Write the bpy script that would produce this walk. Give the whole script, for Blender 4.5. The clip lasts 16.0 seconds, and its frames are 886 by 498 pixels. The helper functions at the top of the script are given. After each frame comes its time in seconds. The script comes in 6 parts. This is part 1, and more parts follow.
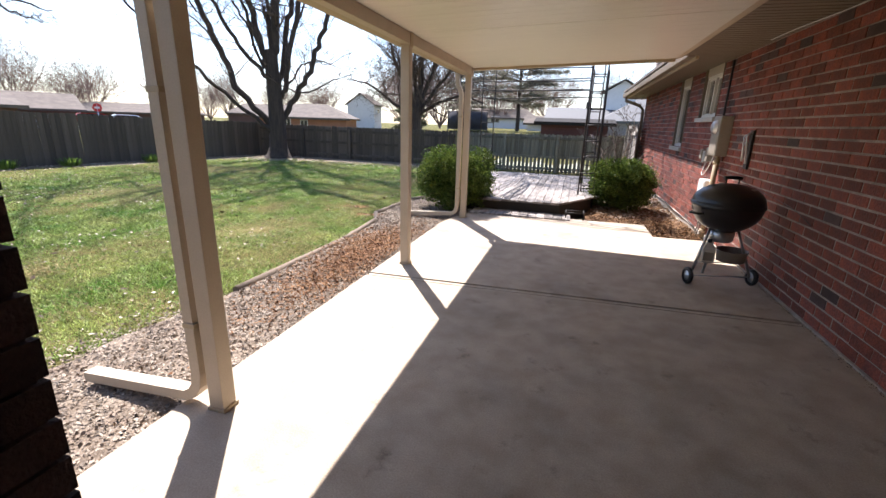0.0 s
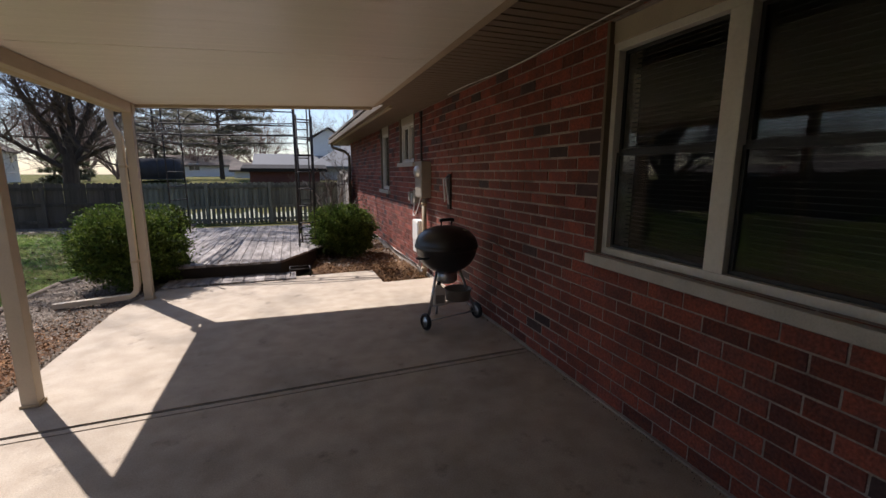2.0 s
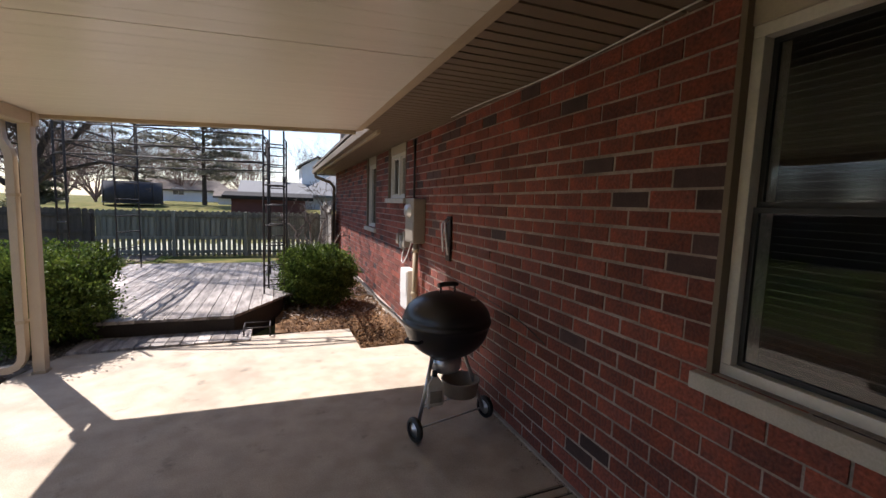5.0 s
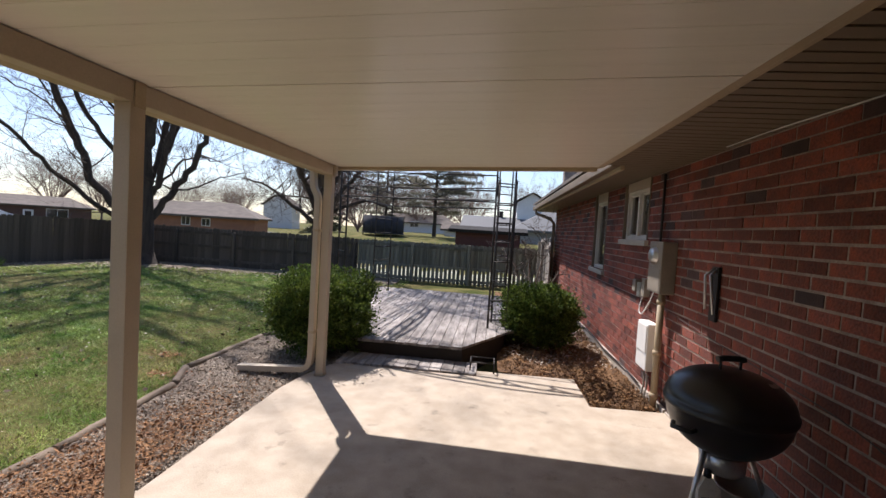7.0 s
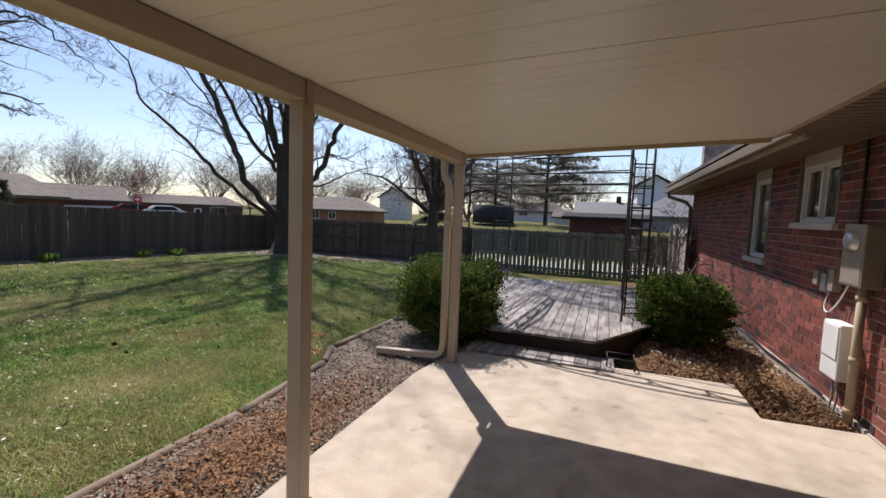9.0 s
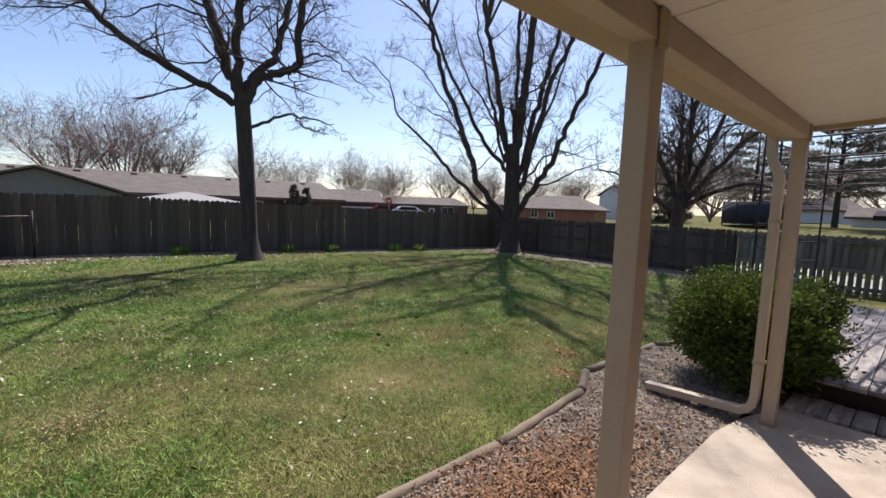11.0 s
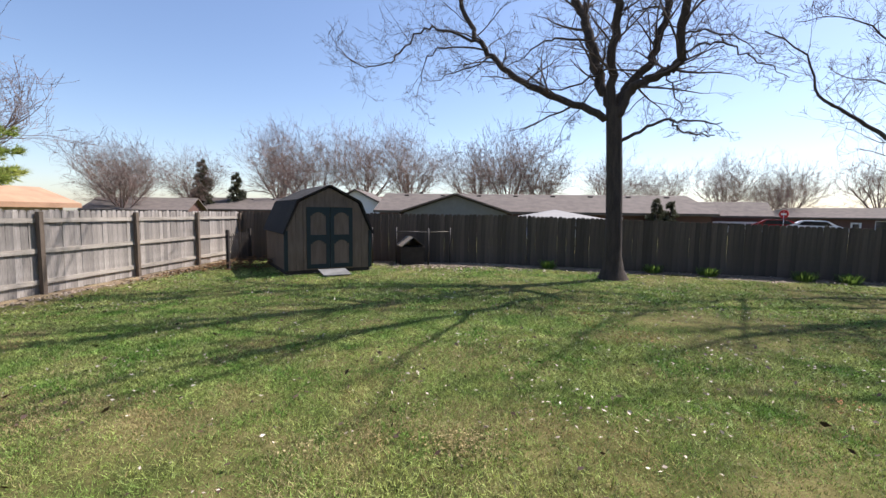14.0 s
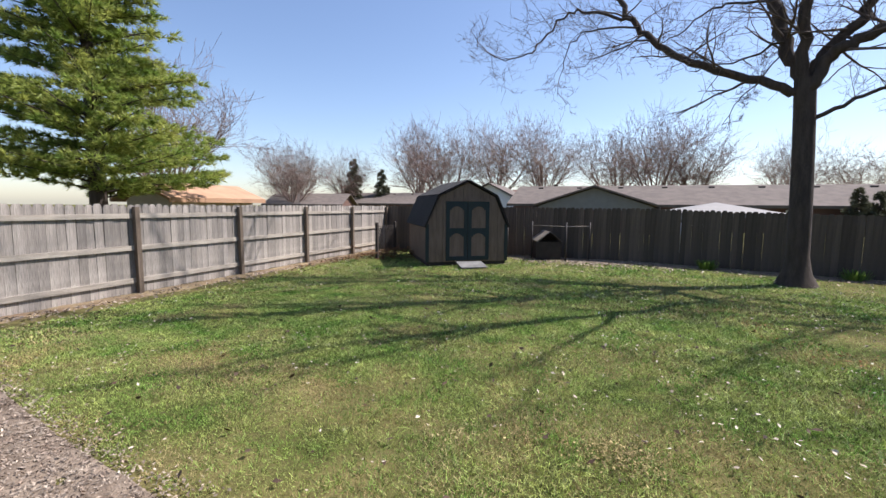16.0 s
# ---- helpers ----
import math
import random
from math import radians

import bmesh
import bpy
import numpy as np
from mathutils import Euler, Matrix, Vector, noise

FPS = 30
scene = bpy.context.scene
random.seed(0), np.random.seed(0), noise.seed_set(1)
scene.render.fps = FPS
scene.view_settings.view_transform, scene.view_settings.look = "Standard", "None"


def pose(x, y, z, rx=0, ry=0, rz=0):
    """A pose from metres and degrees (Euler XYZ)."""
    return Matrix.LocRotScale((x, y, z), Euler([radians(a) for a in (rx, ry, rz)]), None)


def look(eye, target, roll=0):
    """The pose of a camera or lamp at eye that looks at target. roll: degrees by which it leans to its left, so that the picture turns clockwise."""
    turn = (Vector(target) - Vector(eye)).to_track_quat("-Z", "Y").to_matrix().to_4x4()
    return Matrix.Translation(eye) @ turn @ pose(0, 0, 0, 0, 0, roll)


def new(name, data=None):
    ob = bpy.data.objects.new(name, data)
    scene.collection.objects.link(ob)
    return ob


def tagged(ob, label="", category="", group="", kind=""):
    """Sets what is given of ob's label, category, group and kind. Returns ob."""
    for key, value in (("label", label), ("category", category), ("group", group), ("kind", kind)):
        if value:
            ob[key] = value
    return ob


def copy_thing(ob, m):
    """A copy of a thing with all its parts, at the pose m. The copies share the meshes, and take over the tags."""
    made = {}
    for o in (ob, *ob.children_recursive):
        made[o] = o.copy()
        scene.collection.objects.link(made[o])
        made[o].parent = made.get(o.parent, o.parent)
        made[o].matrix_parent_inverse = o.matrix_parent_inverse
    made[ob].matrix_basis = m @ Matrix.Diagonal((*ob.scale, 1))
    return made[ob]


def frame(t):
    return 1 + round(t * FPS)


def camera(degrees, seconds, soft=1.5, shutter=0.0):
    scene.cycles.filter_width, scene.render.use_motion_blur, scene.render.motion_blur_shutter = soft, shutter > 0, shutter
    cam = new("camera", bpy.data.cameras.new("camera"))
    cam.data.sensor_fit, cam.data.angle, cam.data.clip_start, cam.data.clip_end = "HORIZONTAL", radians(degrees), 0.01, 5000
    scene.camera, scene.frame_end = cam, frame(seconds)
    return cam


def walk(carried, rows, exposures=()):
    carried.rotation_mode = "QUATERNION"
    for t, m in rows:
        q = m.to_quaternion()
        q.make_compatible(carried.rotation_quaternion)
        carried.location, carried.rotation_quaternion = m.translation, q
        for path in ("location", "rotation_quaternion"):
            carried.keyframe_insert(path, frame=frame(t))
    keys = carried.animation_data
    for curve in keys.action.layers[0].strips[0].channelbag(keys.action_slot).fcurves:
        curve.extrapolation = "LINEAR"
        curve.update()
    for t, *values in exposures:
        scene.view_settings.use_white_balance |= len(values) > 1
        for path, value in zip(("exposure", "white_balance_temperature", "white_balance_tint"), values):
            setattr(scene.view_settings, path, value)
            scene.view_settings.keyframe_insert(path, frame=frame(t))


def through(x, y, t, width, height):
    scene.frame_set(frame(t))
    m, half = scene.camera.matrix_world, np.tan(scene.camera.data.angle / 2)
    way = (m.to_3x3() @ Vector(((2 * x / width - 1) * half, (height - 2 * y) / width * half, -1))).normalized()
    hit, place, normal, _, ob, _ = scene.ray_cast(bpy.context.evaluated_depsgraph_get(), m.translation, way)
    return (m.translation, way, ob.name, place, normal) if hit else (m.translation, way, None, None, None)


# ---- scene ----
cam = camera(91.9, 16.0)
PATH = [
    (0, (-0.199, 0.282, 1.416), (-0.736, 2.124, 0.852), 1.8),
    (0.5, (-0.279, 0.462, 1.404), (-0.747, 2.34, 0.898), -0.4),
    (1, (-0.281, 0.676, 1.433), (-0.397, 2.621, 0.984), -2.1),
    (1.5, (-0.241, 0.871, 1.455), (0.173, 2.769, 0.98), -0.1),
    (2, (-0.149, 1.038, 1.452), (0.506, 2.895, 1.102), 0.1),
    (2.5, (0.031, 1.269, 1.48), (0.892, 3.045, 1.156), 3.3),
    (3, (0.034, 1.48, 1.502), (1.039, 3.179, 1.177), 2.1),
    (3.2, (0.019, 1.552, 1.52), (1.058, 3.228, 1.188), 1.8),
    (5.3, (0.161, 2.27, 1.558), (0.715, 4.184, 1.388), 2.7),
    (5.5, (0.112, 2.337, 1.581), (0.538, 4.285, 1.43), 3.3),
    (6, (0.039, 2.397, 1.59), (0.171, 4.388, 1.453), 3.0),
    (6.5, (-0.015, 2.426, 1.606), (-0.07, 4.423, 1.5), 3.4),
    (7, (-0.06, 2.438, 1.597), (-0.287, 4.423, 1.507), 3.5),
    (7.5, (-0.099, 2.44, 1.599), (-0.464, 4.404, 1.51), 3.3),
    (8, (-0.145, 2.44, 1.604), (-0.611, 4.382, 1.501), 2.5),
    (8.2, (-0.157, 2.449, 1.596), (-0.676, 4.377, 1.476), 2.6),
    (10.3, (-0.799, 2.659, 1.558), (-2.022, 4.23, 1.37), 1.5),
    (10.5, (-0.876, 2.712, 1.563), (-2.22, 4.182, 1.389), 2.0),
    (11, (-1.091, 2.817, 1.551), (-2.587, 4.129, 1.347), 1.9),
    (11.5, (-1.325, 2.859, 1.57), (-2.966, 3.988, 1.399), 0.7),
    (12, (-1.541, 2.933, 1.577), (-3.39, 3.683, 1.441), 2.3),
    (12.5, (-1.705, 2.928, 1.565), (-3.637, 3.41, 1.386), 1.6),
    (13, (-1.855, 2.872, 1.549), (-3.815, 3.226, 1.361), 0.7),
    (13.5, (-1.961, 2.862, 1.552), (-3.953, 2.938, 1.389), 1.2),
    (14, (-1.988, 2.848, 1.553), (-3.977, 2.714, 1.385), 0.7),
    (14.5, (-2.013, 2.814, 1.561), (-3.987, 2.535, 1.396), 0.2),
    (15, (-2.005, 2.783, 1.558), (-3.958, 2.381, 1.39), 0.9),
    (15.5, (-2.004, 2.733, 1.568), (-3.913, 2.163, 1.394), 0.5),
    (16, (-1.98, 2.688, 1.568), (-3.835, 1.968, 1.363), 0.5),
]
EXPOSURES = [(t, stops + 0.08, 6280, 17) for t, stops in ((0, 1.48), (0.5, 1.08), (1, 0.48), (1.5, 0.33), (2, 0.43), (3.2, 0.98), (5.5, 1.0), (7, 0.63), (8.2, 0.43), (10.3, 0.36), (11, 0.48), (13, 0.66), (16, 0.72))]
walk(cam, [(t, look(eye, target, roll)) for t, eye, target, roll in PATH], EXPOSURES)

# ---- daylight ----
SUN_AZ, SUN_EL = radians(-34.5), radians(53.5)
world = bpy.data.worlds.new("sky")
scene.world = world
world.use_nodes = True
wn = world.node_tree.nodes
sky = wn.new("ShaderNodeTexSky")
sky.sky_type, sky.sun_disc = "NISHITA", False
sky.sun_elevation, sky.sun_rotation = SUN_EL, SUN_AZ
sky.air_density, sky.dust_density, sky.ozone_density = 1.0, 0.65, 1.8
world.node_tree.links.new(sky.outputs[0], wn["Background"].inputs[0])
wn["Background"].inputs[1].default_value = 0.105
sun_data = bpy.data.lights.new("sun", "SUN")
sun_data.energy, sun_data.angle, sun_data.color = 5.0, radians(0.5), (1.0, 0.95, 0.88)
sun = new("sun", sun_data)
SUN_DIR = Vector((math.sin(SUN_AZ) * math.cos(SUN_EL), math.cos(SUN_AZ) * math.cos(SUN_EL), math.sin(SUN_EL)))
sun.matrix_world = look(SUN_DIR * 60, (0, 0, 0))


# ---- materials ----
def material(name, color, rough=0.8, spread=0.25, scale=4.0, fine=60.0, bump=0.2, metal=0.0, per_object=0.0, tint=None, stretch=(1, 1, 1), spec=0.5, per_island=0.0, stain=0.0):
    """Base colour varied at two scales, with fine relief. tint: a second colour mixed in patches."""
    m = bpy.data.materials.new(name)
    m.use_nodes = True
    n, link = m.node_tree.nodes, m.node_tree.links.new
    b = n["Principled BSDF"]
    b.inputs["Roughness"].default_value, b.inputs["Metallic"].default_value = rough, metal
    b.inputs["Specular IOR Level"].default_value = spec
    co = n.new("ShaderNodeTexCoord")
    mp = n.new("ShaderNodeMapping")
    mp.inputs["Scale"].default_value = stretch
    link(co.outputs["Object"], mp.inputs[0])
    big = n.new("ShaderNodeTexNoise")
    big.inputs["Scale"].default_value, big.inputs["Detail"].default_value = scale, 5
    small = n.new("ShaderNodeTexNoise")
    small.inputs["Scale"].default_value, small.inputs["Detail"].default_value = fine, 4
    for t in (big, small):
        link(mp.outputs[0], t.inputs["Vector"])
    second = tint or tuple(c * (1 - spread) for c in color)
    mix = n.new("ShaderNodeMix")
    mix.data_type = "RGBA"
    mix.inputs[6].default_value, mix.inputs[7].default_value = (*color, 1), (*second, 1)
    ramp = n.new("ShaderNodeMapRange")
    ramp.inputs[1].default_value, ramp.inputs[2].default_value = 0.35, 0.65
    link(big.outputs["Fac"], ramp.inputs[0])
    link(ramp.outputs[0], mix.inputs[0])
    val = n.new("ShaderNodeMapRange")
    val.inputs[1].default_value, val.inputs[2].default_value = 0.25, 0.75
    val.inputs[3].default_value, val.inputs[4].default_value = 1 - spread * 0.7, 1 + spread * 0.7
    link(small.outputs["Fac"], val.inputs[0])
    hsv = n.new("ShaderNodeHueSaturation")
    link(mix.outputs[2], hsv.inputs["Color"])
    last = val.outputs[0]

    def times(source, lo, hi, a=0.0, b2=1.0):
        r = n.new("ShaderNodeMapRange")
        r.inputs[1].default_value, r.inputs[2].default_value = a, b2
        r.inputs[3].default_value, r.inputs[4].default_value = lo, hi
        link(source, r.inputs[0])
        mu = n.new("ShaderNodeMath")
        mu.operation = "MULTIPLY"
        link(last, mu.inputs[0])
        link(r.outputs[0], mu.inputs[1])
        return mu.outputs[0]

    if per_object:
        last = times(n.new("ShaderNodeObjectInfo").outputs["Random"], 1 - per_object, 1 + per_object)
    if per_island:
        last = times(n.new("ShaderNodeNewGeometry").outputs["Random Per Island"], 1 - per_island, 1 + per_island)
    if stain:
        st = n.new("ShaderNodeTexNoise")
        st.inputs["Scale"].default_value, st.inputs["Detail"].default_value = scale * 0.23, 6
        link(mp.outputs[0], st.inputs["Vector"])
        last = times(st.outputs["Fac"], 1 - stain, 1.0, 0.3, 0.5)
    link(last, hsv.inputs["Value"])
    link(hsv.outputs[0], b.inputs["Base Color"])
    if bump:
        bp = n.new("ShaderNodeBump")
        bp.inputs["Strength"].default_value, bp.inputs["Distance"].default_value = bump, 0.01
        link(small.outputs["Fac"], bp.inputs["Height"])
        link(bp.outputs[0], b.inputs["Normal"])
    return m


def leafy(name, color, tint, per_island=0.35, through=0.35, scale=3.0, rough=0.5, spec=0.3):
    m = material(name, color, rough, 0.2, scale, 40, 0.0, tint=tint, per_island=per_island, spec=spec)
    n, link = m.node_tree.nodes, m.node_tree.links.new
    b = n["Principled BSDF"]
    tr = n.new("ShaderNodeBsdfTranslucent")
    src = b.inputs["Base Color"].links[0].from_socket
    link(src, tr.inputs["Color"])
    mx = n.new("ShaderNodeMixShader")
    mx.inputs[0].default_value = through
    link(b.outputs[0], mx.inputs[1])
    link(tr.outputs[0], mx.inputs[2])
    link(mx.outputs[0], n["Material Output"].inputs[0])
    return m


def speckled(m, scale, level, depth):
    """Adds sparse small dark stains to a material's colour."""
    n, link = m.node_tree.nodes, m.node_tree.links.new
    b = n["Principled BSDF"]
    src = b.inputs["Base Color"].links[0].from_socket
    co = n.new("ShaderNodeTexCoord")
    sp = n.new("ShaderNodeTexNoise")
    sp.inputs["Scale"].default_value, sp.inputs["Detail"].default_value, sp.inputs["Roughness"].default_value = scale, 6, 0.65
    link(co.outputs["Object"], sp.inputs["Vector"])
    r = n.new("ShaderNodeMapRange")
    r.inputs[1].default_value, r.inputs[2].default_value = level, level + 0.12
    r.inputs[3].default_value, r.inputs[4].default_value = 1.0, 1.0 - depth
    link(sp.outputs["Fac"], r.inputs[0])
    h = n.new("ShaderNodeHueSaturation")
    link(src, h.inputs["Color"])
    link(r.outputs[0], h.inputs["Value"])
    link(h.outputs[0], b.inputs["Base Color"])
    return m


MAT_GRASS_SOIL = material("lawn_soil", (0.055, 0.068, 0.018), 0.95, 0.5, 1.3, 45, 0.8, tint=(0.16, 0.135, 0.055), spec=0.05)
MAT_BLADE = leafy("grass_blades", (0.125, 0.25, 0.037), (0.33, 0.385, 0.11), 0.95, 0.22, 1.9, 0.55, 0.25)
MAT_STRAW = leafy("straw_blades", (0.43, 0.37, 0.19), (0.36, 0.28, 0.13), 0.5, 0.2, 0.9, 0.9, 0.05)
MAT_CONCRETE = speckled(material("concrete", (0.455, 0.382, 0.295), 0.85, 0.22, 6.0, 120, 0.35, tint=(0.38, 0.31, 0.23), stain=0.24), 5.0, 0.60, 0.4)
MAT_CREAM = material("cream_paint", (0.47, 0.385, 0.28), 0.5, 0.08, 6, 120, 0.04)
MAT_CREAM_TRIM = material("tan_trim", (0.42, 0.33, 0.21), 0.55, 0.1, 6, 120, 0.05)
MAT_CEILING = material("cream_panel", (0.83, 0.775, 0.655), 0.24, 0.04, 3, 60, 0.03, stretch=(0.3, 6, 1))
MAT_SOFFIT = material("tan_soffit", (0.17, 0.125, 0.08), 0.6, 0.08, 4, 80, 0.04)
MAT_BRICK = material("red_brick", (0.25, 0.06, 0.032), 0.88, 0.6, 11, 70, 1.0, per_object=0.42, tint=(0.165, 0.05, 0.036), stain=0.25)
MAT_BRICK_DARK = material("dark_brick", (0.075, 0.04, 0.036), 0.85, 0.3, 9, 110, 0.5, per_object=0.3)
MAT_BRICK_BULK = material("red_brick_far", (0.25, 0.06, 0.032), 0.88, 0.6, 11, 70, 1.0, per_island=0.42, tint=(0.165, 0.05, 0.036), stain=0.25)
# dark wall bricks; also the shade put into the wing and south wall
MAT_BRICK_DARK_SHADE_BULK = material("dark_and_shaded_brick", (0.075, 0.04, 0.036), 0.85, 0.3, 9, 110, 0.5, per_island=0.3)
MAT_MORTAR = material("mortar", (0.40, 0.33, 0.275), 0.95, 0.35, 8, 90, 0.6, stain=0.45)
MAT_FOUNDATION = material("foundation_concrete", (0.42, 0.37, 0.31), 0.9, 0.2, 6, 80, 0.4, stain=0.2)
MAT_STONE_SILL = material("limestone_sill", (0.50, 0.45, 0.37), 0.85, 0.15, 8, 120, 0.2)
MAT_FENCE = speckled(material("weathered_fence_wood", (0.40, 0.36, 0.31), 0.9, 0.5, 2.2, 22, 0.6, per_object=0.26, stretch=(6, 6, 0.6), tint=(0.22, 0.195, 0.17), stain=0.5), 4.0, 0.66, 0.6)
MAT_FENCE_POST = material("brown_fence_post", (0.16, 0.12, 0.085), 0.9, 0.3, 3, 40, 0.4, stretch=(6, 6, 0.6), stain=0.25)
MAT_FENCE_RAIL = material("pale_fence_rail", (0.44, 0.39, 0.32), 0.9, 0.3, 3, 40, 0.4, stretch=(0.6, 6, 6), stain=0.3)
# fence wood with shade in its colour, for sides away from the sun
MAT_FENCE_SHADED = material("shaded_fence_wood", (0.112, 0.087, 0.066), 0.9, 0.3, 3, 40, 0.4, per_object=0.3, stretch=(6, 6, 0.6), stain=0.25)
MAT_FENCE_GREY = material("grey_green_fence_wood", (0.24, 0.225, 0.17), 0.9, 0.35, 3, 40, 0.4, per_object=0.3, stretch=(6, 6, 0.6), stain=0.35)
# deck patches mix real weathering with tree shadow painted into the wood
MAT_DECK = material("grey_deck_wood", (0.43, 0.385, 0.345), 0.85, 0.5, 3.5, 40, 0.6, per_object=0.3, stretch=(5, 0.8, 5), tint=(0.19, 0.16, 0.14), stain=0.5)
MAT_DARK_WOOD_AND_SHADE = material("dark_wood_and_gap_shade", (0.045, 0.035, 0.028), 0.9, 0.3, 5, 50, 0.4)
MAT_BARK = material("grey_brown_bark", (0.068, 0.05, 0.039), 0.95, 0.4, 4, 35, 1.0, stretch=(3, 3, 0.5))
MAT_TWIG = material("brown_twigs", (0.105, 0.075, 0.057), 0.9, 0.25, 4, 35, 0.2)
MAT_TWIG_FAR = material("grey_red_twigs", (0.24, 0.165, 0.135), 0.9, 0.25, 0.3, 5, 0.0)
MAT_BUSH = leafy("shrub_leaves", (0.042, 0.08, 0.014), (0.135, 0.175, 0.032), 0.6, 0.3, 9.0, 0.6, 0.2)
MAT_NEEDLE = leafy("pine_needles", (0.17, 0.26, 0.05), (0.40, 0.42, 0.11), 0.6, 0.45, 1.1)
MAT_NEEDLE_DARK = leafy("dark_needles", (0.085, 0.095, 0.055), (0.16, 0.155, 0.095), 0.4, 0.25)
MAT_NEEDLE_DULL = leafy("dull_needles", (0.14, 0.135, 0.10), (0.26, 0.24, 0.185), 0.5, 0.35)
MAT_MULCH = material("wood_mulch", (0.20, 0.15, 0.112), 0.95, 0.5, 7, 60, 1.0, tint=(0.36, 0.305, 0.24), per_island=0.5)
MAT_MULCH_BED = material("settled_mulch", (0.13, 0.095, 0.066), 0.95, 0.5, 5, 70, 1.0, tint=(0.24, 0.19, 0.14))
MAT_DIRT = material("brown_dirt", (0.095, 0.048, 0.022), 0.95, 0.4, 9, 60, 1.0, tint=(0.21, 0.11, 0.042), per_island=0.5)
MAT_FRESH = material("fresh_bark", (0.17, 0.078, 0.034), 0.95, 0.4, 12, 60, 1.0, tint=(0.29, 0.155, 0.07), per_island=0.5)
MAT_GAP_STRIP = material("dry_verge", (0.34, 0.33, 0.26), 0.95, 0.4, 2, 30, 0.6, tint=(0.20, 0.22, 0.12))
MAT_EARTH = material("dry_earth", (0.16, 0.105, 0.06), 0.95, 0.4, 3, 40, 0.8, tint=(0.25, 0.19, 0.10))
MAT_PALE_TWIG = material("pale_twigs", (0.42, 0.35, 0.28), 0.9, 0.2, 6, 40, 0.2)
MAT_LITTER = material("dry_leaves", (0.30, 0.21, 0.135), 0.8, 0.35, 6, 30, 0.2, per_island=0.45, tint=(0.44, 0.38, 0.31))
MAT_LITTER_PALE = material("bleached_leaves", (0.60, 0.54, 0.45), 0.8, 0.3, 6, 30, 0.2, per_island=0.4, tint=(0.45, 0.36, 0.26))
MAT_LEAF_DARK = material("dark_brown_leaves", (0.07, 0.04, 0.024), 0.85, 0.35, 6, 30, 0.2, per_island=0.5)
MAT_LITTER_RED = material("rust_leaves", (0.36, 0.13, 0.045), 0.8, 0.3, 6, 30, 0.2, per_island=0.4)
MAT_TIMBER = material("landscape_timber", (0.22, 0.165, 0.115), 0.9, 0.3, 4, 50, 0.5, stretch=(5, 0.6, 5))
MAT_BLACK_ENAMEL = material("black_enamel", (0.010, 0.010, 0.011), 0.32, 0.1, 4, 60, 0.0, spec=0.6)
MAT_BLACK = material("black_plastic", (0.02, 0.02, 0.02), 0.5, 0.2, 5, 60, 0.05)
MAT_IRON = material("rusty_dark_iron", (0.035, 0.028, 0.024), 0.7, 0.3, 9, 60, 0.2)
MAT_STEEL = material("galvanised_steel", (0.55, 0.55, 0.55), 0.35, 0.1, 8, 60, 0.05, metal=0.9)
MAT_GREY_BOX = material("grey_meter_paint", (0.27, 0.235, 0.19), 0.5, 0.12, 6, 60, 0.05)
MAT_WHITE = material("white_paint", (0.75, 0.73, 0.69), 0.5, 0.06, 6, 60, 0.03)
MAT_SASH = material("white_sash_paint", (0.66, 0.61, 0.52), 0.45, 0.08, 6, 60, 0.03)
MAT_SHINGLE = material("brown_shingles", (0.14, 0.115, 0.096), 0.95, 0.25, 1.5, 25, 0.4)
MAT_SHINGLE_TAN = material("tan_shingles", (0.42, 0.25, 0.15), 0.95, 0.2, 1.5, 25, 0.4)
MAT_SHINGLE_DARK = material("dark_shingles", (0.018, 0.015, 0.013), 1.0, 0.3, 2, 25, 0.5)
MAT_SHINGLE_RED = material("red_brown_shingles", (0.17, 0.085, 0.065), 0.95, 0.2, 1.5, 25, 0.4)
MAT_SHED = material("brown_shed_siding", (0.185, 0.132, 0.094), 0.85, 0.3, 3, 50, 0.2, stretch=(4, 4, 0.6), stain=0.2)
MAT_GREEN_TRIM = material("dark_green_trim", (0.007, 0.020, 0.021), 0.6, 0.25, 5, 60, 0.1)
MAT_FAR_BRICK = material("orange_brick_far", (0.36, 0.17, 0.10), 0.9, 0.15, 2, 20, 0.2)
MAT_FAR_RED = material("dull_red_brick", (0.135, 0.075, 0.058), 0.9, 0.15, 2, 20, 0.2)
MAT_TAN_WALL = material("tan_siding", (0.45, 0.38, 0.29), 0.8, 0.1, 2, 30, 0.1)
MAT_WHITE_WALL = material("white_siding", (0.72, 0.72, 0.72), 0.7, 0.06, 2, 30, 0.1)
MAT_DARK_GLASS = material("dark_window", (0.02, 0.022, 0.025), 0.08, 0.1, 2, 20, 0.0, spec=0.6)
MAT_TAUPE_METAL = material("grey_canopy_cloth", (0.26, 0.25, 0.235), 0.8, 0.1, 3, 40, 0.1)
MAT_CAR_RED = material("red_car_paint", (0.22, 0.012, 0.016), 0.25, 0.05, 2, 20, 0.0)
MAT_CAR_WHITE = material("white_car_paint", (0.75, 0.76, 0.78), 0.25, 0.05, 2, 20, 0.0)
MAT_SIGN_RED = material("red_sign_paint", (0.55, 0.03, 0.03), 0.5, 0.05, 2, 20, 0.0)
MAT_ASPHALT = material("asphalt", (0.10, 0.098, 0.095), 0.9, 0.2, 2, 40, 0.3)
MAT_DAFFODIL = leafy("daffodil_leaves", (0.09, 0.18, 0.035), (0.17, 0.25, 0.05), 0.3, 0.4)
MAT_NET = material("dark_net", (0.03, 0.032, 0.045), 0.9, 0.3, 3, 60, 0.2)
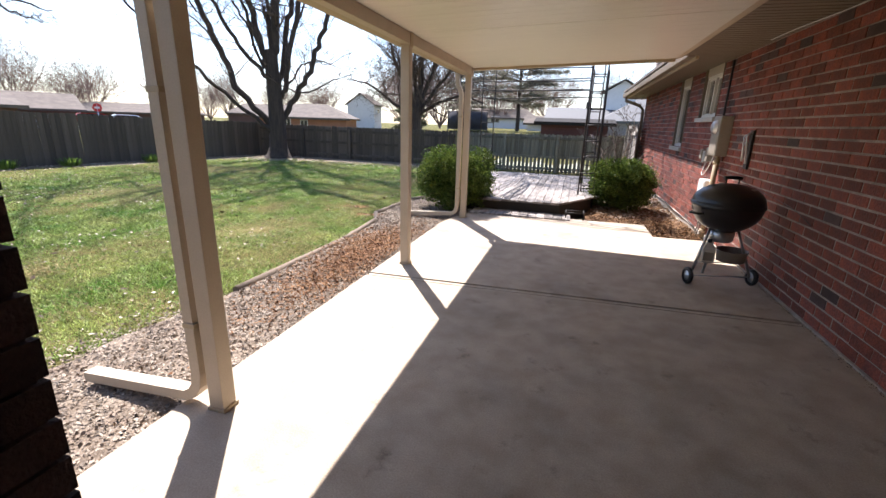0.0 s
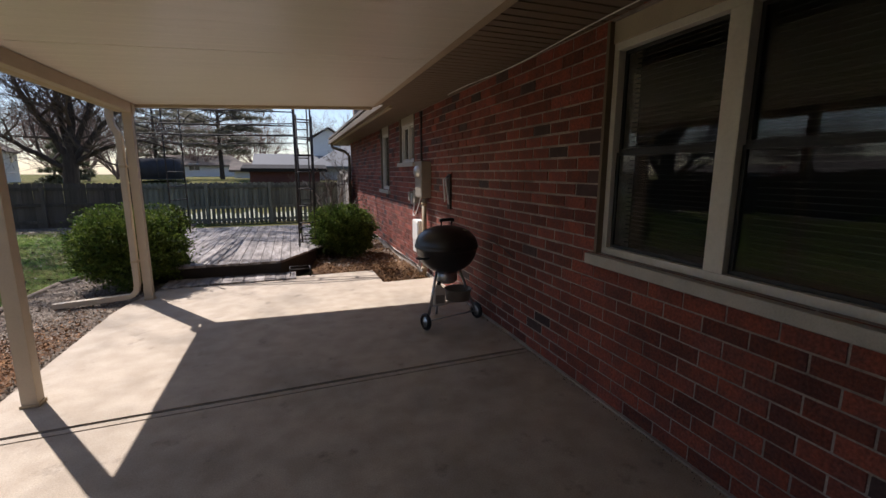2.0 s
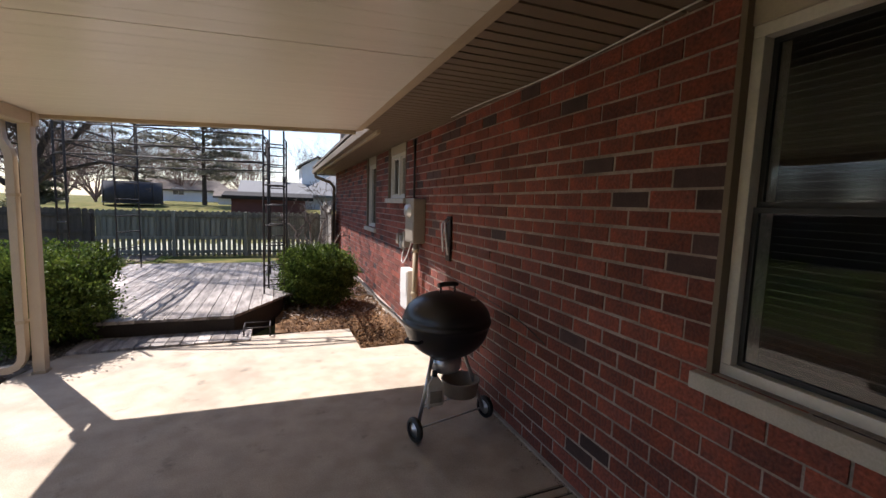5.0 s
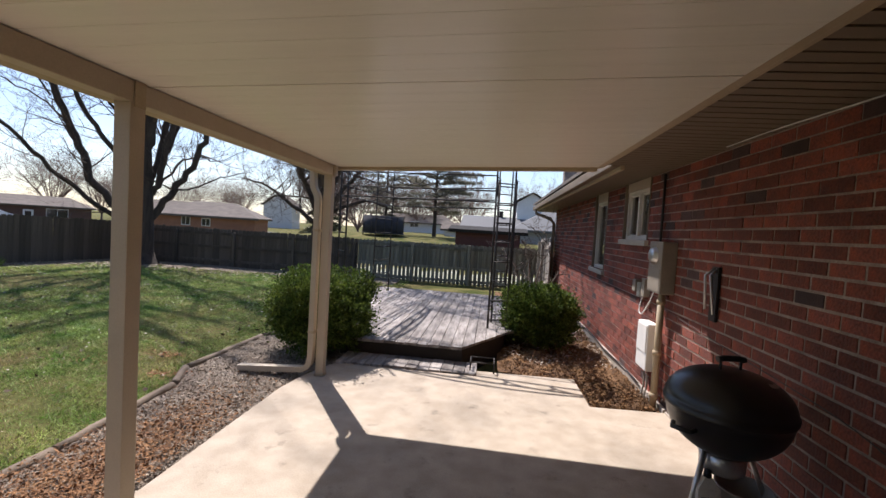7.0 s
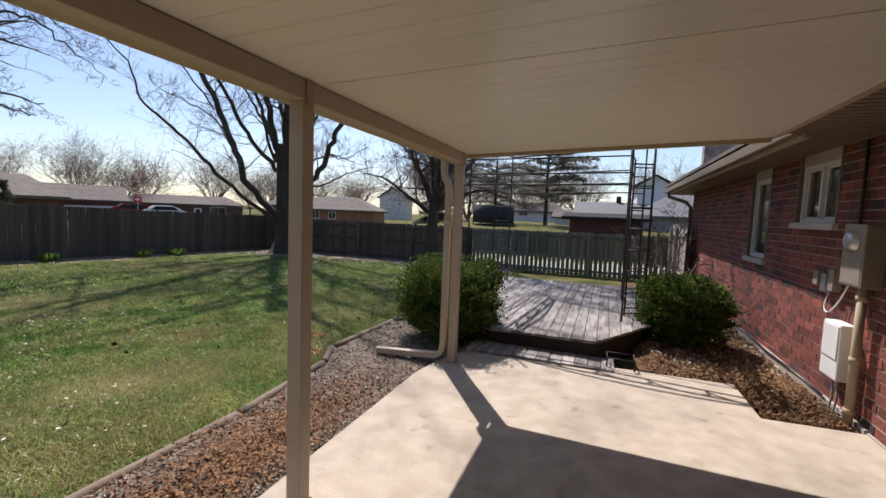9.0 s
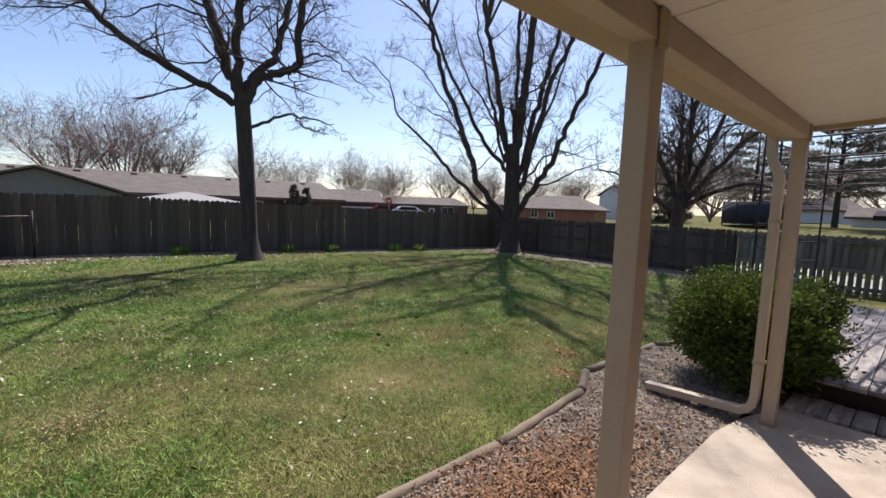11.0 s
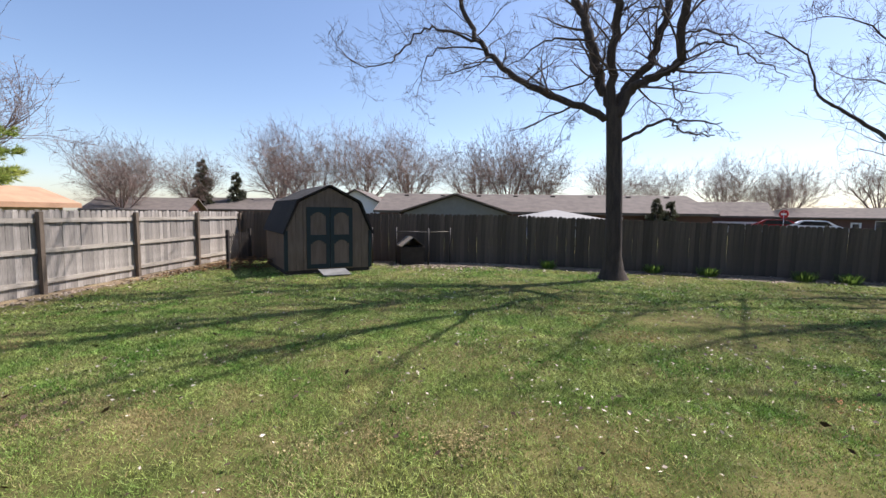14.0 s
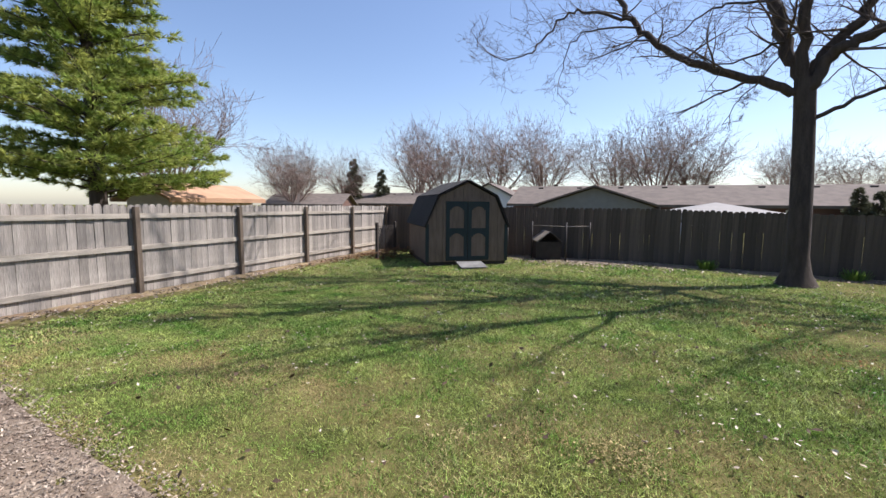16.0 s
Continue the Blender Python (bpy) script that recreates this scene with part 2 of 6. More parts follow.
# near-black colour stands in for the unlit room behind the glass
MAT_ROOM = material("unlit_room_dark", (0.05, 0.045, 0.04), 0.9, 0.1, 2, 20, 0.0)
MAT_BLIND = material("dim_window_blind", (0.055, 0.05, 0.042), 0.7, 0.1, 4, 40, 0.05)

MAT_GLASS = bpy.data.materials.new("window_glass")
MAT_GLASS.use_nodes = True
gb = MAT_GLASS.node_tree.nodes["Principled BSDF"]
gb.inputs["Base Color"].default_value = (0.9, 0.93, 0.92, 1)
gb.inputs["Roughness"].default_value, gb.inputs["Transmission Weight"].default_value, gb.inputs["IOR"].default_value = 0.01, 1.0, 1.33


# ---- mesh helpers ----
def box(bm, x0, x1, y0, y1, z0, z1, bevel=0.0, m=None):
    vs = [bm.verts.new((x, y, z)) for z in (z0, z1) for y in (y0, y1) for x in (x0, x1)]
    fs = [bm.faces.new([vs[i] for i in q]) for q in ((0, 2, 3, 1), (4, 5, 7, 6), (0, 1, 5, 4), (2, 6, 7, 3), (0, 4, 6, 2), (1, 3, 7, 5))]
    if bevel:
        es = {e for f in fs for e in f.edges}
        out = bmesh.ops.bevel(bm, geom=list(es), offset=bevel, segments=2, affect="EDGES", profile=0.6)
        vs = list({v for f in out["faces"] for v in f.verts} | {v for v in vs if v.is_valid})
    if m is not None:
        bmesh.ops.transform(bm, matrix=m, verts=[v for v in vs if v.is_valid])
    return vs


def prism(bm, outline, z0, z1):
    """An upright prism on a counter-clockwise outline of (x, y)."""
    lo = [bm.verts.new((x, y, z0)) for x, y in outline]
    hi = [bm.verts.new((x, y, z1)) for x, y in outline]
    k = len(outline)
    bm.faces.new(list(reversed(lo)))
    bm.faces.new(hi)
    for i in range(k):
        bm.faces.new((lo[i], lo[(i + 1) % k], hi[(i + 1) % k], hi[i]))


def tube(bm, pts, radii, sides=8, cap=True):
    """A round tube along points, with a radius at each."""
    pts = [Vector(p) for p in pts]
    if not hasattr(radii, "__len__"):
        radii = [radii] * len(pts)
    rings = []
    side = None
    for i, p in enumerate(pts):
        d = (pts[min(i + 1, len(pts) - 1)] - pts[max(i - 1, 0)]).normalized()
        if side is None:
            side = d.orthogonal().normalized()
        side = (side - d * side.dot(d)).normalized()
        up = d.cross(side)
        rings.append([bm.verts.new(p + radii[i] * (math.cos(a) * side + math.sin(a) * up)) for a in (2 * math.pi * j / sides for j in range(sides))])
    for a, b in zip(rings, rings[1:]):
        for j in range(sides):
            f = bm.faces.new((a[j], a[(j + 1) % sides], b[(j + 1) % sides], b[j]))
            f.smooth = True
    if cap:
        bm.faces.new(list(reversed(rings[0])))
        bm.faces.new(rings[-1])


def lathe(bm, profile, center=(0, 0, 0), sides=40):
    """A surface of revolution about z from (radius, z) pairs."""
    cx, cy, cz = center
    rings = []
    for r, z in profile:
        if r < 1e-5:
            rings.append([bm.verts.new((cx, cy, cz + z))])
        else:
            rings.append([bm.verts.new((cx + r * math.cos(2 * math.pi * j / sides), cy + r * math.sin(2 * math.pi * j / sides), cz + z)) for j in range(sides)])
    for a, b in zip(rings, rings[1:]):
        for j in range(sides):
            k = (j + 1) % sides
            q = [a[0], b[k], b[j]] if len(a) == 1 else [a[j], a[k], b[0]] if len(b) == 1 else [a[j], a[k], b[k], b[j]]
            bm.faces.new(q).smooth = True


def mesh_of(name, bm, mat):
    me = bpy.data.meshes.new(name)
    bm.normal_update()
    bm.to_mesh(me)
    bm.free()
    if mat:
        me.materials.append(mat)
    return me


def part(name, bm, mat, parent=None, label=""):
    ob = new(name, mesh_of(name, bm, mat))
    ob.parent = parent
    return tagged(ob, label)


def raw(name, verts, faces, mat, parent=None, label=""):
    me = bpy.data.meshes.new(name)
    me.from_pydata(verts, [], faces)
    me.materials.append(mat)
    ob = new(name, me)
    ob.parent = parent
    return tagged(ob, label)


def soup(name, v, k, mat, parent=None, label=""):
    """Loose k-sided faces from an array of corners, quickly."""
    v = np.asarray(v, dtype=np.float32).reshape(-1, 3)
    n = len(v) // k
    me = bpy.data.meshes.new(name)
    me.vertices.add(n * k)
    me.vertices.foreach_set("co", v.ravel())
    me.loops.add(n * k)
    me.loops.foreach_set("vertex_index", np.arange(n * k, dtype=np.int32))
    me.polygons.add(n)
    me.polygons.foreach_set("loop_start", np.arange(0, n * k, k, dtype=np.int32))
    me.update(calc_edges=True)
    me.materials.append(mat)
    ob = new(name, me)
    ob.parent = parent
    return tagged(ob, label)


def thing(name, at, label, category, group="", kind="", rz=0.0):
    ob = new(name)
    ob.empty_display_size = 0.1
    ob.matrix_basis = pose(*at, 0, 0, rz)
    return tagged(ob, label, category, group, kind)


def ground_z(x, y):
    d = math.hypot(x + 2, y - 4)
    t = min(1, max(0, (d - 4) / 8))
    a = min(1, max(0, (y - 20) / 22))
    b = min(1, max(0, (x + 24) / 10))
    return -0.05 - 0.15 * t * t * (3 - 2 * t) + 1.05 * a * a * (3 - 2 * a) * b

# ---- ground ----
WALL_X = 1.67


def build_ground():
    xs = [-400, -150, -80, -50, -30] + [x * 0.75 for x in range(-26, 5)] + [6, 12, 30, 80, 200]
    ys = [-300, -120, -60, -30, -15] + [y * 0.75 for y in range(-9, 25)] + [20, 23, 26, 30, 34, 38, 42, 50, 90, 200, 400]
    v = [(x, y, ground_z(x, y) + (noise.noise((x * 0.4, y * 0.4, 0)) * 0.025 if -20 < x < -3.6 else 0) - (0.12 if x > -2.6 and -6 < y < 13 else 0)) for y in ys for x in xs]
    k = len(xs)
    f = [(j * k + i, j * k + i + 1, (j + 1) * k + i + 1, (j + 1) * k + i) for j in range(len(ys) - 1) for i in range(k - 1)]
    g = raw("ground", v, f, MAT_GRASS_SOIL)
    for p in g.data.polygons:
        p.use_smooth = True
    tagged(g, "green spring lawn soil with worn straw-coloured patches", "ground", kind="structure")


build_ground()

# concrete patio in two pours, with a double joint between them
JOINT_L, JOINT_R = 3.83, 3.99
patio = thing("patio", (0, 0, 0), "sunlit tan concrete patio slab with a double joint", "patio", kind="structure")
bm = bmesh.new()
prism(bm, [(-1.98, -3.0), (WALL_X, -3.0), (WALL_X, JOINT_R - 0.045), (-1.98, JOINT_L - 0.045)], -0.16, 0)
part("slab", bm, MAT_CONCRETE, patio)
bm = bmesh.new()
prism(bm, [(-1.98, JOINT_L + 0.045), (WALL_X, JOINT_R + 0.045), (WALL_X, 6.63), (0.96, 6.59), (0.95, 7.35), (-0.2, 7.32), (-0.2, 7.14), (-1.76, 7.12), (-1.92, 6.65), (-1.98, 6.25)], -0.16, 0)
part("slab", bm, MAT_CONCRETE, patio)
bm = bmesh.new()
prism(bm, [(-1.97, JOINT_L - 0.022), (WALL_X, JOINT_R - 0.022), (WALL_X, JOINT_R + 0.022), (-1.97, JOINT_L + 0.022)], -0.15, -0.004)
part("joint_strip", bm, MAT_CONCRETE, patio, "narrow concrete strip between two dark grooves")

for off in (-0.0335, 0.0335):
    bm = bmesh.new()
    prism(bm, [(-1.97, JOINT_L + off - 0.011), (WALL_X, JOINT_R + off - 0.011), (WALL_X, JOINT_R + off + 0.011), (-1.97, JOINT_L + off + 0.011)], -0.15, -0.012)
    part("joint_filler", bm, MAT_DARK_WOOD_AND_SHADE, patio, "black dirt packed in a groove")

# ---- house ----
COURSE, BRICK_L, JOINT = 0.086, 0.228, 0.011
WALL_TOP = 2.40
WINDOWS = [(0.85, 3.25, 0.95, 2.32), (7.53, 8.43, 1.62, 2.36), (9.32, 10.08, 1.12, 2.37)]  # y0, y1, z0, z1


def free_spans(z0, z1, y0, y1):
    """The stretches of a course that no opening takes."""
    spans = [(y0, y1)]
    for a, b, lo, hi in WINDOWS:
        if z1 > lo + 0.001 and z0 < hi - 0.02:
            spans = [s for p, q in spans for s in ((p, min(q, a)), (max(p, b), q)) if s[1] - s[0] > 0.01]
    return spans


def wall_core():
    bm = bmesh.new()
    edges_y = sorted({-3.0, 14.8} | {w[i] for w in WINDOWS for i in (0, 1)})
    for a, b in zip(edges_y, edges_y[1:]):
        mid = (a + b) / 2
        hole = [w for w in WINDOWS if w[0] <= mid <= w[1]]
        rows = [(-0.3, WALL_TOP)] if not hole else [(-0.3, hole[0][2]), (hole[0][3], WALL_TOP)]
        for lo, hi in rows:
            box(bm, WALL_X + 0.0045, WALL_X + 0.25, a, b, lo, hi)
    return bm


wall_e = part("wall_east", wall_core(), MAT_MORTAR)
tagged(wall_e, "red brick house wall with pale raked mortar joints", "wall", kind="structure")

house_roof = thing("house_roof", (WALL_X, 6, 2.4), "brown shingled house roof with deep tan eaves", "roof", kind="structure")


def world_part(name, bm, mat, parent, label=""):
    """A part whose mesh is given in world places."""
    bm.transform(Matrix.Translation(-Vector(parent.matrix_basis.translation)))
    return part(name, bm, mat, parent, label)


EAVE_X, EAVE_Z = 0.935, 2.30
bm = bmesh.new()
v = [bm.verts.new(p) for p in ((EAVE_X + 0.13, -4, EAVE_Z + 0.17), (EAVE_X + 0.13, 15.45, EAVE_Z + 0.17), (6.5, 15.45, 4.35), (6.5, -4, 4.35))]
f = bm.faces.new(v)
r = bmesh.ops.extrude_face_region(bm, geom=[f])
bmesh.ops.translate(bm, verts=[e for e in r["geom"] if isinstance(e, bmesh.types.BMVert)], vec=(0, 0, 0.05))
box(bm, 6.5, 12, -4, 15.45, 4.3, 4.35)
box(bm, EAVE_X + 0.022, EAVE_X + 0.4, -4, 6.9, EAVE_Z + 0.15, EAVE_Z + 0.2)
world_part("roof_deck", bm, MAT_SHINGLE, house_roof)
# soffit of vented panels: strips with dark gaps between them
bm = bmesh.new()
box(bm, EAVE_X + 0.22, WALL_X + 0.03, -3, 15.4, EAVE_Z + 0.048, EAVE_Z + 0.075)
box(bm, EAVE_X + 0.021, EAVE_X + 0.22, -3, 6.9, EAVE_Z + 0.048, EAVE_Z + 0.075)
y = -3.0
while y < 15.35:
    box(bm, EAVE_X + (0.02 if y < 6.8 else 0.26), WALL_X - 0.003, y, y + 0.083, EAVE_Z + 0.035, EAVE_Z + 0.047)
    y += 0.1
world_part("soffit", bm, MAT_SOFFIT, house_roof, "tan vented soffit panels")
bm = bmesh.new()
box(bm, EAVE_X - 0.02, EAVE_X + 0.02, -3, 6.9, EAVE_Z, EAVE_Z + 0.2, 0.004)
box(bm, EAVE_X + 0.22, EAVE_X + 0.26, 6.9, 15.45, EAVE_Z, EAVE_Z + 0.2, 0.004)
box(bm, EAVE_X + 0.02, EAVE_X + 0.06, -3, 6.9, EAVE_Z + 0.012, EAVE_Z + 0.034, 0.003)
world_part("fascia", bm, MAT_CREAM_TRIM, house_roof, "tan eave fascia")
bm = bmesh.new()
box(bm, EAVE_X + 0.135, EAVE_X + 0.218, 6.9, 15.5, EAVE_Z + 0.03, EAVE_Z + 0.14, 0.012)
world_part("gutter", bm, MAT_SOFFIT, house_roof, "brown eave gutter")
bm = bmesh.new()
box(bm, EAVE_X + 0.2, WALL_X + 0.2, 15.4, 15.45, EAVE_Z, EAVE_Z + 0.3)
box(bm, WALL_X + 0.1, 12, 14.55, 14.8, -0.3, 4.2)
world_part("gable_end", bm, MAT_MORTAR, house_roof)
# unseen wall added behind the start, dark to cut bounced light
bm = bmesh.new()
box(bm, 1.55, 1.66, -3.2, -3.0, -0.2, 2.4)
box(bm, -1.9, 1.66, -3.25, -3.05, -0.2, 2.4)
w = part("wall_south", bm, MAT_BRICK_DARK_SHADE_BULK)
tagged(w, "unseen dark wall added to close the patio's end", "wall", kind="structure")
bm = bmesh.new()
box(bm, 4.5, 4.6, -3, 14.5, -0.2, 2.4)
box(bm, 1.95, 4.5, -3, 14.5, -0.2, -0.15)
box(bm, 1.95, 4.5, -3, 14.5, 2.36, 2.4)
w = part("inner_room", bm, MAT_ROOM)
tagged(w, "rooms behind the windows, coloured near-black as unlit", "room", kind="structure")

# the brick wing beside the doorway, its shade painted in with dark brick
wing = thing("wall_wing", (-1.5, -1, 0), "brick wall corner beside the doorway, shade painted as dark brick", "wall", kind="structure")
WING = (-1.95, -1.086, 0.743)
bm = bmesh.new()
box(bm, WING[0] + 0.012, WING[1] - 0.014, -3.0, WING[2] - 0.014, -0.1, 2.3)
world_part("wing_core", bm, MAT_BRICK_DARK_SHADE_BULK, wing)
bm = bmesh.new()
z = 0.0
row = 0
while z < 2.25:
    h = COURSE - JOINT
    y = WING[2]
    while y > -2.7:
        l = BRICK_L if (row % 2 or y < WING[2]) else BRICK_L / 2
        box(bm, WING[1] - 0.05, WING[1] + random.uniform(-0.003, 0.004), y - l + JOINT, y, z, z + h)
        y -= l
    x = WING[1] - 0.06
    while x > WING[0]:
        l = min(BRICK_L, x - WING[0])
        box(bm, x - l + JOINT, x, WING[2] - 0.05, WING[2] + random.uniform(-0.002, 0.003), z, z + h)
        x -= l
    z += COURSE
    row += 1
world_part("wing_bricks", bm, MAT_BRICK_DARK_SHADE_BULK, wing)

# ---- patio roof ----
cover = thing("patio_cover", (-0.5, 2.5, 2.1), "cream aluminium patio roof with ribbed ceiling panels", "patio roof", kind="structure")
ROOF_Y0, ROOF_Y1 = -3.0, 6.86
OUT_X = -1.765


def ceil_z(x):
    return 2.19 + (x - OUT_X) / (EAVE_X - OUT_X) * 0.11


bm = bmesh.new()
y = ROOF_Y0
while y < ROOF_Y1 - 0.01:
    y1 = min(y + (0.140 if 4.15 < y < 4.29 else 0.1475), ROOF_Y1)
    a, b = OUT_X - 0.033, EAVE_X - 0.02
    vs = [bm.verts.new((x, yy, ceil_z(x) + dz)) for dz in (0, 0.05) for yy in (y, y1) for x in (a, b)]
    for q in ((0, 2, 3, 1), (4, 5, 7, 6), (0, 1, 5, 4), (2, 6, 7, 3), (0, 4, 6, 2), (1, 3, 7, 5)):
        bm.faces.new([vs[i] for i in q])
    y += 0.15
ceil_ob = world_part("ceiling", bm, MAT_CEILING, cover, "glossy cream ceiling of narrow ribbed panels")
bm = bmesh.new()
vs = [bm.verts.new(p) for p in ((OUT_X - 0.03, ROOF_Y0, 2.245), (EAVE_X, ROOF_Y0, 2.36), (EAVE_X, ROOF_Y1 + 0.02, 2.36), (OUT_X - 0.03, ROOF_Y1 + 0.02, 2.245))]
f = bm.faces.new(vs)
r = bmesh.ops.extrude_face_region(bm, geom=[f])
bmesh.ops.translate(bm, verts=[e for e in r["geom"] if isinstance(e, bmesh.types.BMVert)], vec=(0, 0, 0.05))
world_part("roof_sheet", bm, MAT_WHITE, cover)
bm = bmesh.new()
box(bm, OUT_X - 0.03, OUT_X + 0.045, ROOF_Y0, ROOF_Y1 - 0.04, 2.09, 2.188, 0.006)
world_part("beam", bm, MAT_CREAM, cover, "cream header beam on the posts")
bm = bmesh.new()
box(bm, OUT_X - 0.16, OUT_X - 0.035, ROOF_Y0, ROOF_Y1 + 0.02, 2.105, 2.225, 0.012)
world_part("gutter", bm, MAT_CREAM_TRIM, cover, "tan gutter along the patio roof")
bm = bmesh.new()
vs = [bm.verts.new((x, yy, z)) for x, zz in ((OUT_X - 0.1, 0), (EAVE_X - 0.021, 0.11)) for yy in (ROOF_Y1 - 0.035, ROOF_Y1 + 0.03) for z in (2.155 + zz, 2.225 + zz)]
for q in ((0, 1, 3, 2), (4, 6, 7, 5), (0, 4, 5, 1), (2, 3, 7, 6), (0, 2, 6, 4), (1, 5, 7, 3)):
    bm.faces.new([vs[i] for i in q])
world_part("end_fascia", bm, MAT_CREAM_TRIM, cover, "tan end trim of the patio roof")


def post(y, size=0.085):
    p = thing("post", (OUT_X, y, 0), "cream painted square aluminium porch post", "post", "porch posts")
    bm = bmesh.new()
    h = size / 2
    box(bm, -h, h, -h, h, 0.0, 2.185, 0.005)
    part("shaft", bm, MAT_CREAM, p)
    bm = bmesh.new()
    box(bm, -h - 0.008, h + 0.008, -h - 0.008, h + 0.008, 0.0, 0.02, 0.003)
    part("base", bm, MAT_CREAM_TRIM, p)
    bm = bmesh.new()
    box(bm, h + 0.004, h + 0.012, -0.03, 0.03, 2.07, 2.188, 0.002)
    part("bracket", bm, MAT_CREAM_TRIM, p)


for y in (1.76, 4.265, 6.71):
    post(y)


def downspout(y):
    d = thing("downspout", (OUT_X - 0.10, y, 0), "cream square gutter downspout with a long outlet over the mulch", "downspout", "downspouts")
    bm = bmesh.new()

    def leg(pts, w=0.075, t=0.055):
        rings = []
        for i, p in enumerate(pts):
            p = Vector(p)
            a, b = Vector(pts[max(i - 1, 0)]), Vector(pts[min(i + 1, len(pts) - 1)])
            dd = (b - a).normalized()
            side = Vector((0, 1, 0))
            up = dd.cross(side).normalized()
            rings.append([bm.verts.new(p + side * sx * w / 2 + up * sy * t / 2) for sx, sy in ((-1, -1), (1, -1), (1, 1), (-1, 1))])
        for r0, r1 in zip(rings, rings[1:]):
            for j in range(4):
                bm.faces.new((r0[j], r0[(j + 1) % 4], r1[(j + 1) % 4], r1[j]))
        bm.faces.new(list(reversed(rings[0])))
        bm.faces.new(rings[-1])

    leg([(-0.05, 0, 2.13), (-0.05, 0, 2.03), (-0.04, 0, 1.95), (0.0, 0, 1.87), (0.012, 0, 1.82), (0.012, 0, 0.20), (0.0, 0, 0.13), (-0.03, 0, 0.085), (-0.08, 0, 0.06), (-0.78, 0, 0.015)])
    part("pipe", bm, MAT_CREAM, d)
    for z in (0.45, 1.5):
        bm = bmesh.new()
        box(bm, -0.02, 0.05, -0.042, 0.042, z, z + 0.025, 0.002)
        part("strap", bm, MAT_CREAM_TRIM, d)


downspout(1.74)
downspout(6.66)

# ---- fences ----
def fence(name, pts, tops, base, board_w, mat, label, rails_front, post_gap, front=1.0, rail_zs=(0.2, 0.55, 0.86), post_mat=None, rail_mat=None, post_up=-0.1, fill=1.0, backing=0.0):
    """Boards, rails and posts along a polyline. front: on which side (left +1) the rails and posts stand."""
    fobj = thing(name, (pts[0][0], pts[0][1], base), label, "fence", kind="structure")
    board_mesh = None
    origin = Vector((pts[0][0], pts[0][1], base))
    run = 0.0
    for (a, b), (ta, tb) in zip(zip(pts, pts[1:]), zip(tops, tops[1:])):
        a, b = Vector(a), Vector(b)
        d = (b - a).normalized()
        length = (b - a).length
        ang = math.atan2(d.y, d.x)
        nrm = Vector((-d.y, d.x)) * front
        if board_mesh is None:
            bm = bmesh.new()
            w, h = board_w * fill - 0.001, 1.0
            c = 0.03
            outline = [(-w / 2, 0), (w / 2, 0), (w / 2, h - c), (w / 2 - c, h), (-w / 2 + c, h), (-w / 2, h - c)]
            lo = [bm.verts.new((x, -0.009, z)) for x, z in outline]
            hi = [bm.verts.new((x, 0.009, z)) for x, z in outline]
            bm.faces.new(lo)
            bm.faces.new(list(reversed(hi)))
            for i in range(6):
                bm.faces.new((lo[i], hi[i], hi[(i + 1) % 6], lo[(i + 1) % 6]))
            board_mesh = mesh_of("board", bm, mat)
        n = int(length / board_w)
        for i in range(n):
            t = (i + 0.5) / n
            p = a + d * length * t
            ob = new("board", board_mesh)
            ob.parent = fobj
            top = ta + (tb - ta) * t + random.uniform(-0.012, 0.012)
            ob.matrix_basis = Matrix.LocRotScale((p.x - origin.x, p.y - origin.y, random.uniform(0.0, 0.02)), Euler((random.uniform(-0.008, 0.008), random.uniform(-0.006, 0.006), ang)), (length / n / board_w, 1, top - base))
            if backing:
                back = new("back_board", board_mesh)
                back.parent = fobj
                q = p + d * length / n / 2 - nrm * 0.022
                back.matrix_basis = Matrix.LocRotScale((q.x - origin.x, q.y - origin.y, backing * (top - base)), Euler((0, 0, ang)), (length / n / board_w, 1, (0.985 - backing) * (top - base)))
        for k, rz in enumerate(rail_zs):
            bm = bmesh.new()
            za, zb = rz * (ta - base), rz * (tb - base)
            off = nrm * 0.03
            q0, q1 = a + off, b + off
            vs = []
            for q, z in ((q0, za), (q1, zb)):
                for s, dz in ((-1, -0.045), (1, -0.045), (1, 0.045), (-1, 0.045)):
                    w = q + Vector((-d.y, d.x)) * s * 0.019
                    vs.append(bm.verts.new((w.x - origin.x, w.y - origin.y, z + dz)))
            for q in ((0, 1, 2, 3), (7, 6, 5, 4), (0, 4, 5, 1), (1, 5, 6, 2), (2, 6, 7, 3), (3, 7, 4, 0)):
                bm.faces.new([vs[i] for i in q])
            part("rail", bm, rail_mat or mat, fobj)
        s = post_gap - run
        while s < length:
            p = a + d * s + nrm * 0.085
            t = s / length
            bm = bmesh.new()
            box(bm, -0.045, 0.045, -0.045, 0.045, 0, (ta + (tb - ta) * t) - base + post_up, 0.006)
            bm.transform(pose(p.x - origin.x, p.y - origin.y, 0, 0, 0, math.degrees(ang)))
            part("fence_post", bm, post_mat or mat, fobj)
            s += post_gap
        run = (run + length) % post_gap
    return fobj


fence("fence_south", [(-2.56, -5.74), (-17.3, -5.74)], [1.52, 1.5], -0.17, 0.14, MAT_FENCE, "weathered grey board fence with three rails and square posts", True, 2.44, -1.0, (0.15, 0.52, 0.88), MAT_FENCE_POST, MAT_FENCE_RAIL, -0.03)
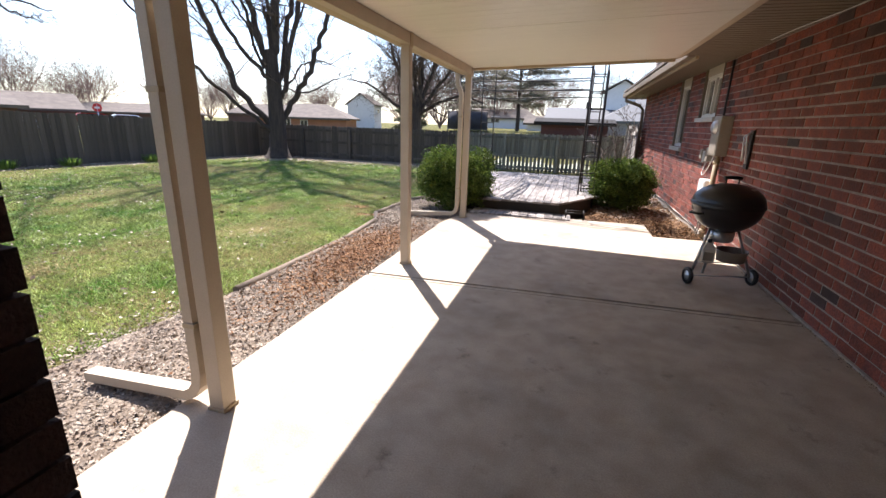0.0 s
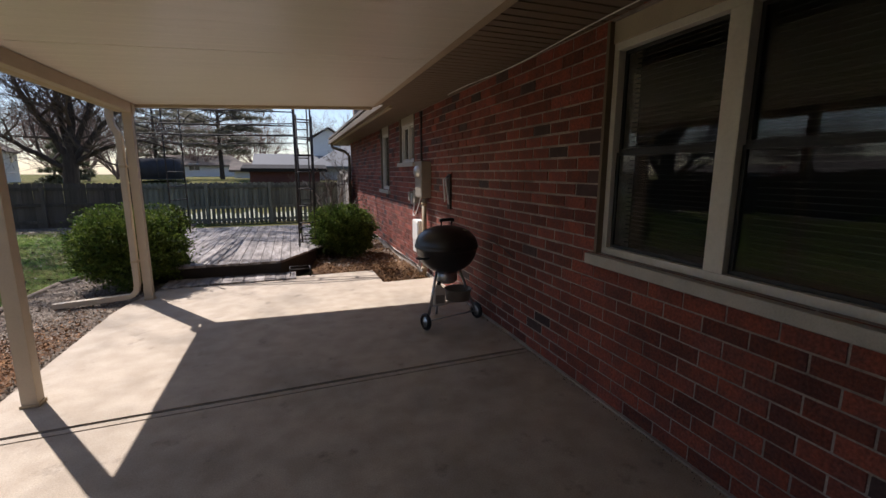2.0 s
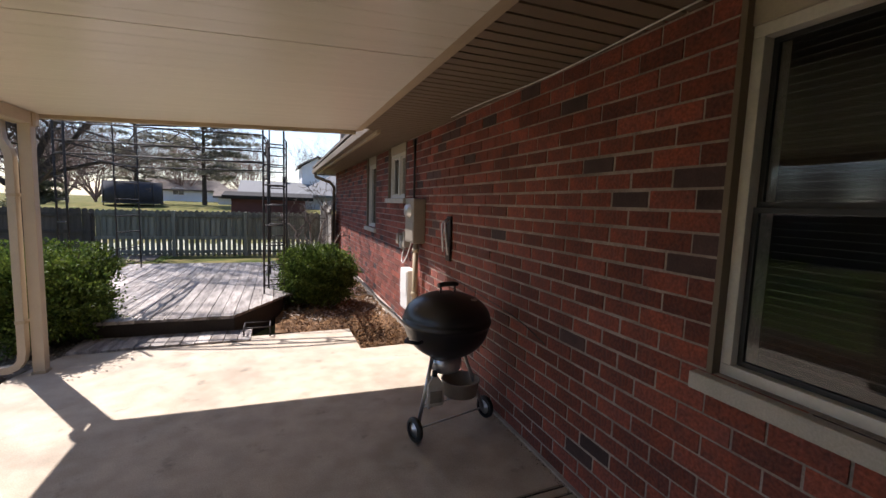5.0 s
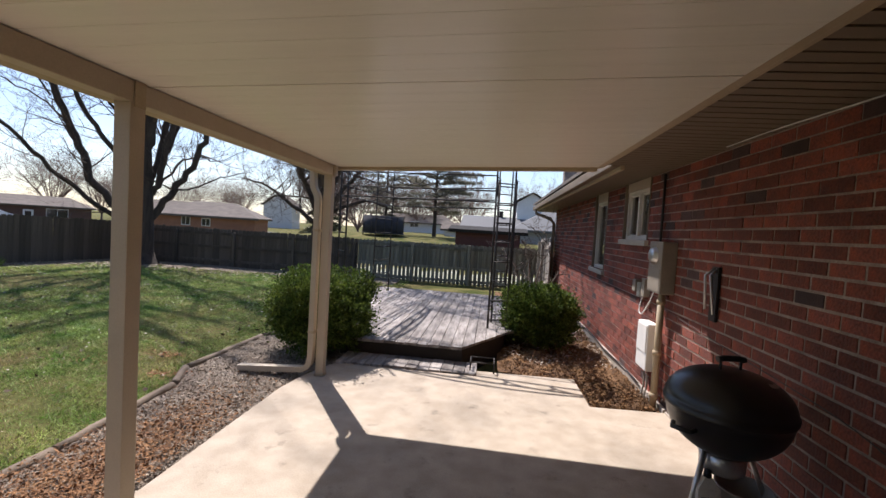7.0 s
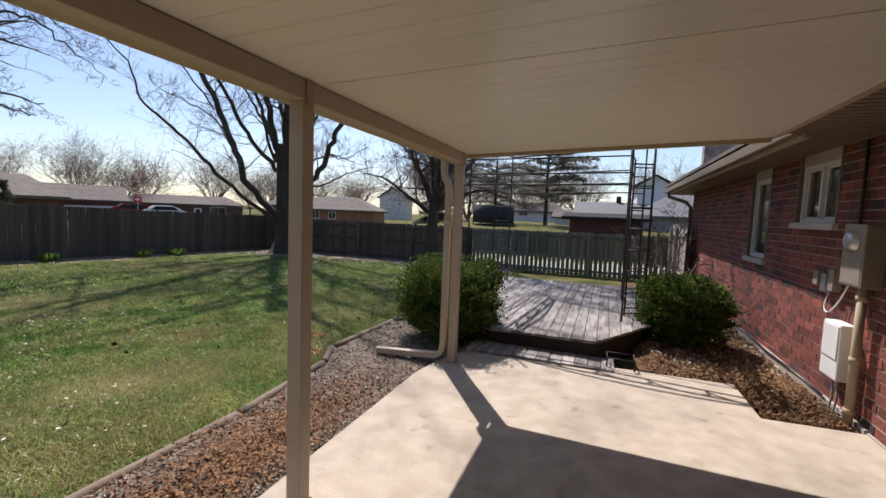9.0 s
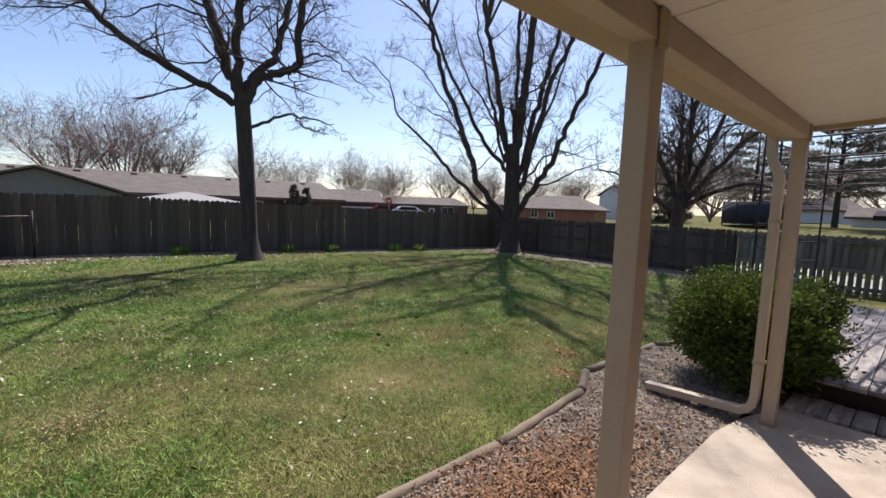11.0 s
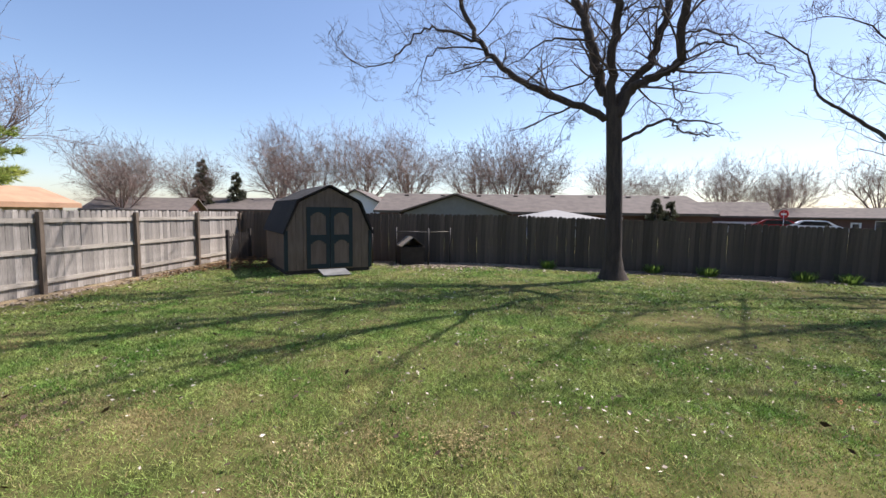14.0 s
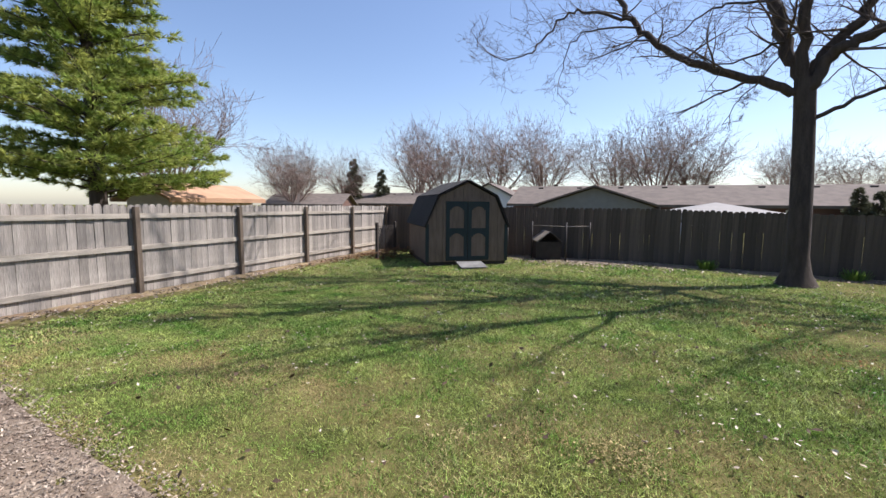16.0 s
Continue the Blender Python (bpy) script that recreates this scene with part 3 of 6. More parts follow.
fence("fence_west", [(-17.3, -5.74), (-16.8, 4.0), (-15.4, 9.4), (-13.5, 16.7)], [1.5, 1.5, 1.36, 1.2], -0.22, 0.14, MAT_FENCE_SHADED, "weathered board fence with shade painted into its wood", False, 2.44, 1.0, (0.2, 0.8))
fence("fence_north", [(-13.5, 16.7), (-4.6, 16.64)], [1.15, 1.12], -0.27, 0.14, MAT_FENCE_SHADED, "weathered board fence with rails and posts, shade painted into its wood", True, 2.2, -1.0, (0.2, 0.55, 0.88))
fence("fence_gate_side", [(-4.6, 16.64), (2.2, 16.6)], [1.12, 1.15], -0.27, 0.14, MAT_FENCE_GREY, "greenish grey weathered picket fence with gaps at its foot", True, 1.9, -1.0, (0.14, 0.43, 0.9), None, None, 0.0, 0.74, 0.42)
fence("fence_stub", [(1.45, 13.9), (1.5, 16.5)], [1.55, 1.5], -0.15, 0.14, MAT_FENCE, "short pale board fence meeting the house corner", False, 1.1, 1.0, (0.25, 0.85))


# ---- trees ----
def bough(tubes, rng, p, d, r, length, level, up=0.12, wob=0.16, kids=(5, 5, 4, 3), thin=0.004, spread=0.7):
    """Grows one bough as a bent tapering tube, then its side branches."""
    steps = max(3, int(5 - level * 0.5))
    pts, rad = [p.copy()], [r]
    d = d.normalized()
    q = p.copy()
    for i in range(steps):
        d = (d + Vector((rng.uniform(-1, 1), rng.uniform(-1, 1), rng.uniform(-1, 1))) * wob + Vector((0, 0, up))).normalized()
        q = q + d * length / steps
        pts.append(q.copy())
        rad.append(max(thin * 0.6, r * (1 - 0.72 * (i + 1) / steps)))
    tubes.append((pts, rad, level))
    if level >= len(kids):
        return
    for k in range(kids[level]):
        f = 0.25 + 0.75 * (k + rng.uniform(0.2, 0.9)) / kids[level]
        i = min(int(f * steps), steps - 1)
        w = f * steps - i
        at = pts[i].lerp(pts[i + 1], min(w, 1))
        axis = (pts[i + 1] - pts[i]).normalized()
        side = Vector((rng.uniform(-1, 1), rng.uniform(-1, 1), rng.uniform(-0.5, 1))).normalized()
        nd = (axis * (1 - spread * 0.5) + side * spread).normalized()
        rr = rad[i] * rng.uniform(0.42, 0.66)
        if rr < thin * 0.5:
            rr = thin * 0.5
        bough(tubes, rng, at, nd, rr, length * rng.uniform(0.42, 0.66), level + 1, up * 0.8, wob * 1.15, kids, thin, spread)


def tube_mesh(name, tubes, mat, parent, label="", sides=(9, 7, 5, 4, 3, 3)):
    verts, faces = [], []
    for pts, rad, level in tubes:
        k = sides[min(level, len(sides) - 1)]
        base = len(verts)
        side = None
        for i, p in enumerate(pts):
            d = (pts[min(i + 1, len(pts) - 1)] - pts[max(i - 1, 0)]).normalized()
            side = d.orthogonal().normalized() if side is None else (side - d * side.dot(d)).normalized()
            up = d.cross(side)
            for j in range(k):
                a = 2 * math.pi * j / k
                verts.append(tuple(p + rad[i] * (math.cos(a) * side + math.sin(a) * up)))
        for i in range(len(pts) - 1):
            for j in range(k):
                faces.append((base + i * k + j, base + i * k + (j + 1) % k, base + (i + 1) * k + (j + 1) % k, base + (i + 1) * k + j))
    ob = raw(name, verts, faces, mat, parent, label)
    ob.data.polygons.foreach_set("use_smooth", [True] * len(faces))
    return ob


def smooth_line(pts, n=4):
    """A finer line through the given points."""
    pts = [Vector(p) for p in pts]
    out = []
    for i in range(len(pts) - 1):
        a, b, c, d = pts[max(i - 1, 0)], pts[i], pts[i + 1], pts[min(i + 2, len(pts) - 1)]
        for k in range(n):
            t = k / n
            out.append(0.5 * (2 * b + (c - a) * t + (2 * a - 5 * b + 4 * c - d) * t * t + (3 * b - a - 3 * c + d) * t ** 3))
    return out + [pts[-1]]


def limb_tree(name, at, trunk, limbs, label, seed, kids=(6, 4, 3), twig_len=0.34, thin=0.006, flare=1.5, dark=MAT_BARK, side_r=(0.25, 0.6), rz=0.0, up=0.05):
    """A bare tree: trunk and limbs along given lines (metres from its foot), with grown side branches."""
    rng = random.Random(seed)
    tree = thing(name, at, label, "tree", rz=rz)
    pts = smooth_line(trunk[0])
    n = len(pts)
    rad = [trunk[1] + (trunk[2] - trunk[1]) * i / (n - 1) for i in range(n)]
    rad[0] *= flare
    rad[1] *= 1 + (flare - 1) * 0.35
    tube_mesh("trunk", [(pts, rad, 0)], dark, tree, sides=(16,))
    mains, fine = [], []
    for line, r0, r1 in limbs:
        p = smooth_line(line, 4)
        m = len(p)
        for i in range(1, m - 1):
            p[i] += Vector((rng.uniform(-1, 1), rng.uniform(-1, 1), rng.uniform(-1, 1))) * 0.06
        rr = [r0 + (r1 - r0) * (i / (m - 1)) ** 1.15 for i in range(m)]
        mains.append((p, rr, 0))
        total = sum((p[i + 1] - p[i]).length for i in range(m - 1))
        count = int(total * kids[0] / 3.0) + 3
        for k in range(count):
            f = 0.22 + 0.78 * (k + rng.random()) / count
            i = min(int(f * (m - 1)), m - 2)
            axis = (p[i + 1] - p[i]).normalized()
            side = Vector((rng.uniform(-1, 1), rng.uniform(-1, 1), rng.uniform(-0.45, 0.8))).normalized()
            d = (axis * 0.45 + side * 0.9).normalized()
            bough(fine, rng, p[i], d, max(thin * 1.6, rr[i] * rng.uniform(*side_r)), min(total, 6.0) * twig_len * (1.15 - 0.5 * f), 1, up, 0.2, (0, kids[1], kids[2], 2), thin, 0.75)
        if r1 > 0.035:  # the crown's upper forks
            for k in range(13):
                i = int((m - 1) * rng.uniform(0.62, 1.0))
                d = (p[i] - p[max(i - 2, 0)]).normalized() * 0.9 + Vector((rng.uniform(-1, 1), rng.uniform(-1, 1), rng.uniform(0.1, 0.6))) * 0.75
                if p[i].z > 8.6:
                    bough(fine, rng, p[i], d, rr[i] * rng.uniform(0.6, 0.85), rng.uniform(3.5, 5.5), 1, 0.05, 0.14, (0, 4, 3, 2), thin, 0.6)
    tube_mesh("limb", mains, dark, tree, sides=(10,))
    tube_mesh("branch", fine, MAT_TWIG, tree)
    return tree


def limb(r0, r1, near, far, *line):
    """A limb drawn as (across, up) pairs from the tree's foot, going from one depth to another."""
    n = len(line) - 1
    return ([(u, near + (far - near) * (i / n) ** 1.2, z) for i, (u, z) in enumerate(line)], r0, r1)


# the single-stemmed tree before the west fence; across runs along its crown's broad side
T1 = (-13.95, 6.72, -0.2)
T1_LEFT = [
    limb(0.11, 0.045, 0, -1.0, (-0.1, 4.2), (-0.4, 4.37), (-1.15, 4.77), (-2.15, 5.16), (-2.9, 5.7), (-3.5, 6.27), (-3.95, 6.85), (-4.3, 7.8), (-4.5, 9.6), (-4.7, 12.0)),
    limb(0.03, 0.008, 0.1, -0.3, (-0.6, 5.5), (-1.55, 5.22), (-2.4, 5.1)),
    limb(0.042, 0.006, -0.7, -0.1, (-3.7, 6.5), (-4.3, 6.75), (-5.0, 7.1), (-5.6, 7.1), (-6.3, 6.6), (-6.8, 6.4), (-7.7, 6.4), (-8.4, 6.8), (-8.9, 7.2)),
    limb(0.028, 0.005, -0.6, 0.2, (-3.55, 6.3), (-4.6, 6.6), (-5.45, 6.4), (-5.8, 5.8), (-6.05, 5.1)),
    limb(0.024, 0.005, -0.6, -1.4, (-3.4, 6.1), (-4.1, 5.7), (-4.8, 5.35)),
]
T1_TOP = [
    limb(0.16, 0.08, 0, 1.4, (-0.15, 4.4), (-0.3, 4.8), (-0.6, 5.55), (-0.82, 6.5), (-1.05, 7.3), (-1.3, 7.9), (-1.6, 9.6), (-1.8, 12.5), (-1.9, 15.0)),
    limb(0.034, 0.008, 0.3, 1.0, (-0.85, 6.5), (-1.6, 6.75), (-2.3, 6.7), (-2.95, 6.4), (-3.5, 6.35)),
    limb(0.125, 0.07, 0, -1.2, (-0.15, 4.4), (-0.2, 4.9), (-0.24, 5.9), (-0.17, 6.85), (-0.15, 7.8), (-0.05, 10.0), (0.05, 13.5), (0.1, 16.0)),
    limb(0.018, 0.005, 0.1, -0.5, (-0.65, 5.25), (-1.0, 4.7), (-1.35, 4.25), (-1.6, 3.6)),
    limb(0.022, 0.005, -0.3, -0.9, (-0.1, 6.2), (0.2, 6.75), (0.65, 6.85), (1.0, 6.7)),
]
T1_RIGHT = [
    limb(0.12, 0.065, 0, 1.2, (-0.1, 4.5), (0.0, 4.9), (0.24, 5.27), (0.7, 5.82), (0.92, 6.45), (1.05, 7.15), (1.15, 7.8), (1.3, 9.8), (1.5, 12.5), (1.6, 14.5)),
    limb(0.13, 0.075, 0, -1.0, (-0.1, 4.3), (0.0, 4.6), (0.25, 4.95), (0.65, 5.2), (1.13, 5.36), (1.3, 5.6), (1.34, 6.4), (1.45, 7.15), (1.6, 7.8), (1.85, 9.8), (2.2, 12.5), (2.6, 14.5)),
    limb(0.034, 0.006, -0.4, -1.0, (1.28, 5.5), (1.6, 5.75), (2.0, 5.8), (2.5, 5.5), (2.9, 5.15), (3.35, 4.75)),
    limb(0.052, 0.012, 0, -0.5, (0.0, 3.7), (0.5, 3.94), (1.18, 4.14), (1.75, 4.05), (2.25, 3.97)),
    limb(0.03, 0.01, -0.25, -0.6, (1.18, 4.13), (1.35, 3.9), (1.75, 3.72), (2.1, 3.66)),
    limb(0.022, 0.006, -0.3, 0.2, (1.05, 5.3), (1.27, 4.72), (1.58, 4.3)),
    limb(0.028, 0.005, -0.3, 0.5, (1.3, 6.1), (1.8, 6.3), (2.6, 6.1), (3.3, 5.6)),
]
limb_tree("maple_tree", T1, ([(0, 0, 0), (-0.03, -0.02, 1.5), (-0.08, 0.02, 3.0), (-0.16, 0, 4.6)], 0.22, 0.20), T1_LEFT + T1_TOP + T1_RIGHT, "tall bare dark-barked tree with a forked crown on the lawn", 5, (7, 4, 3), 0.26, 0.0055, 1.9, side_r=(0.16, 0.36), rz=72.8, up=-0.02)

# the many-stemmed tree in the fence corner
T2 = (-12.0, 15.75, -0.25)
T2_LEFT = [
    limb(0.085, 0.015, 0, -1.0, (-0.1, 1.0), (-0.3, 1.25), (-1.08, 2.0), (-2.3, 3.0), (-3.0, 3.9), (-3.75, 4.6), (-4.35, 5.2), (-4.7, 6.3), (-5.7, 7.3)),
    limb(0.13, 0.06, 0, 0.6, (-0.15, 1.3), (-0.35, 1.65), (-1.2, 2.57), (-1.58, 3.56), (-2.0, 4.67), (-2.35, 5.6), (-2.75, 6.6), (-3.2, 8.0), (-3.5, 9.1), (-3.8, 11.0), (-4.1, 13.0)),
    limb(0.085, 0.04, 0, -1.4, (-0.2, 3.2), (-0.4, 3.5), (-0.95, 4.05), (-1.45, 4.9), (-1.95, 5.85), (-2.6, 7.1), (-3.45, 9.5), (-3.9, 11.5)),
    limb(0.06, 0.012, 0, 1.6, (-0.25, 3.5), (-0.63, 4.7), (-1.05, 5.6), (-1.7, 6.6), (-2.35, 7.75), (-2.8, 9.5)),
    limb(0.03, 0.008, 0.3, 0.8, (-2.05, 4.65), (-2.75, 5.2), (-3.65, 5.7), (-4.5, 6.1)),
    limb(0.03, 0.008, 0.3, -0.6, (-2.4, 5.3), (-3.15, 6.45), (-3.9, 7.25), (-5.1, 7.45)),
]
T2_TOP = [
    limb(0.125, 0.07, 0, 1.0, (-0.15, 3.6), (-0.3, 4.2), (-0.46, 5.2), (-0.7, 6.6), (-1.0, 7.8), (-1.25, 9.0), (-1.5, 11.5), (-1.7, 14.0)),
    limb(0.07, 0.012, 0, -1.6, (-0.2, 3.9), (-0.57, 4.9), (-0.92, 5.8), (-1.15, 7.0), (-1.4, 8.2), (-1.6, 10.0)),
    limb(0.09, 0.06, 0, 2.0, (0.05, 3.8), (0.09, 4.6), (0.06, 5.8), (0.05, 7.25), (0.0, 8.5), (0.0, 11.0), (0.1, 14.0)),
    limb(0.18, 0.09, 0, -0.8, (0.1, 3.6), (0.2, 4.5), (0.3, 5.75), (0.4, 6.85), (0.55, 8.05), (0.8, 10.5), (1.1, 13.5)),
    limb(0.085, 0.06, 0, 0.0, (0.02, 3.9), (0.0, 4.8), (-0.08, 5.7)),
]
T2_RIGHT = [
    limb(0.115, 0.06, 0, 1.4, (0.2, 2.9), (0.4, 3.5), (0.58, 4.6), (0.86, 5.7), (1.0, 6.5), (1.26, 7.3), (1.45, 8.1), (1.8, 10.5), (2.2, 13.0)),
    limb(0.105, 0.06, 0, -1.2, (0.25, 2.4), (0.5, 3.0), (0.78, 4.4), (1.23, 6.2), (1.6, 7.05), (1.95, 7.7), (2.6, 9.5), (3.2, 12.0)),
    limb(0.125, 0.06, 0, -0.3, (0.15, 1.3), (0.47, 1.9), (0.92, 2.65), (1.46, 3.5), (1.83, 4.5), (2.2, 5.3), (2.8, 6.8), (3.4, 8.5), (3.8, 10.5)),
    limb(0.05, 0.01, 0, 1.0, (0.3, 2.4), (0.53, 2.8), (1.2, 3.75), (1.9, 4.0), (2.3, 3.9), (3.2, 4.4)),
    limb(0.04, 0.01, -0.1, -0.8, (0.9, 2.65), (1.5, 2.8), (2.3, 3.2), (3.3, 3.5)),
    limb(0.08, 0.015, 0.1, 2.4, (0.1, 2.2), (0.4, 3.2), (0.9, 4.6), (1.5, 6.2), (2.0, 8.0), (2.2, 10.0)),
]
limb_tree("silver_maple_tree", T2, ([(0.05, 0, 0), (0.08, 0.02, 1.2), (0.06, 0, 2.6), (0.02, 0, 4.2)], 0.37, 0.24), T2_LEFT + T2_TOP + T2_RIGHT, "broad bare many-stemmed tree in the fence corner", 11, (6, 4, 3), 0.24, 0.0055, 1.8, side_r=(0.13, 0.3), rz=38.8)

# the tree beyond the north fence
near_bare = limb_tree("bare_tree", (-7.1, 19.0, -0.22), ([(0, 0, 0), (0, 0, 1.5), (0.1, 0, 3.0)], 0.34, 0.28), [
    ([(0.1, 0, 2.6), (-0.6, 0.1, 4.2), (-1.6, 0.2, 6.0), (-2.2, 0.2, 8.4)], 0.18, 0.02),
    ([(0.1, 0, 2.9), (0.3, 0, 4.8), (0.2, 0.2, 7.0), (0.1, 0.3, 9.8)], 0.2, 0.02),
    ([(0.1, 0, 2.7), (1.2, 0, 4.0), (2.4, 0.1, 5.4), (3.6, 0.2, 6.2)], 0.15, 0.02),
    ([(0.1, 0, 2.3), (-1.4, -0.2, 3.3), (-2.8, -0.3, 4.2), (-4.4, -0.3, 4.6)], 0.13, 0.02),
    ([(0.1, 0, 2.6), (1.6, -0.3, 3.3), (3.2, -0.5, 3.7), (4.6, -0.6, 3.2)], 0.12, 0.015),
    ([(0.1, 0, 2.8), (0.9, 0.3, 5.0), (1.6, 0.6, 7.4), (1.9, 0.6, 9.0)], 0.15, 0.02),
    ([(0.1, 0, 2.8), (-0.4, 0.8, 5.0), (-0.6, 1.2, 7.4), (-0.9, 1.4, 9.0)], 0.14, 0.02),
    ([(0.1, 0.3, 9.0), (0.4, 0.2, 13.0), (0.8, 0.0, 17.0), (1.0, 0.0, 21.0)], 0.14, 0.02),
    ([(-2.2, 0.2, 8.4), (-2.6, 0.0, 12.0), (-3.0, -0.5, 16.0), (-3.2, -0.5, 20.0)], 0.12, 0.02),
    ([(1.9, 0.6, 9.0), (2.6, 0.3, 13.0), (3.2, 0.0, 17.0), (3.4, 0.0, 20.5)], 0.12, 0.02),
    ([(0.3, 0, 7.0), (2.0, -0.8, 11.0), (3.6, -1.6, 15.0), (4.6, -2.0, 18.5)], 0.12, 0.02),
], "bare spreading tree beyond the fence", 23, (9, 5, 4), 0.36, 0.010)
near_bare.scale = (0.72, 0.72, 0.74)


def far_tree(seed, height, width, label):
    """A bare tree far off: a short bole and a fan of many fine upright branches."""
    rng = random.Random(seed)
    tree = thing("far_bare_tree", (0, 0, 0), label, "tree", "far bare trees")
    tubes, fine = [], []
    bole = height * 0.16
    tubes.append(([Vector((0, 0, 0)), Vector((0, 0, bole * 0.6)), Vector((0, 0, bole))], [height * 0.02, height * 0.017, height * 0.016], 1))
    for k in range(13):
        a = 2 * math.pi * k / 13 + rng.uniform(-0.3, 0.3)
        d = Vector((math.cos(a) * width * rng.uniform(0.3, 1.2), math.sin(a) * width * rng.uniform(0.3, 1), height * rng.uniform(0.35, 0.8))).normalized()
        bough(fine, rng, Vector((0, 0, bole * rng.uniform(0.7, 1))), d, height * 0.011, height * rng.uniform(0.45, 0.75), 1, 0.06, 0.2, (0, 7, 6, 4), 0.022, 0.8)
    tube_mesh("trunk", tubes, MAT_TWIG_FAR, tree)
    tube_mesh("branch", fine, MAT_TWIG_FAR, tree, sides=(5, 4, 3, 3, 3))
    return tree


FAR = [far_tree(31 + i, 13, 5.5 + i, "greyish bare tree in the distance") for i in range(3)]
SPOTS = [(-78, -32, 1.15), (-72, -24, 1.05), (-80, -17, 1.2), (-75, -8, 1.1), (-86, 3, 1.05), (-80, 9, 1.15), (-84, 15, 1.0), (-88, 30, 0.9), (-92, 40, 0.8), (-90, 52, 0.95), (-84, 60, 0.8), (-80, 72, 0.9),
         (-76, 84, 0.85), (-66, 88, 0.8), (-52, -40, 0.72), (-45, -34, 0.6), (-58, 95, 0.8), (-40, 98, 1.0), (-22, 90, 0.95), (-5, 85, 0.9), (8, 80, 0.8), (-13, 74, 0.8), (-18, 58, 0.7), (-30, 84, 0.95), (-12, 100, 1.0), (-26, 66, 0.75), (-26, -30, 0.85), (-60, -36, 0.7), (-70, 47, 0.6), (-64, 66, 0.6), (-50, 78, 0.6)]
for i, (x, y, s) in enumerate(SPOTS):
    m = Matrix.LocRotScale((x, y, -0.3), Euler((0, 0, i * 1.7)), (s, s, s))
    if i < 3:
        FAR[i].matrix_basis = m
    else:
        src = FAR[i % 3]
        c = copy_thing(src, Matrix.Identity(4))
        c.matrix_basis = m


# ---- conifers ----
def conifer(name, at, height, width, seed, mat, label, count=900, bare=0.12, droop=0.15, leaf=0.32, rounded=False, tuft=9, fine=0.10):
    rng = random.Random(seed)
    t = thing(name, at, label, "tree")
    tube_mesh("trunk", [([Vector((0, 0, 0)), Vector((0, 0, height * 0.5)), Vector((0, 0, height * 0.98))], [height * 0.022, height * 0.015, 0.02], 0)], MAT_BARK, t)
    tubes, leaves = [], []
    for k in range(count // 10):
        f = (k + rng.random()) / (count // 10)
        z = height * (bare + (0.97 - bare) * f)
        reach = width * (math.sin(math.pi * min(0.97, 0.22 + f * 0.75)) ** 0.7 if rounded else (1 - f) ** 0.75) * rng.uniform(0.55, 1.12) + 0.15
        a = rng.uniform(0, 2 * math.pi)
        d = Vector((math.cos(a), math.sin(a), 0))
        n = 5
        pts = [Vector((0, 0, z)) + d * reach * i / n + Vector((0, 0, reach * (0.22 * (i / n) - droop * (i / n) ** 2 * 1.6))) for i in range(n + 1)]
        tubes.append((pts, [0.04 * (1 - i / (n + 1)) + 0.006 for i in range(n + 1)], 3))
        m = int(8 + reach * 15)
        for j in range(m):
            u = rng.uniform(0.15, 1.0)
            i = min(int(u * n), n - 1)
            p = pts[i].lerp(pts[i + 1], u * n - i)
            side = Vector((-d.y, d.x, 0)) * rng.uniform(-1, 1)
            p = p + side * 0.42 * reach * 0.35 + Vector((0, 0, rng.uniform(-0.10, 0.10)))
            for q in range(tuft):
                dd = (d * rng.uniform(0.1, 1.0) + side * rng.uniform(0.2, 1.3) + Vector((rng.uniform(-0.5, 0.5), rng.uniform(-0.5, 0.5), rng.uniform(-0.3, 0.75)))).normalized()
                w = dd.orthogonal().normalized()
                w = (Matrix.Rotation(rng.uniform(0, 6.28), 3, dd) @ w) * leaf * fine
                L = leaf * rng.uniform(0.6, 1.15)
                leaves += [p - w, p + w, p + dd * L]
    tube_mesh("branch", tubes, MAT_BARK, t)
    soup("needles", [c for p in leaves for c in p], 3, mat, t)
    return t


conifer("pine_tree", (-12.6, -15.6, -0.2), 14.5, 4.6, 3, MAT_NEEDLE, "large green pine behind the board fence", 2300, 0.13, 0.04, 0.30, False, 20, 0.055)
spruce = conifer("spruce_tree", (-60.8, -35.4, -0.2), 9, 2.2, 8, MAT_NEEDLE_DARK, "dark spruce in the distance", 900, 0.05, 0.25, 0.4)
copy_thing(spruce, pose(-62.9, -31.6, -1.8))
conifer("scots_pine_tree", (-5.8, 44, 0.7), 9.5, 4.2, 9, MAT_NEEDLE_DULL, "dull green pine beyond the neighbour's lawn", 460, 0.24, 0.12, 0.34, True)
conifer("scots_pine_tree", (-11.2, 46, 0.7), 8.5, 3.4, 29, MAT_NEEDLE_DULL, "dull grey-green pine beyond the neighbour's lawn", 260, 0.2, 0.12, 0.34, True)
conifer("cedar_tree", (-15.5, 40, -0.3), 4.4, 2.2, 12, MAT_NEEDLE_DARK, "dark rounded evergreen by a neighbour's house", 500, 0.03, 0.1, 0.4)
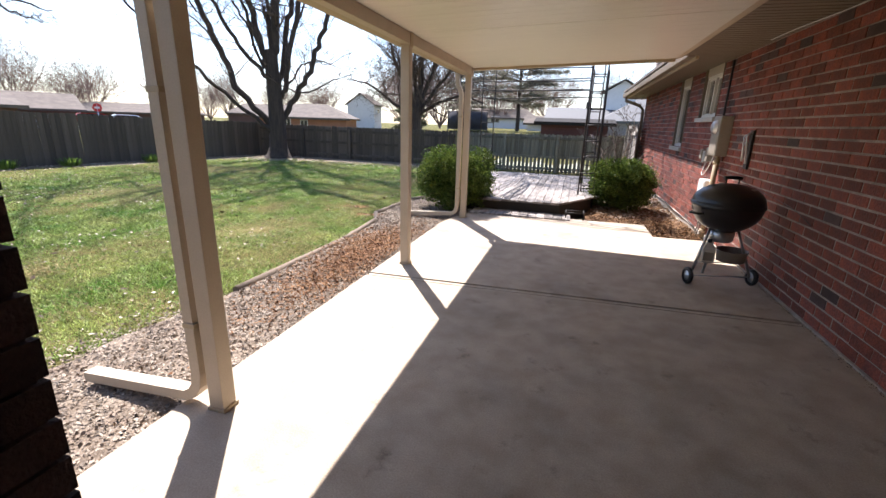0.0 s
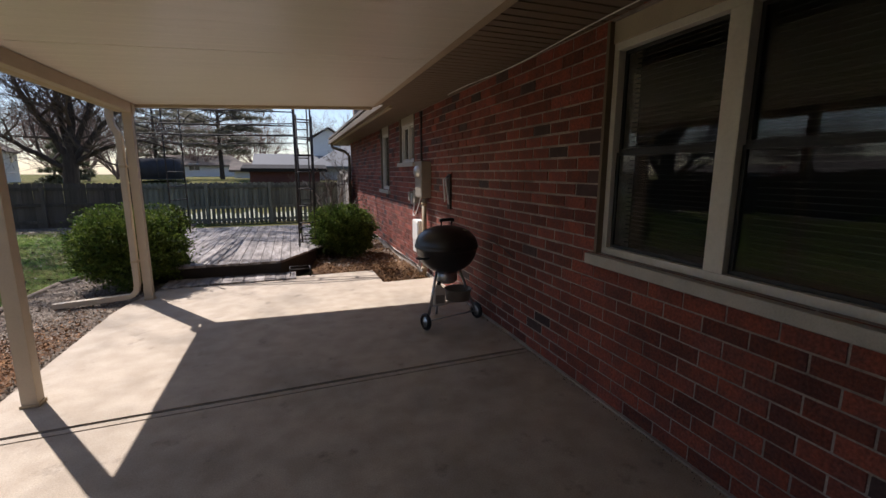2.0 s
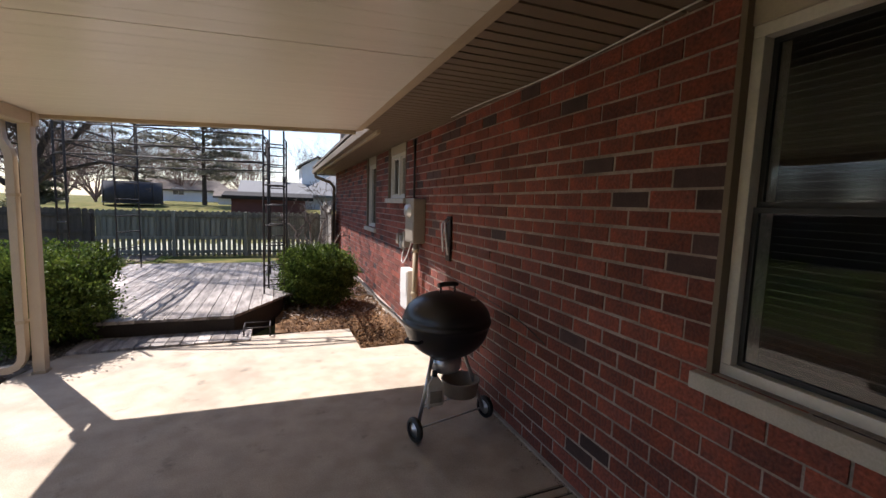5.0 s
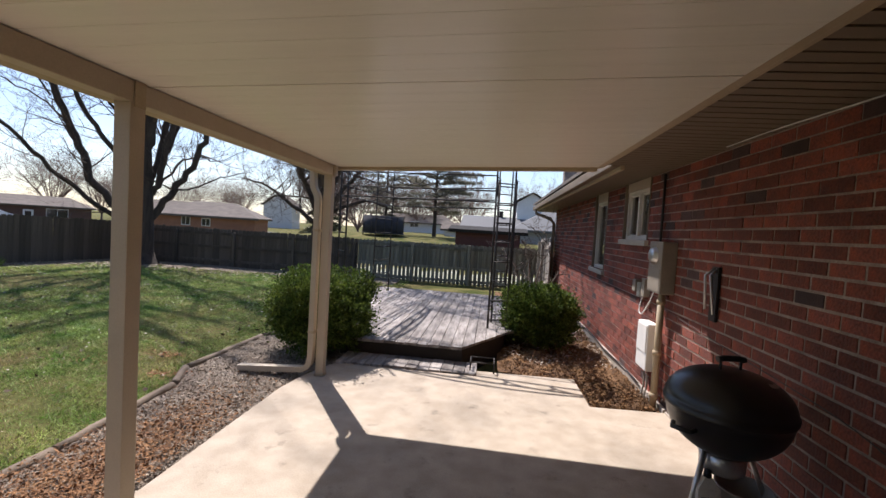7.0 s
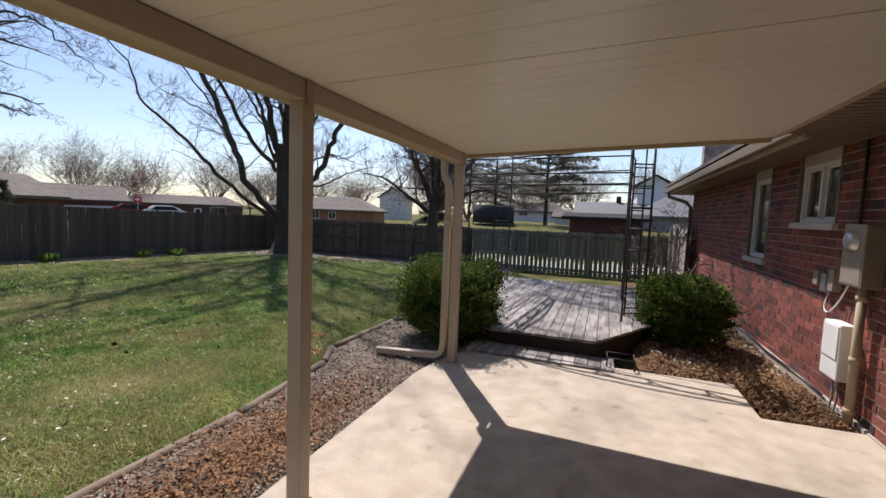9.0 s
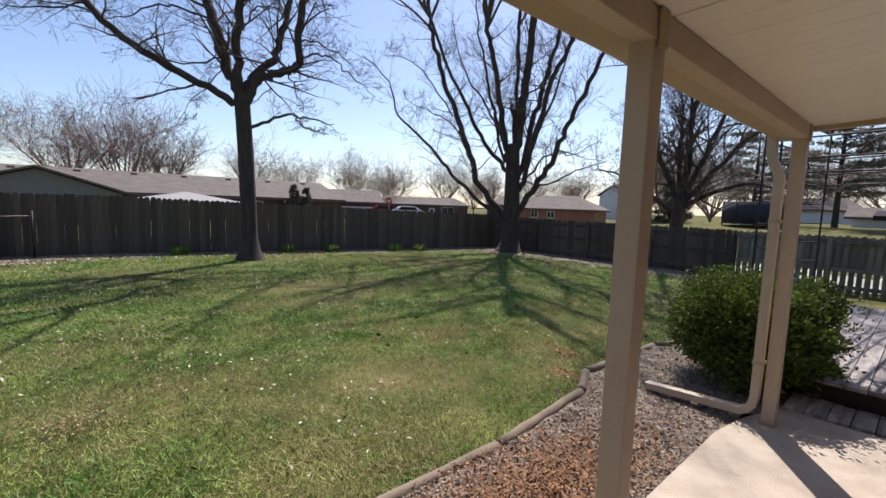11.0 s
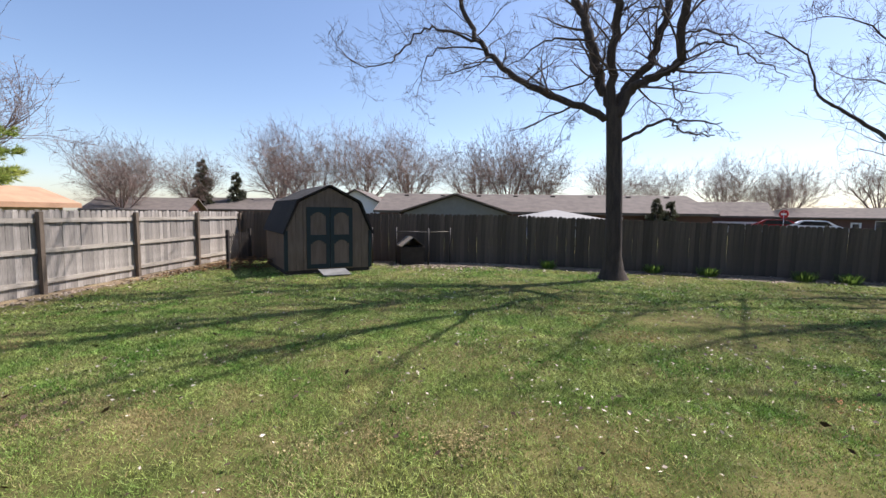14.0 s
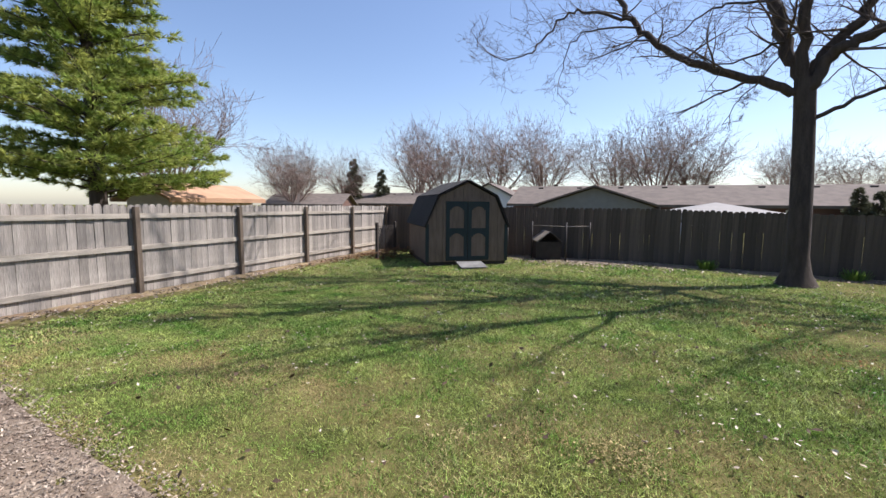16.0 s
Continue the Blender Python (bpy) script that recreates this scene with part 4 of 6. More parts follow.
def trampoline(at, radius, height):
    """A netted garden trampoline: round bed on legs, poles and a dark net wall."""
    t = thing("trampoline", at, "round trampoline with a dark safety net on the neighbour's lawn", "trampoline")
    n = 10
    rim = [(radius * math.cos(2 * math.pi * i / n), radius * math.sin(2 * math.pi * i / n)) for i in range(n)]
    for x, y in rim:
        bm = bmesh.new()
        tube(bm, [(x, y, 0), (x, y, height)], 0.03, 6)
        part("pole", bm, MAT_IRON, t)
    bm = bmesh.new()
    lathe(bm, [(radius - 0.05, height - 0.05), (radius - 0.02, height - 0.05), (radius - 0.02, 0.5), (radius - 0.05, 0.5)], sides=30)
    part("net", bm, MAT_NET, t, "dark safety net")
    bm = bmesh.new()
    lathe(bm, [(0, 0.52), (radius + 0.02, 0.52), (radius + 0.06, 0.48), (radius + 0.02, 0.44), (0, 0.44)], sides=30)
    part("mat", bm, MAT_BLACK, t)


trampoline((-9.6, 39, 0.5), 1.8, 2.0)
cedar = conifer("small_cedar_tree", (-37, 17.3, -0.3), 3.2, 0.9, 13, MAT_NEEDLE_DARK, "small dark evergreen by a neighbour's house", 700, 0.03, 0.1, 0.2)
copy_thing(cedar, pose(-37.4, 18.6, -0.5, 0, 0, 70))


# ---- shrubs ----
def shrub(name, at, rx, ry, h, seed, label, count=9000, leaf=0.03):
    rng = np.random.RandomState(seed)
    s = thing(name, at, label, "shrub", "clipped shrubs")
    tubes = []
    r2 = random.Random(seed)
    for k in range(26):
        a = r2.uniform(0, 6.28)
        f = r2.uniform(0.2, 0.85)
        tip = Vector((math.cos(a) * rx * f, math.sin(a) * ry * f, h * r2.uniform(0.45, 0.93)))
        tubes.append(([Vector((math.cos(a) * 0.06, math.sin(a) * 0.06, 0)), tip * 0.5 + Vector((0, 0, 0.06)), tip], [0.014, 0.009, 0.004], 3))
    tube_mesh("stems", tubes, MAT_TWIG, s)
    a = rng.uniform(0, 2 * np.pi, count)
    cz = rng.uniform(-1, 1, count)
    shell = rng.uniform(0, 1, count) ** 0.35
    lump = 1 + 0.12 * np.sin(a * 3 + seed) * np.cos(cz * 4) + 0.11 * np.sin(a * 5 + cz * 7) * np.sin(cz * 5 + seed) + 0.09 * np.sin(a * 11 + 6 * cz + seed) * np.cos(a * 4 - 9 * cz)
    prof = (1 - np.abs(cz) ** 4.5) ** 0.5
    sprig = 1 + (rng.uniform(0, 1, count) > 0.72) * (np.sin(a * 19 + cz * 13) * np.sin(a * 7 - cz * 17 + seed) > 0.15) * rng.uniform(0, 0.3, count)
    r = shell * lump * sprig
    c = np.stack([rx * r * prof * np.cos(a), ry * r * prof * np.sin(a), h * (0.53 + 0.46 * cz * np.minimum(r, 1.12) ** 0.8)], 1)
    c[:, 2] = np.maximum(c[:, 2], 0.03)
    out = c - np.array([0, 0, h * 0.4])
    out /= np.linalg.norm(out, axis=1, keepdims=True) + 1e-6
    d = out * 0.7 + rng.normal(0, 0.6, (count, 3)) + np.array([0, 0, 0.35])
    d /= np.linalg.norm(d, axis=1, keepdims=True)
    w = np.cross(d, rng.normal(0, 1, (count, 3)))
    w /= np.linalg.norm(w, axis=1, keepdims=True) + 1e-6
    L = leaf * rng.uniform(0.7, 1.4, (count, 1))
    quad = np.stack([c, c + d * L * 0.5 + w * L * 0.30, c + d * L, c + d * L * 0.5 - w * L * 0.30], 1)
    soup("leaves", quad, 4, MAT_BUSH, s)


shrub("boxwood_shrub", (-2.13, 7.62, -0.06), 0.62, 0.60, 1.08, 3, "round dark green boxwood shrub beside the porch post", 52000, 0.031)
shrub("boxwood_shrub", (0.70, 8.95, -0.08), 0.55, 0.52, 0.95, 8, "smaller green boxwood shrub beside the house wall", 42000, 0.031)

# ---- deck ----
deck = thing("deck", (-1.1, 9.5, 0), "low weathered grey plank deck, its skirt near-black for the shade beneath", "deck")
DECK_Z = 0.20
x = -2.55
while x < 0.28:
    w = 0.138
    xm = x + w / 2
    y0 = 7.52 if xm < -0.32 else 7.57 + (xm + 0.32) * 1.75
    if xm < -1.9:
        y0 = 7.52 + (-1.9 - xm) * 1.4
    y1 = 12.05 + random.uniform(-0.02, 0.02)
    y0 += random.uniform(-0.012, 0.012)
    bm = bmesh.new()
    sl = 1.75 * (w - 0.008) / 2 if xm > -0.32 else -1.4 * (w - 0.008) / 2 if xm < -1.9 else 0
    prism(bm, [(x + 0.004, y0 - sl), (x + w - 0.004, y0 + sl), (x + w - 0.004, y1), (x + 0.004, y1)], DECK_Z - 0.032, DECK_Z + random.uniform(-0.003, 0.003))
    world_part("plank", bm, MAT_DECK, deck)
    x += w
# near-black skirt: the shaded gap below the planks is in its colour
bm = bmesh.new()
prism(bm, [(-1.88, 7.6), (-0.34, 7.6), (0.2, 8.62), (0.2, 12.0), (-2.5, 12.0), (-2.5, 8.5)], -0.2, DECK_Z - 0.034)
world_part("skirt", bm, MAT_DARK_WOOD_AND_SHADE, deck)
step = thing("deck_step", (-1.0, 7.2, 0), "low grey plank step between patio and deck", "step")
x = -1.76
while x < -0.27:
    bm = bmesh.new()
    box(bm, x, x + 0.128, 7.15 + random.uniform(-0.01, 0.01), 7.56, -0.06, 0.018 + random.uniform(-0.003, 0.003), 0.003)
    world_part("plank", bm, MAT_DECK, step)
    x += 0.135

# ---- iron arbor on the deck ----
arbor = thing("garden_arbor", (-1.1, 9.7, DECK_Z), "dark rusty wrought-iron garden arbor frame on the deck", "arbor")


def arbor_tube(name, pts, r=0.009, sides=6):
    bm = bmesh.new()
    tube(bm, pts, r, sides)
    return world_part(name, bm, MAT_IRON, arbor)


LEGS = [((-0.05, 8.70), (0.22, 8.80)), ((0.0, 10.45), (0.24, 10.55)), ((-2.24, 11.5), (-2.45, 11.0)), ((-2.48, 9.0), (-2.28, 8.75))]
TOPZ, RIM = 3.05, 2.42
TOWER_BACK = [(0.0, 9.12), (0.26, 9.22)]
for a, b in LEGS + [TOWER_BACK]:
    for x, y in (a, b):
        low = DECK_Z if x < 0.21 else -0.06
        arbor_tube("leg", [(x, y, low), (x, y, RIM if (a, b) == tuple(TOWER_BACK) else TOPZ)], 0.014)
    z = DECK_Z + 0.12
    while z < TOPZ - 0.5:
        arbor_tube("rung", [(*a, z), (*b, z)], 0.010)
        z += 0.285
for z in (0.5, 1.85, 2.2, RIM):
    for a, b in zip(LEGS[0], TOWER_BACK):
        arbor_tube("side_rung", [(*a, z), (*b, z)], 0.009)
ring = [LEGS[0][0], LEGS[1][0], LEGS[2][0], LEGS[3][0], LEGS[0][0]]
for z in (2.04, 2.2, RIM, TOPZ - 0.26, TOPZ):
    for a, b in zip(ring, ring[1:]):
        arbor_tube("top_bar", [(*a, z), (*b, z)], 0.010 if z < 2.5 else 0.018)
for a, b in zip(ring, ring[1:]):
    A, B = Vector((*a, 2.2)), Vector((*b, 2.2))
    mid, half = A.lerp(B, 0.5), (B - A).normalized()
    for r in (0.12, 0.40):
        arbor_tube("sunburst_arc", [mid + half * r * math.cos(t) + Vector((0, 0, min(0.21, r * 0.55) * math.sin(t))) for t in (math.pi * k / 14 for k in range(15))], 0.007)
    for k in range(1, 6):
        t = math.pi * k / 6
        arbor_tube("sunburst_ray", [mid + half * r * math.cos(t) + Vector((0, 0, h * math.sin(t))) for r, h in ((0.12, 0.066), (0.40, 0.21))], 0.006)
for a, b in zip(ring, ring[1:]):
    A, B = Vector((*a, TOPZ)), Vector((*b, TOPZ))
    arbor_tube("arch_bar", [A.lerp(B, i / 12) + Vector((0, 0, 0.22 * math.sin(math.pi * i / 12))) for i in range(13)], 0.018)
    for j in range(5):
        c = A.lerp(B, (j + 0.5) / 5)
        d = (B - A) * 0.1
        arbor_tube("scroll", [c + d * math.cos(t) + Vector((0, 0, 0.24 * math.sin(t) - 0.22)) for t in (math.pi * i / 10 for i in range(11))], 0.016)
bm = bmesh.new()
box(bm, 0.215, 0.235, 8.83, 9.02, 2.16, 2.36, 0.004)
world_part("plaque", bm, MAT_IRON, arbor, "dark scrollwork plaque")
stool = thing("iron_trellis_foot", (-0.1, 7.3, 0), "low black iron trestle at the patio edge", "trestle")
for x in (-0.22, 0.05):
    bm = bmesh.new()
    tube(bm, [(x, 7.28, 0), (x, 7.28, 0.11), (x, 7.5, 0.11)], 0.009, 6)
    world_part("leg", bm, MAT_IRON, stool)
for y, z in ((7.28, 0.11), (7.5, 0.11)):
    bm = bmesh.new()
    tube(bm, [(-0.22, y, z), (0.05, y, z)], 0.007, 6)
    world_part("crossbar", bm, MAT_IRON, stool)

# ---- mulch beds ----
def scatter_chips(name, spots, size, mat, parent=None, flat=0.6, lift=0.012):
    n = len(spots)
    rng = np.random.RandomState(len(name) + n)
    c = np.array(spots, dtype=float)
    c[:, 2] += lift
    d = rng.normal(0, 1, (n, 3)) * np.array([1, 1, 1 - flat])
    d /= np.linalg.norm(d, axis=1, keepdims=True)
    w = np.cross(d, rng.normal(0, 1, (n, 3)) * np.array([0.3, 0.3, 1]))
    w /= np.linalg.norm(w, axis=1, keepdims=True) + 1e-6
    L = size * rng.uniform(0.5, 1.5, (n, 1))
    W = L * rng.uniform(0.2, 0.6, (n, 1))
    return soup(name, np.stack([c - d * L - w * W * 0.4, c + w * W - d * L * 0.2, c + d * L, c - w * W], 1), 4, mat, parent)


def edge_x(y):
    """Where the timber edging runs: the lawn is beyond it."""
    pts = [(-4, -4.2), (-1.9, -3.85), (-0.8, -3.64), (0.76, -3.42), (1.3, -3.12), (1.8, -3.0), (3.0, -2.9), (3.7, -2.88), (5.2, -2.88), (6.1, -2.95), (6.55, -3.18), (7.8, -3.18), (9.0, -2.75), (12, -2.7)]
    for (a, p), (b, q) in zip(pts, pts[1:]):
        if y <= b:
            return p + (q - p) * (y - a) / (b - a)
    return pts[-1][1]


def bed_mesh(name, y0, y1, x_of, x1, z, mat, label, n=70, k=14, rough=0.02):
    v, f = [], []
    for j in range(n + 1):
        y = y0 + (y1 - y0) * j / n
        a, b = x_of(y), (x1(y) if callable(x1) else x1)
        for i in range(k + 1):
            x = a + (b - a) * i / k
            v.append((x, y, z + rough * noise.noise((x * 4, y * 4, 1)) + rough * 0.5 * noise.noise((x * 11, y * 11, 3))))
    for j in range(n):
        for i in range(k):
            f.append((j * (k + 1) + i, j * (k + 1) + i + 1, (j + 1) * (k + 1) + i + 1, (j + 1) * (k + 1) + i))
    ob = raw(name, v, f, mat, None)
    return tagged(ob, label, "flower bed", kind="structure")


bed_mesh("mulch_bed", -4, 9.0, edge_x, lambda y: -1.95 if y < 6.9 else -1.5, -0.035, MAT_MULCH_BED, "bed of grey and brown bark mulch along the patio", 110, 16, 0.022)
rs = np.random.RandomState(4)
spots = [(rs.uniform(edge_x(y) + 0.04 - (abs(rs.normal(0, 0.16)) if y < 3 else 0), -2.0 if y < 6.9 else -1.6), y, -0.035) for y in rs.uniform(-3.4, 8.9, 60000)]
chips = scatter_chips("mulch_chips", spots, 0.0125, MAT_MULCH)
tagged(chips, "loose grey-brown bark chips", "mulch", kind="stuff")
spots = [(-2.35 + rs.normal(0, 0.22), y, -0.03 + 0.05 * math.exp(-((y - 4.6) / 0.8) ** 2)) for y in rs.normal(4.4, 0.8, 13000)]
spots = [s for s in spots if edge_x(s[1]) + 0.05 < s[0] < -2.0]
tagged(scatter_chips("fresh_mulch", spots, 0.013, MAT_FRESH), "fresh red-brown mulch heap", "mulch", kind="stuff")

# timber edging, one log after another
TIMBERS = [((-2.88, 3.1), (-2.86, 4.9)), ((-2.86, 4.92), (-2.98, 6.12)), ((-2.99, 6.16), (-3.20, 6.58)), ((-3.2, 6.62), (-3.16, 8.0)), ((-3.15, 8.05), (-2.75, 9.1))]
for (a, b) in TIMBERS:
    mid = ((a[0] + b[0]) / 2, (a[1] + b[1]) / 2)
    t = thing("landscape_timber", (*mid, -0.07), "weathered half-buried landscape timber edging the lawn", "edging", "lawn edging")
    bm = bmesh.new()
    L = math.dist(a, b)
    n = 8
    pts = [(0.01 * noise.noise((i * 0.9, a[1], 5)), -L / 2 + L * i / n, 0.035 + 0.008 * noise.noise((i * 0.7, a[1], 9))) for i in range(n + 1)]
    tube(bm, pts, [0.04 + 0.008 * noise.noise((i * 1.3, a[0], 2)) for i in range(n + 1)], 10)
    part("log", bm, MAT_TIMBER, t)
    t.rotation_euler = (0, 0, math.atan2(-(b[0] - a[0]), b[1] - a[1]))

bed_mesh("dirt_bed", 6.58, 14.5, lambda y: 0.94 if y < 7.36 else 0.1, WALL_X - 0.012, -0.06, MAT_DIRT, "turned brown earth between patio and wall", 110, 24, 0.085)
spots = [(rs.uniform(1.0 if y < 7.4 else 0.15, 1.62), y, -0.05 + rs.uniform(0, 0.05)) for y in 6.66 + np.abs(rs.normal(0, 0.75, 9000))]
tagged(scatter_chips("dirt_clods", spots, 0.014, MAT_DIRT, None, 0.3), "crumbled brown earth clods", "dirt", kind="stuff")
spots = [(rs.uniform(0.2, 1.62), y, -0.05) for y in rs.uniform(8, 13, 2500)]
tagged(scatter_chips("wall_leaves", spots, 0.03, MAT_LITTER), "dry leaves along the house wall", "leaves", kind="stuff")

spots = [(WALL_X - 0.004 - abs(rs.normal(0, 0.03)), y, 0.0) for y in rs.uniform(-1, 5.3, 2200)]
tagged(scatter_chips("wall_foot_grit", spots, 0.005, MAT_LEAF_DARK, None, 0.6, 0.004), "dark grit and crumbs where patio meets wall", "dirt", kind="stuff")
# ---- grass ----
def lawn_points(n, box_, seed):
    rg = np.random.RandomState(seed)
    x = rg.uniform(box_[0], box_[1], n)
    y = rg.uniform(box_[2], box_[3], n)
    ex = np.array([edge_x(v) - (0.12 * abs(noise.noise((v * 3, 1, 1))) if v < 3 else 0) for v in y])
    keep = (x < ex - 0.03)
    return x[keep], y[keep], rg


def grass(name, n, box_, seed, h, w):
    x, y, rg = lawn_points(n, box_, seed)
    d = np.hypot(x + 2, y - 4)
    t = np.clip((d - 4) / 8, 0, 1)
    z = -0.055 - 0.15 * t * t * (3 - 2 * t)
    lush = 0.5 + 0.5 * np.sin(x * 0.9 + 1.3 * np.sin(y * 0.7)) * np.sin(y * 1.1 + np.cos(x * 0.6))
    c = np.stack([x, y, z], 1)
    a = rg.uniform(0, 6.28, len(x))
    lean = rg.normal(0, 0.8, (len(x), 2)) * rg.uniform(0.4, 1.9, (len(x), 1))
    tuft = np.sin(x * 23 + 3 * np.sin(y * 17)) * np.sin(y * 27 + 2 * np.cos(x * 19))
    hh = h * rg.uniform(0.5, 1.3, len(x)) * (0.75 + 0.3 * lush + 0.4 * tuft)
    sd = np.stack([np.cos(a), np.sin(a), 0 * a], 1) * w
    tip = c + np.stack([lean[:, 0] * hh, lean[:, 1] * hh, hh], 1)
    tri = np.stack([c - sd, c + sd, tip], 1)
    worn = np.array([noise.noise((p * 1.1, q * 1.1, 4)) + 0.6 * noise.noise((p * 3.1, q * 3.1, 8)) for p, q in zip(np.round(x, 1), np.round(y, 1))])
    nearer = np.clip((x + 10) / 6, 0, 1)
    dry = rg.uniform(0, 1, len(x)) < np.clip(0.02 + 0.75 * (worn - 0.18) + 0.42 * nearer ** 1.5, 0.015, 0.85)
    tagged(soup(name, tri[~dry], 3, MAT_BLADE), "short mown spring grass, patchy green", "grass", kind="stuff")
    tagged(soup("straw_" + name, tri[dry], 3, MAT_STRAW), "dry straw-coloured blades in the lawn", "grass", kind="stuff")


grass("near_grass", 560000, (-6.2, -2.7, -3.5, 9.5), 1, 0.031, 0.0032)
grass("mid_grass", 260000, (-9.0, -6.2, -3.5, 9.5), 5, 0.030, 0.0042)
grass("far_grass", 330000, (-17.0, -9.0, -5.0, 16.4), 2, 0.034, 0.007)
grass("north_grass", 130000, (-9.0, -2.5, 9.5, 16.5), 3, 0.034, 0.007)
grass("south_grass", 40000, (-9.0, -3.0, -4.9, -3.5), 4, 0.026, 0.008)

x, y, rg = lawn_points(15000, (-15, -2.8, -5, 15.5), 9)
keep = np.array([noise.noise((a * 0.8, b * 0.8, 6)) + 0.5 * noise.noise((a * 3.3, b * 3.3, 2)) for a, b in zip(x, y)]) > rg.uniform(-0.35, 0.45, len(x)) + 0.18 * np.clip((x + 8) / 4, 0, 1)
x, y = x[keep], y[keep]
tagged(scatter_chips("fallen_leaves", [(a, b, ground_z(a, b) + 0.042) for a, b in zip(x, y)], 0.0165, MAT_LITTER_PALE, None, 0.8), "scattered dry pale leaves on the lawn", "leaves", kind="stuff")
x, y, rg = lawn_points(2000, (-15, -2.8, -5, 15.5), 10)
x, y = x + 0.12 * np.sin(x * 40), np.round(y * 2.2) / 2.2 + rg.normal(0, 0.09, len(y))
tagged(scatter_chips("dark_leaves", [(a, b, ground_z(a, b) + 0.04) for a, b in zip(x, y)], 0.027, MAT_LEAF_DARK, None, 0.7), "curled dark brown leaves on the lawn", "leaves", kind="stuff")
sp = []
for cx, cy, n, s in ((-10.2, 4.5, 60, 0.45), (-8.7, 4.6, 60, 0.35), (-7.85, 4.9, 50, 0.3), (-7.5, 5.25, 40, 0.25), (-5.8, 6.0, 40, 0.2), (-4.1, 6.55, 40, 0.18), (-3.66, 6.9, 70, 0.12), (-3.25, 6.35, 90, 0.12)):
    n *= 3
    sp += [(cx + rg.normal(0, s), cy + rg.normal(0, s * 0.5), ground_z(cx, cy) + 0.025) for _ in range(n)]
tagged(scatter_chips("rust_leaves", sp, 0.011, MAT_LITTER_RED, None, 0.9), "clusters of rust-red leaf litter on the lawn", "leaves", kind="stuff")
sp = []
for cx, cy, n, s in ((-4.83, 2.81, 700, 0.13), (-4.7, 1.74, 110, 0.09), (-4.8, 2.2, 40, 0.06)):
    sp += [(cx + rg.normal(0, s), cy + rg.normal(0, s * 1.3), ground_z(cx, cy) + rg.uniform(0.015, 0.04)) for _ in range(n)]
tagged(scatter_chips("dead_thatch", sp, 0.010, MAT_STRAW, None, 0.6), "dry dead thatch in worn lawn spots", "leaves", kind="stuff")


# ---- shed ----
shed = thing("garden_shed", (-13.9, -1.18, -0.18), "brown gambrel-roofed garden shed with dark green trim", "shed", rz=125)
# local x: along the front towards the north-west; local y: depth; built facing -y
SW, SD = 2.4, 3.1
prof = [(-SW / 2, 0.1), (-SW / 2, 1.17), (-SW / 2 + 0.36, 1.98), (0, 2.40), (SW / 2 - 0.36, 1.98), (SW / 2, 1.17), (SW / 2, 0.1)]


def yz_prism(bm, outline, y0, y1):
    lo = [bm.verts.new((x, y0, z)) for x, z in outline]
    hi = [bm.verts.new((x, y1, z)) for x, z in outline]
    k = len(outline)
    bm.faces.new(lo)
    bm.faces.new(list(reversed(hi)))
    for i in range(k):
        bm.faces.new((lo[i], hi[i], hi[(i + 1) % k], lo[(i + 1) % k]))


bm = bmesh.new()
yz_prism(bm, prof, 0, SD)
part("body", bm, MAT_SHED, shed)
for i in range(1, 9):
    xx = -SW / 2 + SW * i / 9
    bm = bmesh.new()
    top = 1.95 if abs(xx) > 0.85 else 2.2
    box(bm, xx - 0.003, xx + 0.003, -0.003, 0.002, 0.12, min(top, 1.17 + (SW / 2 - abs(xx)) * 2.0))
    part("groove", bm, MAT_DARK_WOOD_AND_SHADE, shed)
edge = [(-SW / 2 - 0.06, 1.10), (-SW / 2 + 0.33, 2.01), (0, 2.44), (SW / 2 - 0.33, 2.01), (SW / 2 + 0.06, 1.10)]
for a, b in zip(edge, edge[1:]):
    bm = bmesh.new()
    va, vb = Vector((a[0], 0, a[1])), Vector((b[0], 0, b[1]))
    nn = Vector((-(vb - va).z, 0, (vb - va).x)).normalized() * 0.045
    vs = [bm.verts.new(p + Vector((0, y, 0))) for y in (-0.1, SD + 0.08) for p in (va, vb, vb + nn, va + nn)]
    for q in ((0, 1, 2, 3), (7, 6, 5, 4), (0, 4, 5, 1), (1, 5, 6, 2), (2, 6, 7, 3), (3, 7, 4, 0)):
        bm.faces.new([vs[i] for i in q])
    part("roof_panel", bm, MAT_SHINGLE_DARK, shed, "dark shingled roof slope")
for s in (-1, 1):
    bm = bmesh.new()
    box(bm, s * SW / 2 - 0.05, s * SW / 2 + 0.05, -0.02, 0.03, 0.1, 1.2, 0.004)
    part("corner_trim", bm, MAT_GREEN_TRIM, shed)
bm = bmesh.new()
for x0, x1 in ((-0.74, -0.66), (0.66, 0.74)):
    box(bm, x0, x1, -0.025, 0.0, 0.12, 1.86)
box(bm, -0.74, 0.74, -0.025, 0.0, 1.86, 1.94)
part("door_frame", bm, MAT_SHED, shed)
